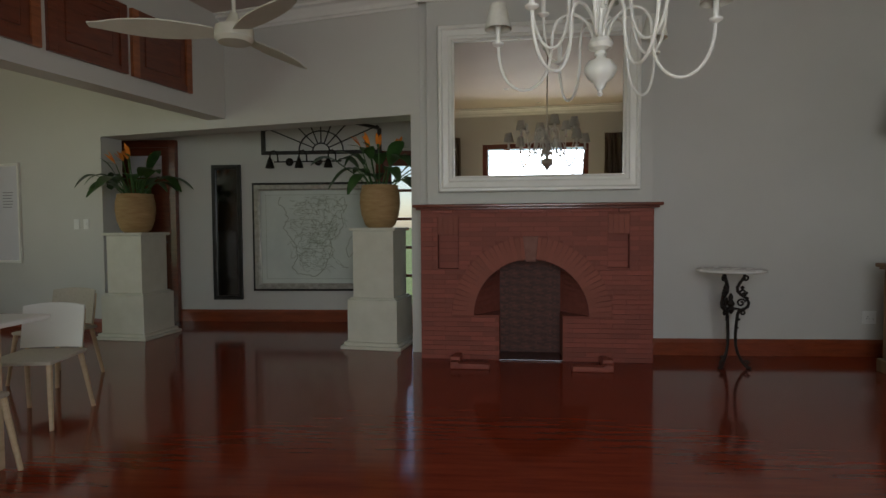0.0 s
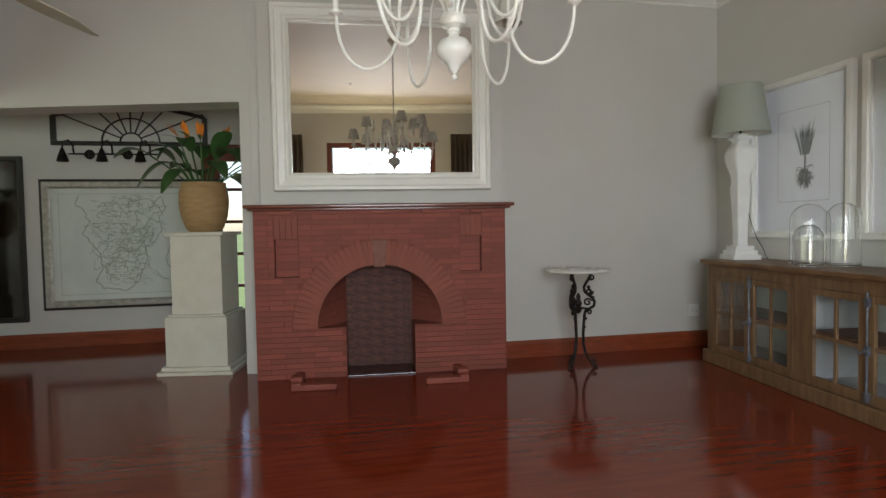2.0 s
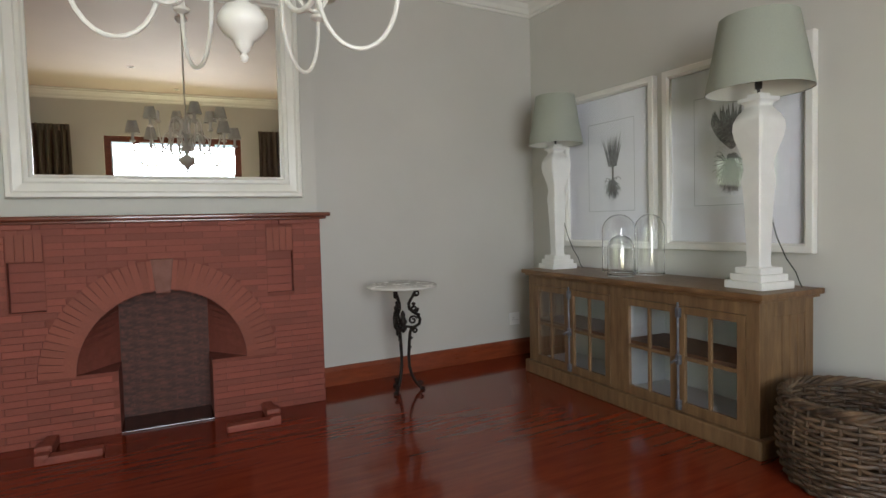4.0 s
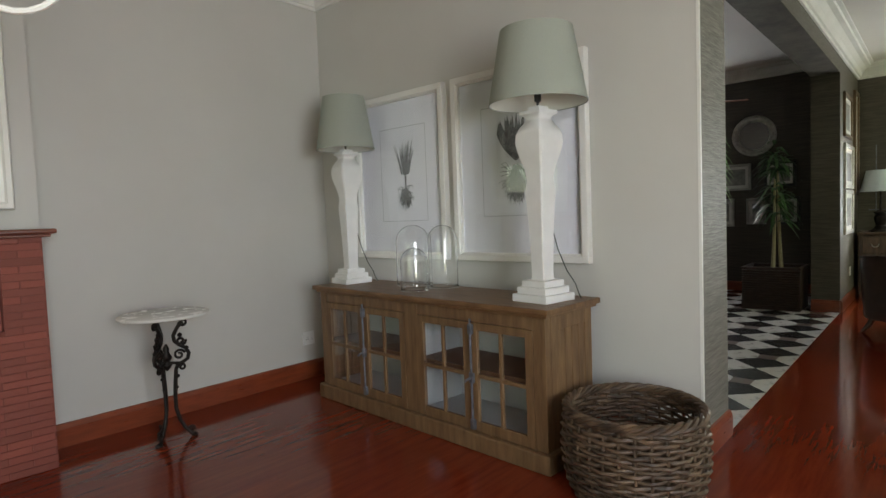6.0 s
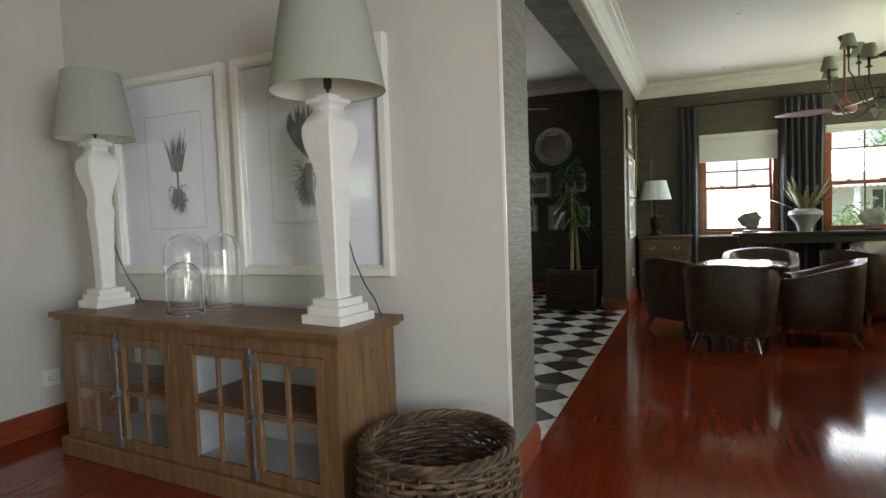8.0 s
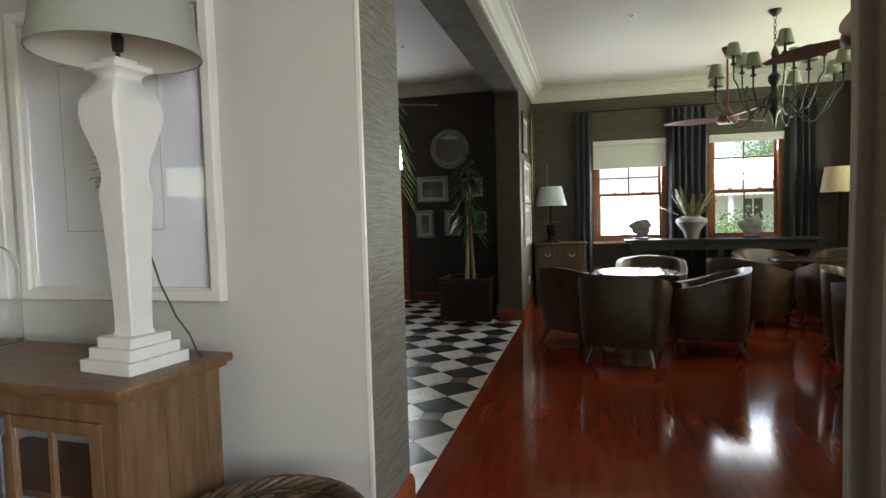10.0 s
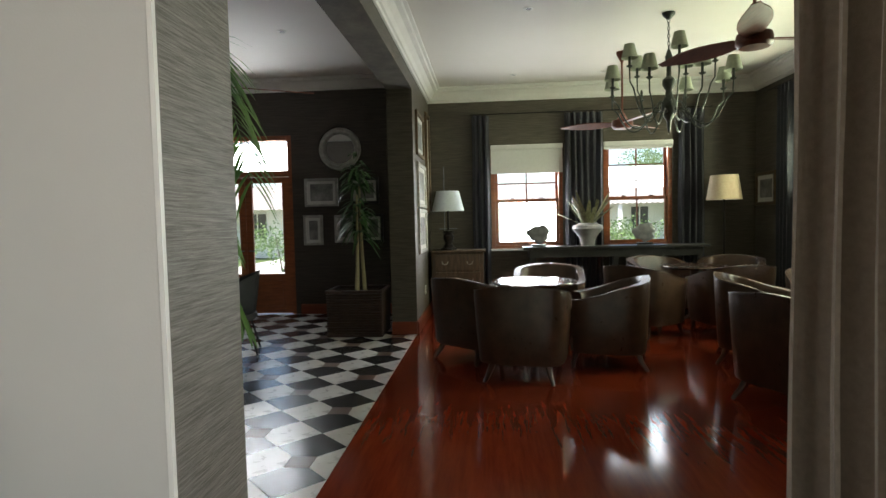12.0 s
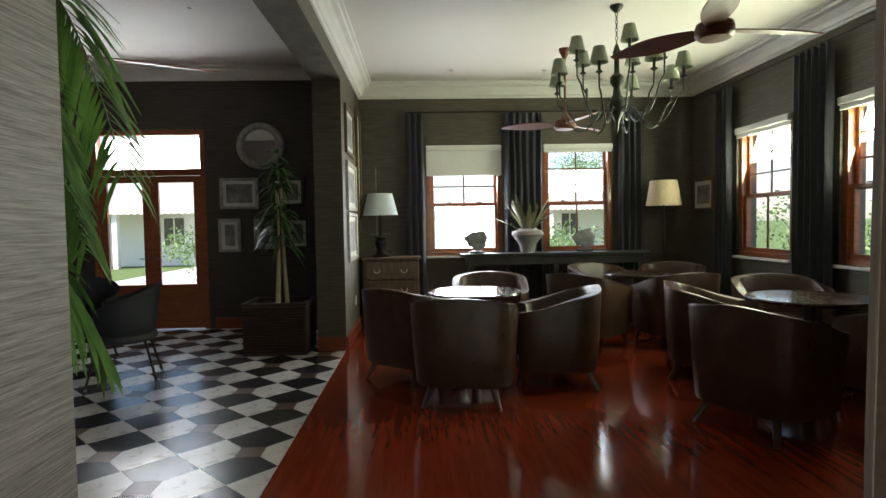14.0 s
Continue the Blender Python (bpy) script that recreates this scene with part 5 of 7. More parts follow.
def dining_chair(m, back_mat, label):
    t = thing("dining_chair", m, label, "chair", "chairs round the dining table")
    for x, y, tx, ty in ((-0.2, -0.2, -0.24, -0.26), (0.2, -0.2, 0.24, -0.26), (-0.19, 0.19, -0.23, 0.27), (0.19, 0.19, 0.23, 0.27)):
        bm = bmesh.new()
        tube(bm, [(tx, ty, 0.0), (x, y, 0.43)], 0.014, 8, 1.35)
        part("leg", bm, M_BEECH, t, "", True)
    bm = bmesh.new()
    box(bm, -0.225, -0.225, 0.425, 0.225, 0.225, 0.455, 0.014)
    part("seat", bm, M_FABRIC, t, "", True)
    bm = bmesh.new()
    n = 10
    rows = []
    for j in range(5):
        z = 0.47 + 0.30 * j / 4
        row = []
        for i in range(n + 1):
            u = 2 * i / n - 1
            row.append((u * 0.215, 0.20 + 0.05 * j / 4 - 0.035 * u * u, z + (0.02 * (1 - u * u) if j == 4 else 0)))
        rows.append(row)
    grid = [[[bm.verts.new((x, y + e, z)) for x, y, z in row] for row in rows] for e in (0, 0.014)]
    for g in grid:
        for a, b in zip(g, g[1:]):
            for i in range(n):
                bm.faces.new((a[i], a[i + 1], b[i + 1], b[i]))
    edge = [[g[0][i] for i in range(n + 1)] + [g[j][n] for j in range(1, 5)] + [g[4][i] for i in range(n - 1, -1, -1)] + [g[j][0] for j in range(3, 0, -1)] for g in grid]
    for i in range(len(edge[0])):
        j = (i + 1) % len(edge[0])
        bm.faces.new((edge[0][i], edge[0][j], edge[1][j], edge[1][i]))
    part("backrest", bm, back_mat, t, "", True)
    for s in (-1, 1):
        bm = bmesh.new()
        tube(bm, [(s * 0.19, 0.2, 0.44), (s * 0.2, 0.22, 0.6), (s * 0.205, 0.235, 0.74)], 0.011, 8)
        part("back_post", bm, M_BEECH, t, "", True)
    return t


SMALL = Matrix.Scale(0.88, 4)
dining_chair(pose(-2.2, 4.5, 0, 0, 0, 8) @ SMALL, M_SHELLWHITE, "pale beech dining chair with a white curved back")
dining_chair(pose(-2.78, 5.4, 0, 0, 0, -5) @ SMALL, M_FABRIC, "pale beech dining chair with a beige back")
dining_chair(pose(-1.9, 3.54, 0, 0, 0, 185) @ SMALL, M_FABRIC, "pale beech dining chair with a beige seat")
t = thing("dining_table", pose(-2.39, 3.12, 0), "white-topped dining table on beech legs", "table")
bm = bmesh.new()
box(bm, -0.7, -0.9, 0.71, 0.70, 0.87, 0.735, 0.01)
part("tabletop", bm, M_SHELLWHITE, t)
for x in (-0.6, 0.56):
    for y in (-0.8, 0.65):
        bm = bmesh.new()
        box(bm, x - 0.03, y - 0.03, 0, x + 0.03, y + 0.03, 0.7099, 0.004)
        part("leg", bm, M_BEECH, t)


def leaded_entrance():
    """Entrance in the south wall, seen in the mirror."""
    t = thing("door_3", pose(0.82, YB - 0.12, 0), "dark red entrance door with a leaded-glass transom", "door", "", "structure")
    bm = bmesh.new()
    for a, b, c, d in ((-1.05, 0, -0.95, 2.62), (0.95, 0, 1.05, 2.62), (-0.95, 2.53, 0.95, 2.62), (-0.95, 1.93, 0.95, 2.02), (-0.62, 0, -0.52, 1.93), (0.52, 0, 0.62, 1.93), (-0.62, 2.02, -0.54, 2.53), (0.54, 2.02, 0.62, 2.53)):
        box(bm, a, -0.06, b, c, 0.06, d, 0.006)
    part("door_frame", bm, M_DOORWOOD, t)
    bm = bmesh.new()
    box(bm, -0.52, -0.02, 0, 0.52, 0.03, 1.0, 0.01)
    box(bm, -0.52, -0.02, 1.8, 0.52, 0.03, 1.93, 0.01)
    box(bm, -0.52, -0.02, 1.0, -0.38, 0.03, 1.8, 0.01)
    box(bm, 0.38, -0.02, 1.0, 0.52, 0.03, 1.8, 0.01)
    part("leaf", bm, M_DOORWOOD, t)
    for a, b, c, d in ((-0.95, 2.02, -0.62, 2.53), (-0.54, 2.02, 0.54, 2.53), (0.62, 2.02, 0.95, 2.53), (-0.95, 0.0, -0.62, 1.93), (0.62, 0.0, 0.95, 1.93), (-0.38, 1.0, 0.38, 1.8)):
        bm = bmesh.new()
        box(bm, a, -0.004, b, c, 0.004, d)
        g = part("pane", bm, M_GLASS, t)
        g.visible_shadow = False
    rnd = random.Random(6)
    bm = bmesh.new()
    for x0, x1 in ((-0.95, -0.62), (-0.54, 0.54), (0.62, 0.95)):
        for z in (2.15, 2.27, 2.40):
            tube(bm, [(x0 + (x1 - x0) * i / 8, 0.008, z + rnd.uniform(-0.02, 0.02)) for i in range(9)], 0.006, 5)
        for k in range(int((x1 - x0) / 0.1)):
            x = x0 + 0.06 + 0.1 * k
            z = rnd.choice((2.03, 2.15, 2.27))
            tube(bm, [(x, 0.008, z), (x + rnd.uniform(-0.02, 0.02), 0.008, z + 0.12)], 0.005, 5)
    part("lead_came", bm, M_IRON, t, "dark lead cames")
    return t


leaded_entrance()


def curtain(m, w, h, folds, depth, material, label, group="", rows=10, gather=0.0, category="curtain"):
    """Hangs in the xz plane from z = h to the floor, in soft uneven folds."""
    t = thing("curtain", m, label, category, group)
    rnd = random.Random(int(w * 1000) + folds)
    ph = [rnd.uniform(-0.5, 0.5) for _ in range(folds + 1)]
    amp = [rnd.uniform(0.7, 1.2) for _ in range(folds + 1)]
    n = folds * 8
    bm = bmesh.new()
    grid = []
    for j in range(rows + 1):
        v = j / rows
        row = []
        for i in range(n + 1):
            u = i / n
            f = u * folds
            k = int(min(f, folds - 1))
            a = 2 * math.pi * f + ph[k] * (1 - (2 * (f - k) - 1) ** 2)
            d = depth * amp[k] * (0.5 + 0.5 * min(1, 3 * (1 - v) + 0.5)) * math.cos(a)
            x = (u - 0.5) * w * (1 - gather * math.sin(math.pi * v * 0.9)) + 0.006 * math.sin(9 * v + f)
            row.append(bm.verts.new((x, d, 0.012 + (h - 0.012) * v)))
        grid.append(row)
    for a, b in zip(grid, grid[1:]):
        for i in range(n):
            bm.faces.new((a[i], a[i + 1], b[i + 1], b[i]))
    bmesh.ops.solidify(bm, geom=bm.faces[:], thickness=0.004)
    part("cloth", bm, material, t, "", True)
    for k in range(folds):
        bm = bmesh.new()
        x = (k + 0.5) / folds * w - w / 2
        box(bm, x - 0.012, -0.02, h - 0.10, x + 0.012, 0.02, h + 0.01, 0.004)
        part("pinch_pleat", bm, material, t)
    return t


curtain(pose(XE + 0.17, 1.245, 0, 0, 0, 90), 0.66, HEAD - 0.03, 6, 0.035, M_TAUPE, "heavy taupe curtain drawn to the side of the opening", "opening curtain")
curtain(pose(-1.0, YB + 0.14, 0), 0.7, 2.75, 7, 0.04, M_TAUPE, "heavy taupe curtain beside the entrance", "entrance curtains")
curtain(pose(2.5, YB + 0.14, 0), 0.7, 2.75, 7, 0.04, M_TAUPE, "heavy taupe curtain beside the entrance", "entrance curtains")

# ---- lounge ----
M_BLIND = surface("white_roller_blind", (0.70, 0.70, 0.68), (0.74, 0.74, 0.72), 30, 0.8)


def sash_window(name, m, w, h, label, blind):
    """Timber sash window in the xz plane, inside towards -y, sill at z = 0."""
    t = thing(name, m, label, "window", "", "structure")
    bm = bmesh.new()
    for a, b, c, d in ((-w / 2, 0, -w / 2 + 0.06, h), (w / 2 - 0.06, 0, w / 2, h), (-w / 2 + 0.06, h - 0.06, w / 2 - 0.06, h), (-w / 2 + 0.06, 0, w / 2 - 0.06, 0.05)):
        box(bm, a, 0.03, b, c, 0.15, d, 0.004)
    fr = part("window_frame", bm, M_REDWOOD, t)
    bm = bmesh.new()
    box(bm, -w / 2 - 0.03, -0.05, -0.03, w / 2 + 0.03, 0.06, -0.001, 0.006)
    part("window_sill", bm, M_WHITE, t, "pale painted sill")
    mid = h * 0.46
    x0, x1 = -w / 2 + 0.061, w / 2 - 0.061
    for nm, z0, z1, y, bars in (("lower_sash", 0.051, mid + 0.03, 0.06, 1), ("upper_sash", mid - 0.02, h - 0.061, 0.10, 3)):
        bm = bmesh.new()
        for a, b, c, d in ((x0, z0, x0 + 0.04, z1), (x1 - 0.04, z0, x1, z1), (x0 + 0.04, z0, x1 - 0.04, z0 + 0.05), (x0 + 0.04, z1 - 0.04, x1 - 0.04, z1)):
            box(bm, a, y, b, c, y + 0.035, d, 0.003)
        s = part(nm, bm, M_REDWOOD, t)
        gz0, gz1 = z0 + 0.05, z1 - 0.04
        bm = bmesh.new()
        box(bm, -0.009, y + 0.008, gz0, 0.009, y + 0.028, gz1)
        for k in range(1, bars + 0):
            z = gz0 + (gz1 - gz0) * k / bars
            box(bm, x0 + 0.04, y + 0.009, z - 0.009, -0.0091, y + 0.027, z + 0.009)
            box(bm, 0.0091, y + 0.009, z - 0.009, x1 - 0.04, y + 0.027, z + 0.009)
        part("glazing_bar", bm, M_DOORWOOD, s)
        bm = bmesh.new()
        box(bm, x0 + 0.04, y + 0.016, gz0, x1 - 0.04, y + 0.019, gz1)
        g = part("pane", bm, M_GLASS, s)
        g.visible_shadow = False
    bm = bmesh.new()
    for x in (-w * 0.2, w * 0.2):
        box(bm, x - 0.03, 0.04, mid + 0.031, x + 0.03, 0.062, mid + 0.045, 0.004)
    part("sash_catch", bm, M_IRON, t, "dark metal catches")
    bm = bmesh.new()
    box(bm, -w / 2 + 0.004, -0.008, h - blind, w / 2 - 0.004, -0.004, h - 0.03)
    box(bm, -w / 2 + 0.004, -0.016, h - blind - 0.02, w / 2 - 0.004, 0.002, h - blind, 0.004)
    box(bm, -w / 2 + 0.002, -0.04, h - 0.075, w / 2 - 0.002, 0.025, h - 0.002, 0.012)
    part("roller_blind", bm, M_BLIND, t, "white roller blind, partly lowered")
    return t


H_WIN = TOP - SILL
for k, ((a, b), bl) in enumerate(zip(EW, (0.40, 0.09))):
    sash_window("window_%d" % (k + 1), pose(XL, (a + b) / 2, SILL, 0, 0, -90), b - a, H_WIN, "varnished timber sash window with glazing bars", bl)
for k, (a, b) in enumerate(SW):
    sash_window("window_%d" % (k + 3), pose((a + b) / 2, YS, SILL, 0, 0, 180), b - a, H_WIN, "varnished timber sash window with glazing bars", 0.10)

for y, w, f in ((2.475, 0.26, 3), (1.0, 0.54, 6), (-0.5, 0.36, 4)):
    curtain(pose(XL - 0.11, y, 0, 0, 0, -90), w, 2.84, f, 0.032, M_CURTAIN, "floor-length blue-grey pleated curtain", "lounge curtains")
for x, w, f in ((10.2, 0.34, 4), (8.62, 0.55, 6), (7.15, 0.5, 5)):
    curtain(pose(x, YS + 0.11, 0, 0, 0, 180), w, 2.93, f, 0.032, M_CURTAIN, "floor-length blue-grey pleated curtain", "lounge curtains")


def rail(a, b, label="thin dark curtain rail"):
    t = thing("curtain_rail", pose(*a), label, "curtain rail")
    d = Vector(b) - Vector(a)
    bm = bmesh.new()
    tube(bm, [(0, 0, 0), d], 0.009, 8)
    part("rod", bm, M_IRON, t)
    for u in (0.03, 0.97):
        bm = bmesh.new()
        side = Vector((1, 0, 0)) if abs(d.y) > abs(d.x) else Vector((0, -1, 0))
        tube(bm, [d * u, d * u + side * 0.108], 0.007, 6)
        part("bracket", bm, M_IRON, t)


rail((XL - 0.11, 2.62, 2.86), (XL - 0.11, -0.78, 2.86))
rail((10.62, YS + 0.11, 2.95), (6.9, YS + 0.11, 2.95))


def tub_chair(m, label):
    t = thing("tub_chair", m, label, "armchair", "leather tub chairs")
    n = 32
    outer, inner = [], []
    for i in range(n + 1):
        a = -math.pi * 0.78 + 2 * math.pi * 0.78 * i / n     # 0 points to the back (-x)
        c, s = math.cos(a), math.sin(a)
        k = 1 / (abs(c) ** 4.2 + abs(s) ** 4.2) ** (1 / 4.2)
        w = 0.5 + 0.5 * math.cos(min(abs(a) / (math.pi * 0.78), 1) * math.pi)
        top = 0.615 + 0.185 * w ** 0.75
        outer.append((-0.36 * c * k, 0.40 * s * k, top))
        inner.append((-0.275 * c * k, 0.31 * s * k, top))
    bm = bmesh.new()
    levels = []
    for z, q in ((0.15, 0.89), (0.17, 0.91), (0.4, 0.955), (None, 1.0), ("lip", 0.985)):
        row = []
        for x, y, top in outer:
            zz = top - 0.025 if z is None else (top if z == "lip" else z)
            row.append(bm.verts.new((x * q, y * q, zz)))
        levels.append(row)
    for z, q in (("lip", 1.06), (None, 1.0), (0.40, 0.97), (0.30, 0.95)):
        row = []
        for x, y, top in inner:
            zz = top - 0.025 if z is None else (top if z == "lip" else z)
            row.append(bm.verts.new((x * q, y * q, zz)))
        levels.append(row)
    for a, b in zip(levels, levels[1:]):
        for i in range(n):
            bm.faces.new((a[i], a[i + 1], b[i + 1], b[i]))
    for i in (0, n):
        bm.faces.new([r[i] for r in levels])
    bm.faces.new(levels[0][::-1])
    part("shell", bm, M_LEATHER, t, "", True)
    bm = bmesh.new()
    box(bm, -0.27, -0.262, 0.28, 0.34, 0.262, 0.43, 0.035)
    part("seat_cushion", bm, M_LEATHER, t, "", True)
    bm = bmesh.new()
    box(bm, -0.2, -0.29, 0.155, 0.325, 0.29, 0.28, 0.02)
    part("seat_frame", bm, M_LEATHER, t, "", True)
    bm = bmesh.new()
    tube(bm, [(x * 0.995, y * 0.995, top + 0.001) for x, y, top in outer], 0.005, 5)
    part("piping", bm, M_LEATHER, t, "", True)
    for x, y, tx, ty in ((-0.24, -0.22, -0.33, -0.28), (-0.24, 0.22, -0.33, 0.28), (0.26, -0.24, 0.30, -0.27), (0.26, 0.24, 0.30, 0.27)):
        bm = bmesh.new()
        tube(bm, [(tx, ty, 0.0), ((x + tx) / 2 + 0.01, (y + ty) / 2, 0.08), (x, y, 0.17)], 0.017, 8, 1.9)
        part("leg", bm, M_DARKWOOD, t, "dark tapered wooden leg", True)
    return t


CH = tub_chair(pose(7.64, 2.09, 0, 0, 0, -12), "dark brown leather tub chair with tapered wooden legs")
for x, y, r in ((8.28, 2.50, -42), (8.03, 1.30, 78), (9.32, 1.70, 175),
                (6.85, 0.22, -64), (8.07, -0.04, -112), (8.42, -0.92, 165), (7.05, -0.92, 15),
                (9.35, 0.62, -52), (9.28, -0.28, 10), (10.45, 0.1, 200), (10.35, -0.72, 150)):
    copy_thing(CH, pose(x, y, 0, 0, 0, r))


M_TABLETOP = surface("polished_dark_tabletop", (0.030, 0.014, 0.009), (0.055, 0.026, 0.016), 4, 0.24, stretch=(1, 7, 1), coat=0.5)


def round_table(m, r, h):
    t = thing("round_table", m, "round polished dark wood table on a pedestal", "table", "lounge tables")
    bm = bmesh.new()
    lathe(bm, [(0.001, h - 0.032), (r - 0.02, h - 0.032), (r - 0.004, h - 0.022), (r, h - 0.012), (r - 0.006, h), (0.001, h)], 48, cap=False)
    part("tabletop", bm, M_TABLETOP, t, "", True)
    bm = bmesh.new()
    lathe(bm, [(0.12, h - 0.05), (0.12, h - 0.0325), (0.05, h - 0.06), (0.04, 0.5), (0.055, 0.35), (0.04, 0.15), (0.06, 0.07)][::-1], 20)
    part("column", bm, M_DARKWOOD, t, "", True)
    for k in range(4):
        a = math.pi / 2 * k + 0.6
        bm = bmesh.new()
        tube(bm, [(0.03 * math.cos(a), 0.03 * math.sin(a), 0.12), (0.16 * math.cos(a), 0.16 * math.sin(a), 0.09), (0.29 * math.cos(a), 0.29 * math.sin(a), 0.018)], 0.024, 8, 0.7)
        part("foot", bm, M_DARKWOOD, t, "", True)
    return t


round_table(pose(8.46, 1.945, 0), 0.43, 0.72)
round_table(pose(7.6, -0.60, 0), 0.45, 0.72)
round_table(pose(9.98, -0.15, 0), 0.40, 0.72)

# console under the windows
t = thing("console_table", pose(0, 0, 0), "long black console table under the windows", "console")
bm = bmesh.new()
box(bm, 10.72, -0.62, 0.90, 11.08, 1.90, 0.94, 0.006)
part("tabletop", bm, M_BLACK, t)
bm = bmesh.new()
box(bm, 10.76, -0.54, 0.785, 11.05, 1.82, 0.8999, 0.004)
part("apron", bm, M_BLACK, t)
for y in (-0.5, 1.76, 0.63):
    for x in (10.80, 11.01):
        bm = bmesh.new()
        box(bm, x - 0.035, y - 0.035, 0, x + 0.035, y + 0.035, 0.7849, 0.004)
        part("leg", bm, M_BLACK, t)

M_VASE = surface("grey_glazed_stoneware", (0.22, 0.215, 0.22), (0.32, 0.31, 0.315), 6, 0.35, bump=0.1)
M_SWORD = surface("variegated_sword_leaf", (0.10, 0.11, 0.05), (0.34, 0.33, 0.19), 9, 0.45, stretch=(6, 6, 1))
t = thing("vase_plant", pose(10.92, 0.985, 0.94), "grey stoneware vase with a spiky variegated plant", "vase")
bm = bmesh.new()
lathe(bm, [(0.09, 0), (0.095, 0.02), (0.11, 0.10), (0.17, 0.18), (0.215, 0.24), (0.20, 0.285), (0.13, 0.315), (0.125, 0.325), (0.11, 0.325), (0.10, 0.29), (0.001, 0.29)], 36, cap=False)
part("vase", bm, M_VASE, t, "", True)
rnd = random.Random(12)
for k in range(22):
    a = 2 * math.pi * k / 22 + rnd.uniform(-0.2, 0.2)
    up = rnd.uniform(0.45, 2.4)
    bm = bmesh.new()
    blade(bm, (0.05 * math.cos(a), 0.05 * math.sin(a), 0.27), (math.cos(a), math.sin(a), up), rnd.uniform(0.46, 0.62), 0.065, 0.10, 0.3)
    part("leaf", bm, M_SWORD, t, "", True)

M_SHELL = surface("mottled_grey_stone", (0.12, 0.12, 0.13), (0.28, 0.28, 0.29), 9, 0.4, bump=0.3, bump_scale=25)


def sculpture(m, seed, label):
    t = thing("table_sculpture", m, label, "sculpture", "sculptures on the console")
    bm = bmesh.new()
    box(bm, -0.06, -0.1, 0, 0.06, 0.1, 0.03, 0.003)
    part("plinth", bm, M_BLACK, t)
    bm = bmesh.new()
    tube(bm, [(0, 0, 0.03), (0, 0, 0.07)], 0.005, 6)
    part("pin", bm, M_STEEL, t)
    rnd = random.Random(seed)
    bm = bmesh.new()
    n = 30
    ph = rnd.uniform(0, 6)
    for s in (-1, 1):
        levels = []
        for q in (0.25, 0.6, 0.9, 1.0):
            lev = []
            for i in range(n):
                a = 2 * math.pi * i / n
                r = (0.135 + 0.014 * math.sin(3 * a + ph) + 0.009 * math.sin(7 * a)) * q
                lev.append(bm.verts.new((s * 0.028 * math.sqrt(max(1 - q * q, 0)) + 0.015 * math.sin(2 * a) * q, r * 1.12 * math.cos(a), 0.175 + r * 0.95 * math.sin(a))))
            levels.append(lev)
        for a, b in zip(levels, levels[1:]):
            for i in range(n):
                bm.faces.new((a[i], a[(i + 1) % n], b[(i + 1) % n], b[i]))
        bm.faces.new(levels[0])
    bmesh.ops.remove_doubles(bm, verts=bm.verts[:], dist=0.0004)
    part("disc", bm, M_SHELL, t, "", True)
    return t


sculpture(pose(10.92, 1.67, 0.94), 1, "rounded grey stone sculpture on a black plinth")
sculpture(pose(10.92, 0.205, 0.94), 4, "rounded grey stone sculpture on a black plinth")

# chest with its lamp
M_CHEST = surface("worn_brown_chest", (0.06, 0.036, 0.022), (0.13, 0.08, 0.05), 6, 0.4, stretch=(1, 5, 1))
t = thing("chest_of_drawers", pose(0, 0, 0), "bow-fronted worn brown chest of drawers", "chest")
bm = bmesh.new()
box(bm, 10.70, 2.46, 0.09, 11.14, 3.19, 0.885, 0.012)
part("body", bm, M_CHEST, t)
bm = bmesh.new()
box(bm, 10.66, 2.43, 0.8851, 11.15, 3.2, 0.92, 0.01)
part("top", bm, M_CHEST, t)
for k in range(3):
    bm = bmesh.new()
    z = 0.13 + 0.25 * k
    box(bm, 10.68, 2.51, z, 10.6999, 3.14, z + 0.23, 0.006)
    d = part("drawer", bm, M_CHEST, t)
    for y in (2.65, 3.0):
        bm = bmesh.new()
        tube(bm, [(10.68, y - 0.04, z + 0.13), (10.655, y - 0.03, z + 0.10), (10.652, y, z + 0.09), (10.655, y + 0.03, z + 0.10), (10.68, y + 0.04, z + 0.13)], 0.006, 6)
        part("handle", bm, M_SILVER, d, "bright drop handle", True)
for y in (2.5, 3.15):
    for x in (10.73, 11.1):
        bm = bmesh.new()
        tube(bm, [(x, y, 0), (x, y, 0.1)], 0.022, 8, 1.4)
        part("foot", bm, M_CHEST, t)

M_BLUESHADE = surface("pale_blue_shade", (0.50, 0.56, 0.60), (0.56, 0.61, 0.65), 30, 0.8)
M_CREAMSHADE = surface("cream_parchment_shade", (0.48, 0.38, 0.25), (0.54, 0.44, 0.30), 30, 0.8)
t = thing("table_lamp", pose(10.86, 2.955, 0.92), "dark turned table lamp with a pale blue shade", "lamp")
bm = bmesh.new()
lathe(bm, [(0.12, 0), (0.12, 0.02), (0.085, 0.035), (0.07, 0.06), (0.05, 0.09), (0.075, 0.15), (0.08, 0.2), (0.055, 0.235), (0.085, 0.25), (0.085, 0.265), (0.015, 0.28), (0.013, 0.62)], 24)
part("base", bm, M_IRON, t, "", True)
bm = bmesh.new()
tube(bm, [(0, 0.05, 0.27), (0, 0.05, 1.18)], 0.006, 6)
tube(bm, [(0, -0.13, 0.30), (0, 0.13, 0.30)], 0.007, 6)
part("side_rod", bm, M_STEEL, t)
shade(t, 0.55, 0.835, 0.235, 0.163, M_BLUESHADE, 32)

t = thing("floor_lamp", pose(10.75, -0.81, 0), "dark floor lamp with a cream drum shade", "lamp")
bm = bmesh.new()
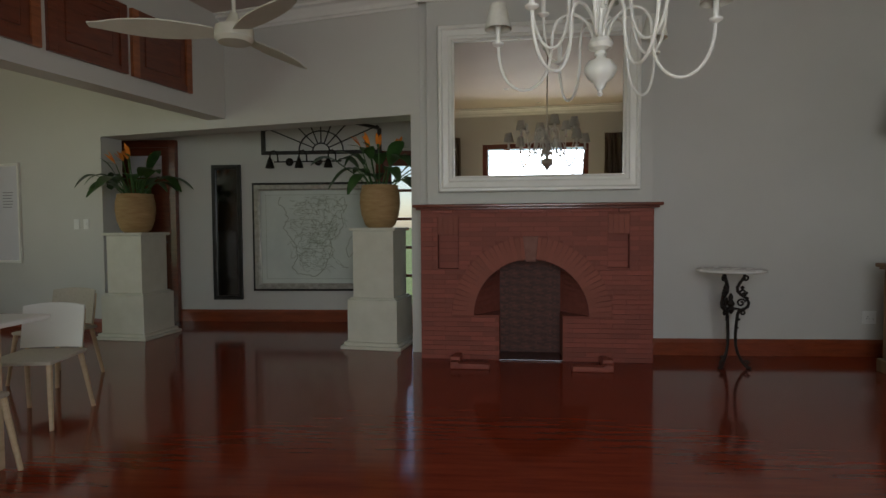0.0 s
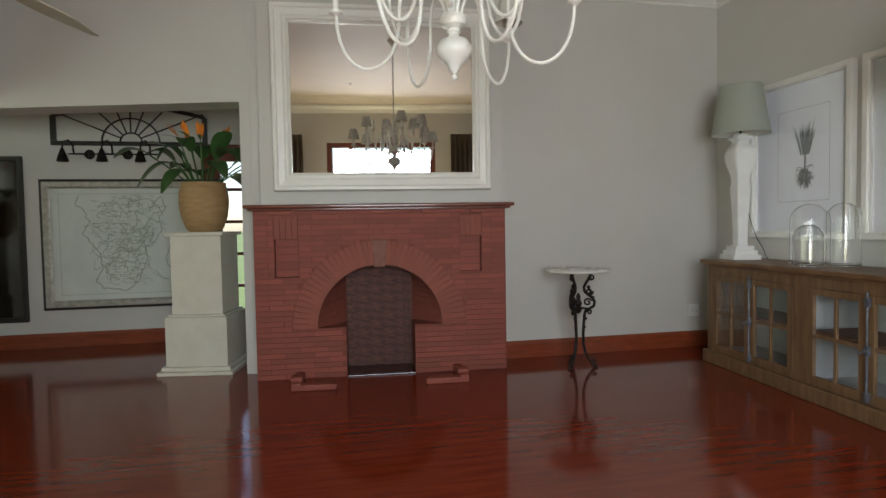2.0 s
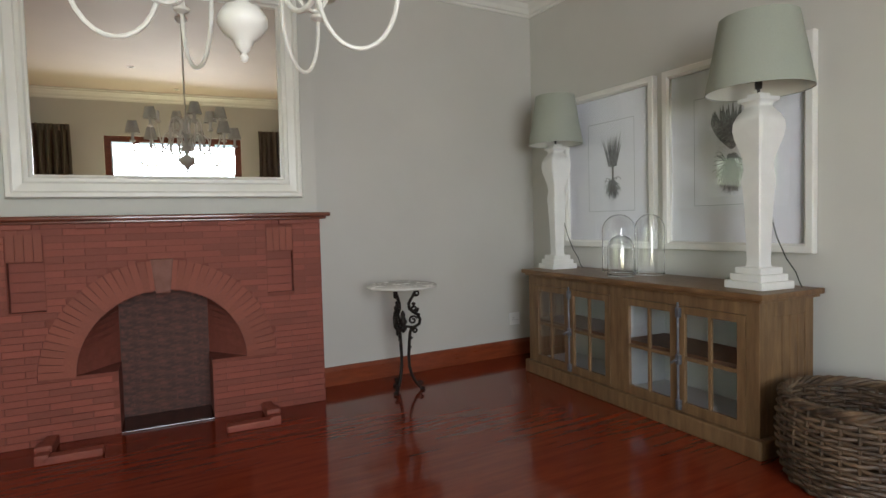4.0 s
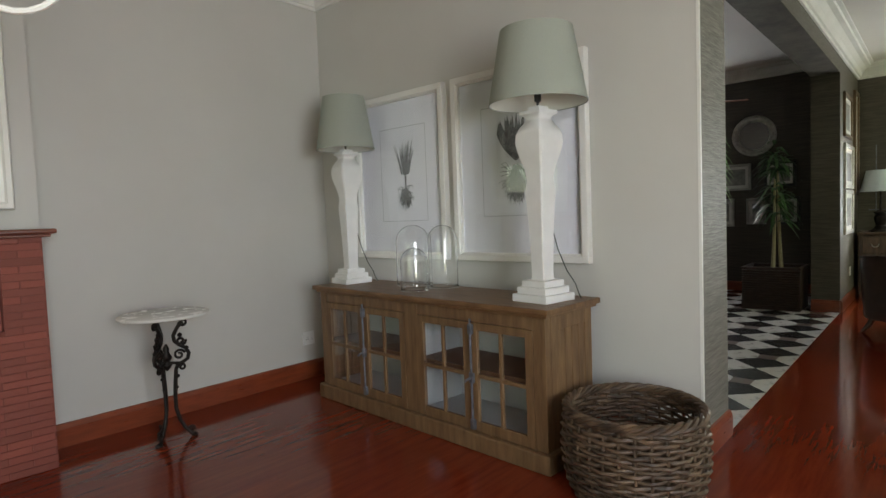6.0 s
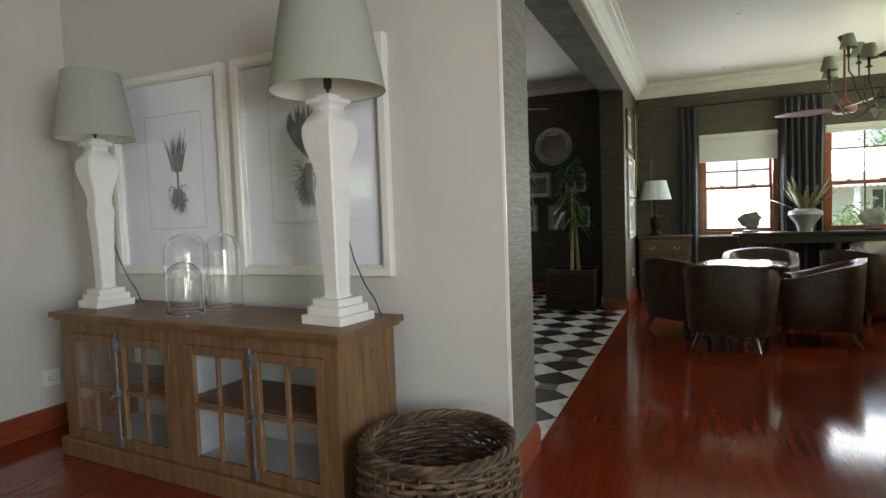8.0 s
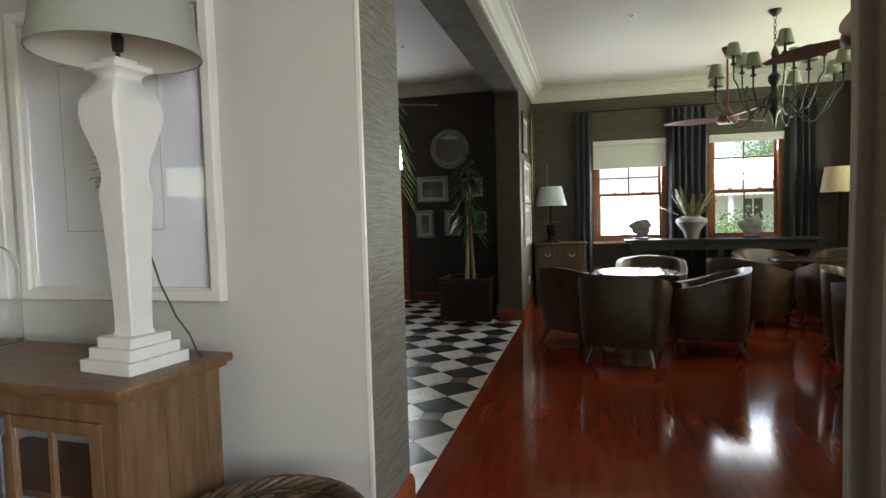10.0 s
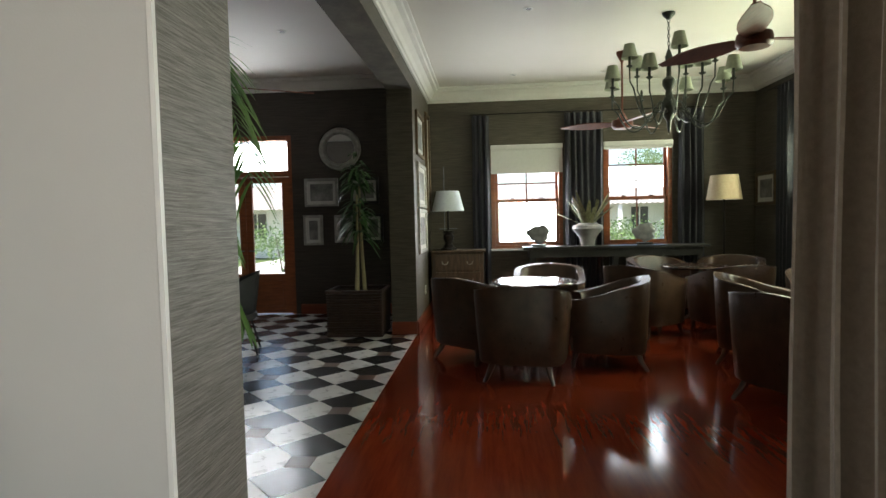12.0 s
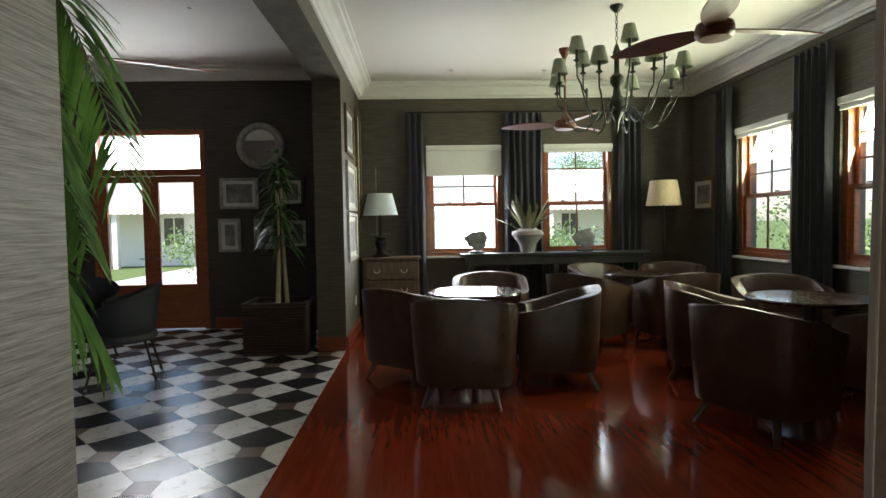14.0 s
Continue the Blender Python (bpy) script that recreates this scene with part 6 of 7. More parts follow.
lathe(bm, [(0.14, 0), (0.14, 0.02), (0.03, 0.04), (0.012, 0.06), (0.012, 1.62)], 24)
part("stand", bm, M_IRON, t, "", True)
shade(t, 1.535, 1.865, 0.225, 0.174, M_CREAMSHADE, 32)

# pictures in the lounge and hall
M_GREYPHOTO = surface("faded_monochrome_photo", (0.05, 0.05, 0.048), (0.30, 0.29, 0.27), 5, 0.5)
M_MOUNT = surface("pale_mount_card", (0.55, 0.54, 0.50), (0.60, 0.59, 0.55), 8, 0.8)
M_BROWNFRAME = surface("brown_gilt_frame", (0.07, 0.045, 0.022), (0.14, 0.09, 0.045), 12, 0.4, 0.3)
for cx, cz, w, h in ((10.0, 2.42, 0.72, 0.54), (10.1, 1.79, 0.84, 0.56), (10.1, 1.21, 0.82, 0.56)):
    framed("framed_picture", pose(cx, YT - 0.001, cz), w, h, 0.045, 0.03, M_BROWNFRAME if cz > 2 else M_SILVER, "framed monochrome print on the grasscloth wall", "picture", M_GREYPHOTO, "faded print", mount=0.06, mount_mat=M_MOUNT, group="lounge pictures")
framed("framed_picture", pose(10.87, YT - 0.001, 2.15), 0.42, 1.4, 0.05, 0.035, M_BROWNFRAME, "tall framed print on the grasscloth wall", "picture", M_GREYPHOTO, "faded print", mount=0.05, mount_mat=M_MOUNT, group="lounge pictures")
framed("framed_picture", pose(10.88, YS + 0.001, 1.68, 0, 0, 180), 0.56, 0.46, 0.05, 0.03, M_BROWNFRAME, "small brown-framed print beside the curtain", "picture", M_GREYPHOTO, "faded print", mount=0.06, mount_mat=M_MOUNT, group="lounge pictures")
wall_plate("wall_socket", pose(10.3, YT, 0.42), "white wall socket low on the wall")
for cy, cz, w, h, fm in ((4.812, 1.79, 0.50, 0.41, M_SILVER), (4.95, 1.24, 0.29, 0.44, M_SILVER), (4.495, 1.25, 0.27, 0.40, M_SILVER), (4.055, 1.25, 0.29, 0.42, M_CHARCOAL), (4.17, 1.80, 0.42, 0.38, M_CHARCOAL)):
    framed("framed_picture", pose(XD - 0.001, cy, cz, 0, 0, -90), w, h, 0.04, 0.03, fm, "framed monochrome photograph on the dark wall", "picture", M_GREYPHOTO, "monochrome photograph", mount=0.045, mount_mat=M_MOUNT, group="hall pictures")


def round_mirror(m, r):
    t = thing("round_mirror", m, "round mirror in a ribbed silver frame", "mirror")
    bm = bmesh.new()
    prof = [(r, 0), (r, 0.02), (r - 0.012, 0.035), (r - 0.03, 0.03), (r - 0.04, 0.042), (r - 0.065, 0.042), (r - 0.08, 0.025), (r - 0.088, 0.03), (r - 0.097, 0.012)]
    lathe(bm, prof, 56, cap=False)
    part("frame", bm, M_SILVER, t, "", True)
    bm = bmesh.new()
    lathe(bm, [(r - 0.095, 0.004), (r - 0.095, 0.012)], 56)
    part("mirror_glass", bm, M_MIRROR, t)
    return t


round_mirror(Matrix.Translation((XD - 0.001, 4.517, 2.41)) @ Euler((0, radians(-90), 0)).to_matrix().to_4x4(), 0.31)


def garden_door():
    t = thing("door_4", pose(XD + 0.06, (DY0 + DY1) / 2, 0, 0, 0, -90), "red-stained glazed double door with a transom light", "door", "", "structure")
    w = DY1 - DY0
    bm = bmesh.new()
    for a, b, c, d in ((-w / 2, 0, -w / 2 + 0.07, DZ), (w / 2 - 0.07, 0, w / 2, DZ), (-w / 2 + 0.07, DZ - 0.07, w / 2 - 0.07, DZ), (-w / 2 + 0.07, 2.04, w / 2 - 0.07, 2.13)):
        box(bm, a, -0.05, b, c, 0.06, d, 0.004)
    part("door_frame", bm, M_REDWOOD, t)
    bm = bmesh.new()
    box(bm, -w / 2 + 0.07, 0.0, 2.13, w / 2 - 0.07, 0.004, DZ - 0.07)
    g = part("transom_pane", bm, M_GLASS, t)
    g.visible_shadow = False
    for s in (-1, 1):
        a, b = sorted((s * 0.003, s * (w / 2 - 0.072)))
        bm = bmesh.new()
        for p, q, c, d in ((a, 0.01, a + 0.1, 2.035), (b - 0.1, 0.01, b, 2.035), (a + 0.1, 0.01, b - 0.1, 0.6), (a + 0.1, 1.95, b - 0.1, 2.035)):
            box(bm, p, -0.03, q, c, 0.015, d, 0.004)
        leaf = part("leaf", bm, M_REDWOOD, t)
        bm = bmesh.new()
        box(bm, a + 0.13, -0.04, 0.12, b - 0.13, -0.0301, 0.5, 0.008)
        part("raised_panel", bm, M_REDWOOD, leaf)
        bm = bmesh.new()
        box(bm, a + 0.1, -0.006, 0.6, b - 0.1, -0.002, 1.95)
        g = part("pane", bm, M_GLASS, leaf)
        g.visible_shadow = False
        bm = bmesh.new()
        x = s * 0.05
        tube(bm, [(x, -0.03, 0.95), (x, -0.075, 0.95), (x + s * 0.09, -0.075, 0.95)], 0.008, 8)
        part("handle", bm, M_STEEL, leaf, "steel lever handle", True)
    return t


garden_door()

# large chandelier and fans
M_BRONZE = surface("dark_grey_green_bronze", (0.045, 0.05, 0.045), (0.09, 0.10, 0.09), 20, 0.4, 0.6)
M_SAGE = surface("sage_candle_shade", (0.30, 0.33, 0.25), (0.36, 0.39, 0.30), 40, 0.85)
M_FANWOOD = surface("red_brown_fan_wood", (0.10, 0.028, 0.015), (0.17, 0.05, 0.026), 5, 0.5, stretch=(1, 5, 1))
BODY2 = [(0.003, 0.0), (0.012, 0.03), (0.02, 0.10), (0.05, 0.15), (0.06, 0.2), (0.055, 0.25), (0.03, 0.29), (0.025, 0.34), (0.05, 0.38), (0.05, 0.42), (0.02, 0.45), (0.018, 0.55), (0.03, 0.6), (0.01, 0.66)]
chandelier(pose(8.4, 0.637, 2.127), [(8, 0.56, 0.17, 0.16, 0.42, 0.2), (5, 0.40, 0.25, 0.15, 0.62, 0.55)], M_BRONZE, M_SAGE, ZL - 2.127, "large dark bronze chandelier with sage candle shades", [(r * 1.2, z * 1.2) for r, z in BODY2], (0.076, 0.046, 0.13), True)
ceiling_fan(pose(7.0, 0.478, 2.565), ZL - 2.565, M_FANWOOD, M_FANWOOD, "red-brown wooden ceiling fan over the lounge", 35, 0.66)
ceiling_fan(pose(9.64, 0.79, 2.42), ZL - 2.42, M_FANWOOD, M_FANWOOD, "red-brown wooden ceiling fan at the windows", 70, 0.6)
ceiling_fan(pose(6.6, 4.415, 2.316), ZH - 2.316, M_FANWOOD, M_FANWOOD, "red-brown wooden ceiling fan over the hall", -62, 0.72)


def downlight(x, y, z):
    t = thing("downlight", pose(x, y, z), "small recessed downlight in a white ring", "downlight", "downlights")
    bm = bmesh.new()
    lathe(bm, [(0.045, -0.001), (0.045, -0.008), (0.03, -0.01), (0.028, -0.002)], 20, cap=False)
    part("ring", bm, M_WHITE, t, "", True)
    bm = bmesh.new()
    lathe(bm, [(0.028, -0.003), (0.001, -0.004)], 20, cap=False)
    part("lens", bm, M_STEEL, t)


for p in ((10.48, 2.01, ZL), (10.5, 0.83, ZL), (8.09, 1.98, ZL), (8.09, 0.2, ZL), (8.86, 4.575, ZH), (0.4, 1.6, ZD), (0.9, 0.2, ZD)):
    downlight(*p)

# ---- hall ----


def square_planter(m, w, d, h):
    t = thing("square_planter", m, "square dark rattan planter on the tiles", "planter")
    bm = bmesh.new()
    box(bm, -w / 2 + 0.02, -d / 2 + 0.02, 0.0, w / 2 - 0.02, d / 2 - 0.02, h - 0.05)
    part("liner", bm, M_SOIL, t)
    rows = int(h / 0.03)
    for k in range(rows):
        z = 0.015 + 0.03 * k
        bm = bmesh.new()
        pts = []
        n = 18
        cs = [(-w / 2, -d / 2), (w / 2, -d / 2), (w / 2, d / 2), (-w / 2, d / 2), (-w / 2, -d / 2)]
        for (xa, ya), (xb, yb) in zip(cs, cs[1:]):
            for i in range(n):
                u = i / n
                o = 0.008 * math.cos(math.pi * (i + k))
                pts.append(((xa + (xb - xa) * u) * (1 + o), (ya + (yb - ya) * u) * (1 + o), z))
        pts.append(pts[0])
        tube(bm, pts, 0.014, 6)
        part("weave_rod", bm, M_WICKER_DARK, t, "", True)
    bm = bmesh.new()
    for a, b, c, e in ((-w / 2 - 0.02, -d / 2 - 0.02, w / 2 + 0.02, -d / 2 + 0.02), (-w / 2 - 0.02, d / 2 - 0.02, w / 2 + 0.02, d / 2 + 0.02), (-w / 2 - 0.02, -d / 2 + 0.02, -w / 2 + 0.02, d / 2 - 0.02), (w / 2 - 0.02, -d / 2 + 0.02, w / 2 + 0.02, d / 2 - 0.02)):
        box(bm, a, b, h - 0.03, c, e, h + 0.005, 0.01)
    part("rim", bm, M_WICKER_DARK, t)
    return t


square_planter(pose(9.49, 3.96, 0), 0.55, 0.64, 0.545)
M_CANE = surface("pale_cane_stem", (0.30, 0.26, 0.13), (0.42, 0.37, 0.21), 8, 0.6, stretch=(1, 1, 8))
t = thing("dracaena", pose(9.49, 3.94, 0.50), "tall dracaena with cane stems and leaf tufts", "plant")
rnd = random.Random(21)
for dx, dy, hh in ((-0.06, 0.03, 0.62), (0.03, -0.05, 0.72), (0.06, 0.05, 0.5)):
    bm = bmesh.new()
    tube(bm, [(dx, dy, 0), (dx * 0.6, dy * 0.7, hh * 0.5), (dx * 0.3, dy * 0.5, hh), (dx * 0.2, dy * 0.4, hh + 0.55)], 0.026, 8, 0.5)
    part("stem", bm, M_CANE, t, "", True)
for k in range(190):
    z = rnd.choice((rnd.gauss(0.86, 0.10), rnd.gauss(1.33, 0.12)))
    a = rnd.uniform(0, 2 * math.pi)
    bm = bmesh.new()
    blade(bm, (0.02 * math.cos(a), 0.02 * math.sin(a), z), (math.cos(a), math.sin(a), rnd.uniform(-0.25, 1.0)), rnd.uniform(0.20, 0.31), 0.038, rnd.uniform(0.3, 0.9), 0.2, 5)
    part("leaf", bm, M_LEAF, t)

round_basket("palm_basket", pose(5.17, 3.93, 0), 0.25, 0.5, M_WICKER, "round willow basket holding a palm", 0.012, 0.028, 18, 0.02)
t = thing("palm", pose(5.16, 3.96, 0.03), "tall green palm with arching feathery fronds", "plant")
rnd = random.Random(31)
bm = bmesh.new()
lathe(bm, [(0.001, 0.30), (0.2, 0.31), (0.001, 0.33)], 16, cap=False)
part("soil", bm, M_SOIL, t)


def frond(c0, c1, c2, c3, leaves, size):
    """An arching rib on four control points with two rows of hanging leaflets."""
    c0, c1, c2, c3 = Vector(c0), Vector(c1), Vector(c2), Vector(c3)
    pts = [c0 * (1 - u) ** 3 + c1 * (3 * u * (1 - u) ** 2) + c2 * (3 * u * u * (1 - u)) + c3 * u ** 3 for u in [i / 24 for i in range(25)]]
    bm = bmesh.new()
    tube(bm, pts, 0.009, 6, 0.25)
    rib = part("frond_rib", bm, M_STALK, t, "", True)
    bm = bmesh.new()
    for k in range(leaves):
        u = 0.30 + 0.69 * k / (leaves - 1)
        i = min(int(u * 24), 23)
        p = pts[i].lerp(pts[i + 1], u * 24 - i)
        d = (pts[i + 1] - pts[i]).normalized()
        s = d.cross(Vector((0, 0, 1)))
        s = s.normalized() if s.length > 0.05 else Vector((1, 0, 0))
        for sg in (-1, 1):
            ln = size * (0.4 + 0.6 * math.sin(math.pi * min(0.12 + 0.80 * u, 1))) * rnd.uniform(0.85, 1.1)
            blade(bm, p, d * rnd.uniform(0.45, 0.75) + s * sg * 0.9 + Vector((0, 0, rnd.uniform(-0.25, 0.1))), ln * 0.9, 0.022, rnd.uniform(0.3, 0.8), 0.15, 4)
    part("frond_leaves", bm, M_PALM, rib)


# root, two handles and tip of each frond, from the palm's foot
for c1, c2, c3, n, size in (
        ((0.02, -0.05, 2.2), (0.10, -0.46, 2.75), (0.46, -0.58, 1.50), 46, 0.36),
        ((0.0, -0.05, 2.0), (-0.02, -0.40, 2.6), (0.20, -0.50, 1.45), 44, 0.32),
        ((0.0, -0.1, 2.2), (-0.05, -0.35, 2.9), (0.02, -0.50, 1.75), 44, 0.32),
        ((0.05, -0.05, 1.9), (0.20, -0.30, 2.3), (0.42, -0.45, 1.25), 42, 0.30),
        ((0.0, -0.1, 1.1), (0.05, -0.42, 1.6), (0.20, -0.62, 0.86), 36, 0.32),
        ((0.0, -0.1, 0.9), (-0.05, -0.35, 1.45), (0.02, -0.56, 0.95), 34, 0.26),
        ((0.1, 0.0, 1.8), (0.4, -0.1, 2.3), (0.75, -0.25, 1.2), 38, 0.30),
        ((0.1, 0.1, 1.9), (0.3, 0.4, 2.6), (0.6, 0.6, 1.6), 38, 0.32),
        ((0.0, 0.1, 2.0), (0.0, 0.5, 2.7), (0.0, 0.9, 1.6), 38, 0.32),
        ((0.1, 0.1, 1.2), (0.3, 0.2, 1.5), (0.6, 0.3, 0.9), 32, 0.26),
        ((-0.05, 0.1, 1.7), (-0.1, 0.4, 2.2), (-0.1, 0.7, 1.3), 34, 0.28)):
    frond((rnd.uniform(-0.05, 0.05), rnd.uniform(-0.05, 0.05), 0.33), c1, Vector(c2) + Vector((-0.05, 0.17, 0)), Vector(c3) + Vector((-0.05, 0.19, 0)), int(n * 1.35), size)


def wicker_chair(m):
    t = thing("wicker_chair", m, "dark woven wicker tub chair on metal legs", "chair", "hall chairs")
    n = 26
    bm = bmesh.new()
    lv = []
    for q, z, lift in ((0.62, 0.36, 0.0), (0.85, 0.42, 0.0), (0.95, 0.55, 0.05), (1.05, 0.66, 0.17), (1.08, 0.68, 0.185), (1.03, 0.665, 0.175), (0.9, 0.54, 0.05), (0.8, 0.45, 0.0), (0.5, 0.42, 0.0)):
        row = []
        for i in range(n + 1):
            a = -2.3 + 4.6 * i / n
            w = (0.5 + 0.5 * math.cos(a / 2.3 * math.pi)) ** 0.8
            row.append(bm.verts.new((-0.29 * q * math.cos(a), 0.31 * q * math.sin(a), z + lift * w)))
        lv.append(row)
    for a, b in zip(lv, lv[1:]):
        for i in range(n):
            bm.faces.new((a[i], a[i + 1], b[i + 1], b[i]))
    for i in (0, n):
        bm.faces.new([r[i] for r in lv])
    part("shell", bm, M_WICKERBLACK, t, "", True)
    bm = bmesh.new()
    lathe(bm, [(0.001, 0.36), (0.24, 0.36), (0.27, 0.385), (0.265, 0.43), (0.22, 0.445), (0.001, 0.445)], 28, cap=False)
    part("seat", bm, M_WICKERBLACK, t, "", True)
    for x, y in ((-0.2, -0.2), (-0.2, 0.2), (0.2, -0.2), (0.2, 0.2)):
        bm = bmesh.new()
        tube(bm, [(x * 1.35, y * 1.3, 0.0), (x * 0.9, y * 0.9, 0.37)], 0.011, 8)
        leg = part("leg", bm, M_IRON, t, "", True)
        bm = bmesh.new()
        tube(bm, [(x * 1.35, y * 1.3, 0.0), (x * 1.31, y * 1.27, 0.025)], 0.013, 8)
        part("ferrule", bm, M_STEEL, leg, "bright metal foot", True)
    return t


M_WICKERBLACK = surface("black_woven_wicker", (0.008, 0.009, 0.011), (0.022, 0.024, 0.028), 60, 0.45, bump=0.8, bump_scale=120)
wc = wicker_chair(pose(8.39, 5.06, 0, 0, 0, 110))
copy_thing(wc, pose(8.95, 5.75, 0, 0, 0, 200))
copy_thing(wc, pose(7.7, 5.75, 0, 0, 0, 30))

# ---- outside ----
M_LAWN = surface("sunlit_lawn", (0.06, 0.10, 0.025), (0.12, 0.17, 0.05), 8, 0.9, bump=0.5, bump_scale=60)
M_PAVE = surface("pale_paving", (0.58, 0.56, 0.51), (0.68, 0.66, 0.61), 3, 0.8, bump=0.2)
M_RENDER = surface("cream_house_render", (0.76, 0.75, 0.70), (0.82, 0.81, 0.77), 2, 0.85, bump=0.1)
M_ROOF = surface("weathered_iron_roof", (0.34, 0.30, 0.27), (0.46, 0.42, 0.38), 3, 0.6, bump=0.2, stretch=(1, 6, 1))
M_DARKGLASS = surface("dark_window_glass", (0.03, 0.035, 0.04), (0.05, 0.055, 0.06), 3, 0.1)
M_HEDGE = surface("garden_leaves", (0.10, 0.17, 0.055), (0.20, 0.30, 0.10), 5, 0.5, spread=0.2)
M_BARK = surface("grey_bark", (0.10, 0.08, 0.06), (0.18, 0.15, 0.12), 12, 0.9, bump=0.6)
boxes("ground", M_LAWN, "sunlit lawn round the house", "ground", "structure", (-600, -600, -0.6, 600, 600, -0.16))
# Made-up wide terrace: pale ground in place of lawn brightens the window views.
boxes("pavement", M_PAVE, "pale paved terrace, widened to brighten the view outside", "pavement", "structure", (XL + 0.26, -4, -0.158, 28.5, 11, -0.10), (-9, -12, -0.158, XL + 0.2, YS - 0.27, -0.10), (-9.5, -1.9, -0.158, XW - 0.26, 9, -0.10))


def garden_house(m, w, label):
    t = thing("house", m, label, "house")
    bm = bmesh.new()
    box(bm, 0, -w / 2, 0, 5, w / 2, 2.45)
    part("wall", bm, M_RENDER, t)
    bm = bmesh.new()
    for s in range(int(w * 4) + 6):
        y = -w / 2 - 0.6 + s * 0.25
        vs = [bm.verts.new(p) for p in ((-1.9, y, 2.05), (2.5, y, 3.3), (6.0, y, 2.3), (-1.9, y + 0.125, 2.1), (2.5, y + 0.125, 3.35), (6.0, y + 0.125, 2.35), (-1.9, y + 0.25, 2.05), (2.5, y + 0.25, 3.3), (6.0, y + 0.25, 2.3))]
        for a in (0, 3):
            bm.faces.new((vs[a], vs[a + 1], vs[a + 4], vs[a + 3]))
            bm.faces.new((vs[a + 1], vs[a + 2], vs[a + 5], vs[a + 4]))
    part("roof", bm, M_ROOF, t, "corrugated iron roof")
    n = max(int(w / 2.6), 2)
    for k in range(n):
        y = -w / 2 + w * (k + 0.5) / n
        bm = bmesh.new()
        box(bm, -0.03, y - 0.45, 0.8, -0.001, y + 0.45, 2.0)
        wn_ = part("window", bm, M_WHITE, t, "white window")
        bm = bmesh.new()
        for p in (-0.4, 0.03):
            box(bm, -0.04, y + p, 0.86, -0.0301, y + p + 0.37, 1.94)
        part("pane", bm, M_DARKGLASS, wn_)
        bm = bmesh.new()
        box(bm, -1.75, y + w / n / 2 - 0.1, 0, -1.55, y + w / n / 2 + 0.1, 2.08, 0.01)
        part("veranda_post", bm, M_WHITE, t)
    return t


garden_house(pose(31, -1.0, -0.15), 26, "low cream farmhouse with an iron veranda roof")
garden_house(pose(27, 15.5, -0.15), 9, "low cream outbuilding with an iron roof")


def bush(m, r, h, leaves, seed, label, name="bush"):
    t = thing(name, m, label, "bush", "garden shrubs")
    rnd = random.Random(seed)
    bm = bmesh.new()
    for k in range(5):
        a = rnd.uniform(0, 6.28)
        tube(bm, [(0, 0, 0), (0.3 * r * math.cos(a), 0.3 * r * math.sin(a), h * 0.4), (0.6 * r * math.cos(a), 0.6 * r * math.sin(a), h * 0.8)], 0.03, 6, 0.3)
    part("stems", bm, M_BARK, t)
    blobs = [(rnd.uniform(-0.6, 0.6) * r, rnd.uniform(-0.6, 0.6) * r, h * rnd.uniform(0.35, 0.8), r * rnd.uniform(0.3, 0.5)) for _ in range(9)]
    verts, faces = [], []
    for k in range(leaves):
        bx, by, bz, br = rnd.choice(blobs)
        v = Vector((rnd.gauss(0, 1), rnd.gauss(0, 1), rnd.gauss(0, 1))).normalized() * br * rnd.uniform(0.6, 1.05)
        p = Vector((bx, by, max(bz + v.z * 0.9, 0.03))) + Vector((v.x, v.y, 0))
        d = Vector((rnd.gauss(0, 1), rnd.gauss(0, 1), rnd.gauss(0, 0.7))).normalized()
        s = d.cross(Vector((rnd.gauss(0, 1), rnd.gauss(0, 1), rnd.gauss(0, 1)))).normalized()
        ln, w = rnd.uniform(0.06, 0.12), rnd.uniform(0.02, 0.035)
        i = len(verts)
        verts += [p, p + d * ln * 0.5 + s * w, p + d * ln, p + d * ln * 0.5 - s * w]
        faces.append((i, i + 1, i + 2, i + 3))
    me = bpy.data.meshes.new("foliage")
    me.from_pydata(verts, [], faces)
    me.materials.append(M_HEDGE)
    o = new("foliage", me)
    o.parent = t
    return t


b = bush(pose(18.8, -1.6, -0.16), 1.1, 1.45, 1500, 3, "leafy green garden shrub in the sun")
for x, y, r in ((19.4, 8.6, 100), (19.0, 12.4, 160)):
    copy_thing(b, pose(x, y, -0.16, 0, 0, r))
b2 = bush(pose(9.6, -6.8, -0.16), 1.9, 1.8, 1700, 8, "tall leafy green garden shrub in the sun")
for x, y, r in ((7.4, -7.0, 70), (12.0, -7.4, 140), (14.5, -6.0, 200), (5.2, -7.5, 250), (-8.5, 2.0, 30), (-8.8, 5.0, 110), (0.2, -6.5, 10), (2.8, -6.9, 80)):
    copy_thing(b2, pose(x, y, -0.16, 0, 0, r))


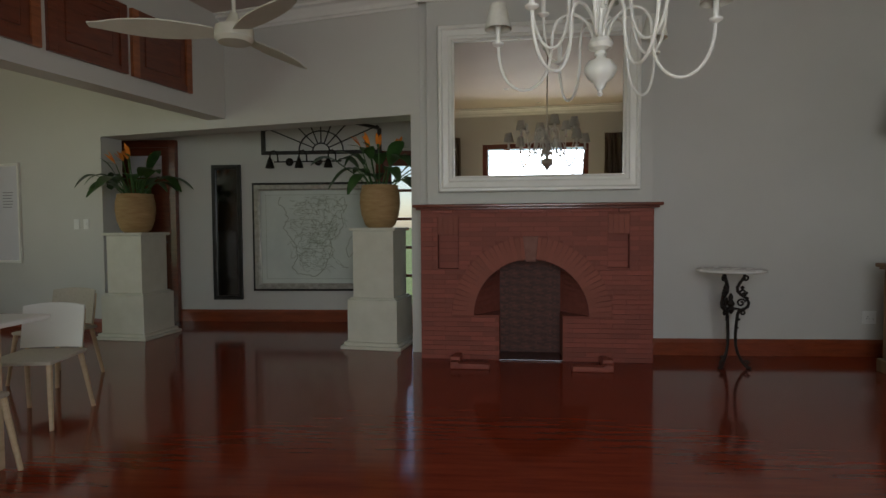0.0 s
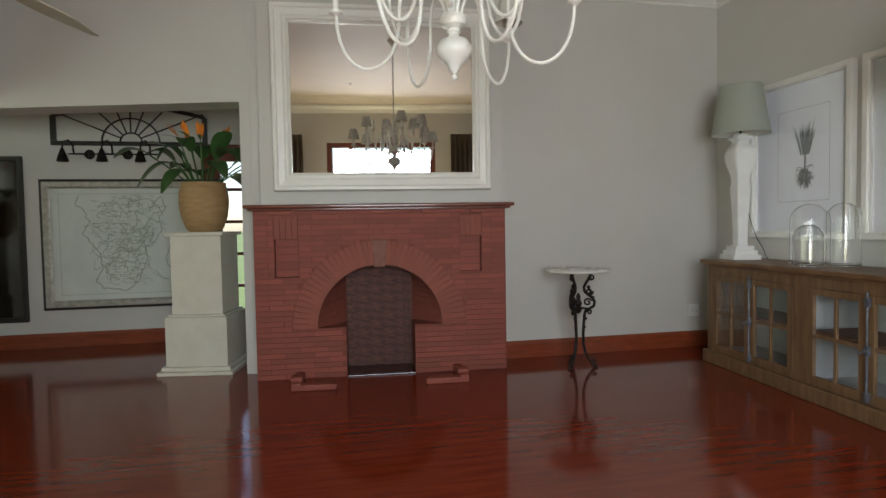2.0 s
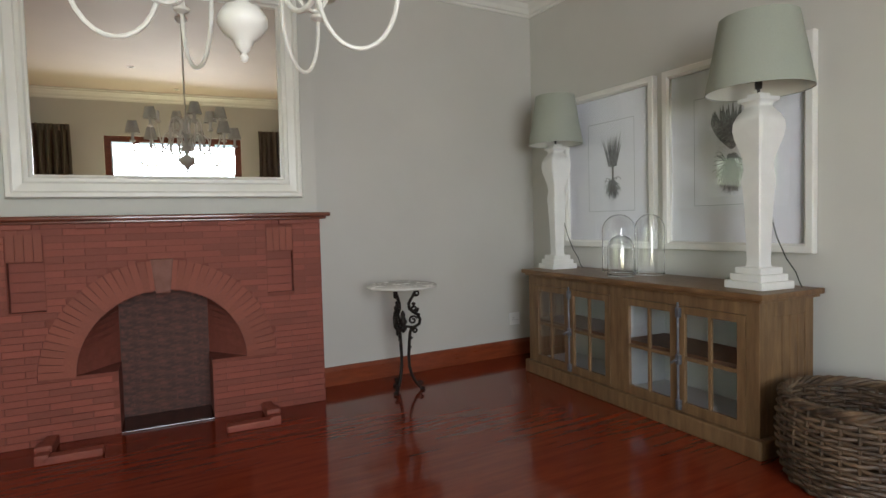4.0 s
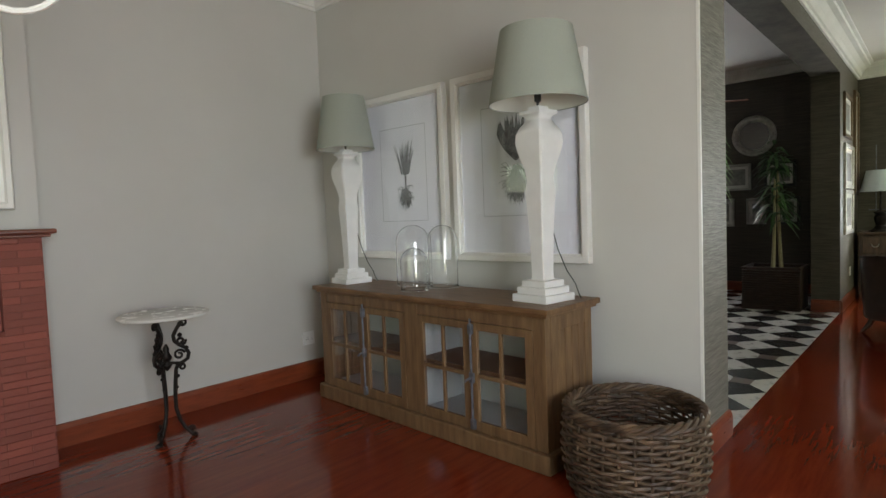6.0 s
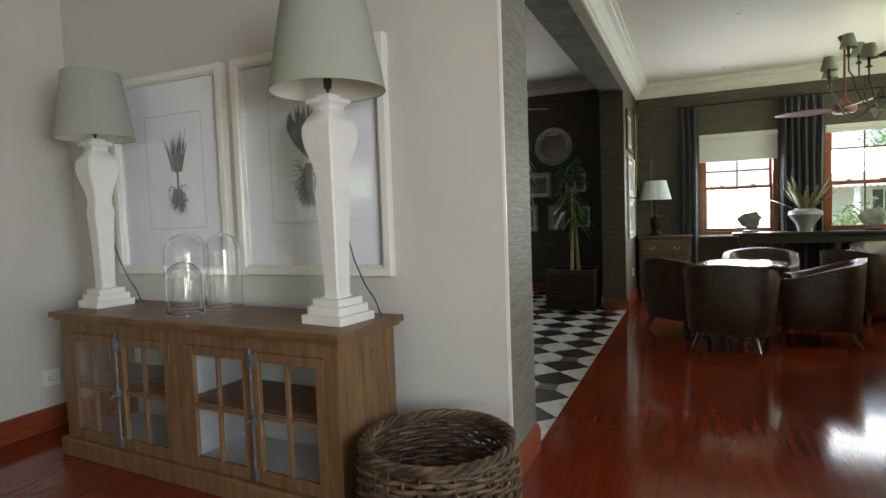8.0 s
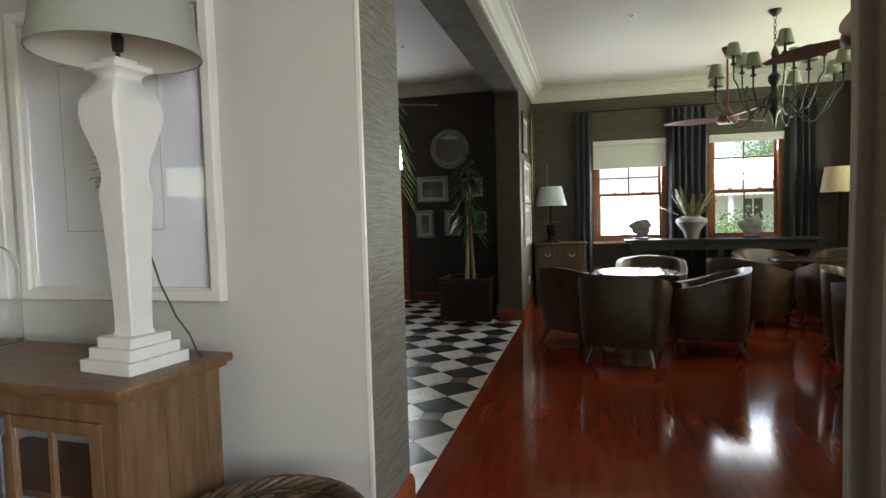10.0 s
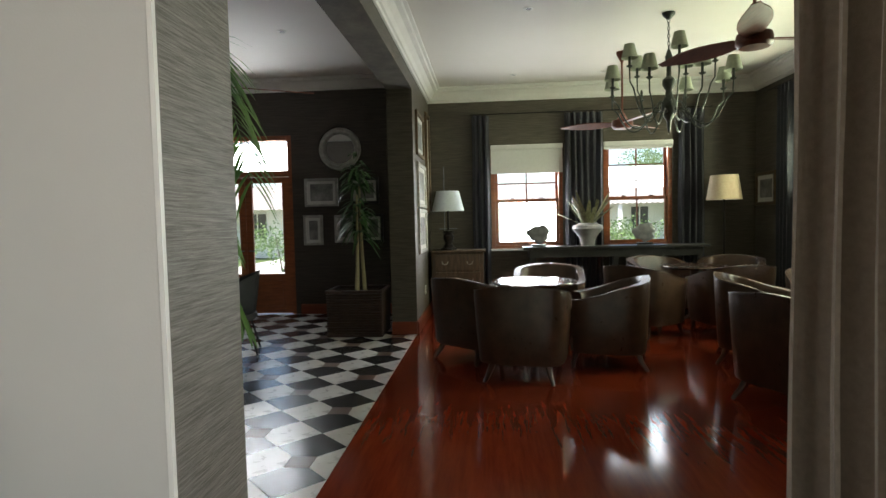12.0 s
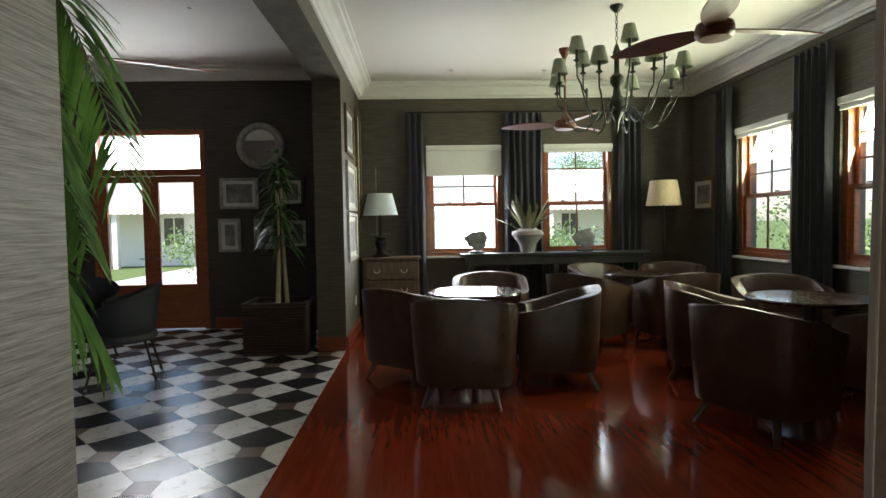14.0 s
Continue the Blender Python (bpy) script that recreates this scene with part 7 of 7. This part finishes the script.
def tree(m, seed, h, r):
    t = thing("tree", m, "broad leafy garden tree in sunlight", "tree", "garden trees")
    rnd = random.Random(seed)
    bm = bmesh.new()
    tube(bm, [(0, 0, 0), (0.05, 0.02, h * 0.3), (0.0, 0.1, h * 0.6)], 0.2, 10, 0.5)
    tips = []
    for k in range(8):
        a = 2 * math.pi * k / 8 + rnd.uniform(-0.3, 0.3)
        z0 = h * rnd.uniform(0.3, 0.6)
        tip = Vector((r * 0.7 * math.cos(a), r * 0.7 * math.sin(a), z0 + h * rnd.uniform(0.15, 0.4)))
        tube(bm, [(0, 0.05, z0), tip * 0.5 + Vector((0, 0, z0 * 0.5 + 0.2)), tip], 0.09, 6, 0.3)
        tips.append(tip)
    part("trunk", bm, M_BARK, t, "", True)
    verts, faces = [], []
    for k in range(6000):
        c = rnd.choice(tips)
        v = Vector((rnd.gauss(0, 1), rnd.gauss(0, 1), rnd.gauss(0, 0.8))) * r * 0.26
        p = c + v
        d = Vector((rnd.gauss(0, 1), rnd.gauss(0, 1), rnd.gauss(0, 0.7))).normalized()
        s = d.cross(Vector((rnd.gauss(0, 1), rnd.gauss(0, 1), rnd.gauss(0, 1)))).normalized()
        ln, w = rnd.uniform(0.12, 0.22), rnd.uniform(0.04, 0.07)
        i = len(verts)
        verts += [p, p + d * ln * 0.5 + s * w, p + d * ln, p + d * ln * 0.5 - s * w]
        faces.append((i, i + 1, i + 2, i + 3))
    me = bpy.data.meshes.new("crown")
    me.from_pydata(verts, [], faces)
    me.materials.append(M_HEDGE)
    o = new("crown", me)
    o.parent = t
    return t


tr = tree(pose(50, -12, -0.16), 2, 7.5, 3.2)
for x, y, r in ((18, -48, 150), (4, -52, 220), (-24, 4, 30), (-12, -46, 100), (52, 34, 60), (-25, -8, 200)):
    copy_thing(tr, pose(x, y, -0.16, 0, 0, r))

# ---- hall floor tiles, laid on the diagonal with small brown insets ----
M_TILE_W = surface("white_floor_tile", (0.50, 0.48, 0.45), (0.60, 0.58, 0.55), 4, 0.28, spread=0.06)
M_TILE_B = surface("black_floor_tile", (0.018, 0.017, 0.017), (0.035, 0.033, 0.032), 4, 0.22, spread=0.2)
M_TILE_R = surface("brown_inset_tile", (0.07, 0.035, 0.022), (0.11, 0.055, 0.035), 6, 0.3, spread=0.15)
DIAG, X0, Y0, INSET = 0.43, 6.669, YT + 0.215, 0.075


def clip_poly(poly, xa, xb, ya, yb):
    """Cuts a flat outline to a rectangle."""
    for axis, lim, keep in ((0, xa, 1), (0, xb, -1), (1, ya, 1), (1, yb, -1)):
        out = []
        for i, p in enumerate(poly):
            q = poly[(i + 1) % len(poly)]
            a, b = keep * (p[axis] - lim), keep * (q[axis] - lim)
            if a >= 0:
                out.append(p)
            if a * b < 0:
                u = a / (a - b)
                out.append((p[0] + u * (q[0] - p[0]), p[1] + u * (q[1] - p[1])))
        poly = out
        if len(poly) < 3:
            return []
    return poly


TILE_MESHES = {}


def lay(poly, cx, cy, material):
    cut = clip_poly(poly, XE2 + 0.01, XD - 0.002, YT + 0.003, YH - 0.002)
    if len(cut) < 3:
        return
    key = (material.name, tuple((round(x - cx, 3), round(y - cy, 3)) for x, y in cut))
    if key not in TILE_MESHES:
        bm = bmesh.new()
        top = [bm.verts.new((x - cx, y - cy, 0.0)) for x, y in cut]
        low = [bm.verts.new((x - cx, y - cy, -0.0059)) for x, y in cut]
        bm.faces.new(top)
        for i in range(len(cut)):
            j = (i + 1) % len(cut)
            bm.faces.new((low[i], low[j], top[j], top[i]))
        TILE_MESHES[key] = mesh_of("tile", bm, material)
    o = new("tile", TILE_MESHES[key])
    o.parent = tiled
    o.matrix_basis = Matrix.Translation((cx, cy, 0))


GAP = 0.0022
for j in range(-2, 40):
    y = Y0 + j * DIAG / 2
    if y > YH + 0.3:
        break
    for i in range(-6, 12):
        # corner with an inset, where there is one
        x = X0 + (i + 0.5 * (j % 2)) * DIAG
        row_black = j % 2 == 0
        # tile whose centre is half a diagonal to the side of its corners
        cx, cy = X0 + DIAG / 2 + (i + 0.5 * (j % 2)) * DIAG, y
        h = DIAG / 2 - GAP
        corners = []
        for dx, dy in ((1, 0), (0, 1), (-1, 0), (0, -1)):
            vx, vy = cx + dx * DIAG / 2, cy + dy * DIAG / 2
            a, b = round((vx - X0) / DIAG * 2), round((vy - Y0) / DIAG * 2)
            dotted = a % 2 == 0 and b % 2 == 0 and (a // 2 + b // 2) % 2 == 0
            px, py = cx + dx * h, cy + dy * h
            if dotted:
                k = INSET
                tx, ty = (0, 1) if dx else (1, 0)
                sgn = 1 if (dx, dy) in ((1, 0), (0, -1)) else -1
                corners.append((px - dx * k - tx * k * sgn, py - dy * k - ty * k * sgn))
                corners.append((px - dx * k + tx * k * sgn, py - dy * k + ty * k * sgn))
            else:
                corners.append((px, py))
        lay(corners, cx, cy, M_TILE_B if row_black else M_TILE_W)
    if j % 2 == 0:
        for i in range(-6, 12):
            if (i + j // 2) % 2 == 0:
                x = X0 + i * DIAG
                k = INSET - GAP
                lay([(x - k, y - k), (x + k, y - k), (x + k, y + k), (x - k, y + k)], x, y, M_TILE_R)
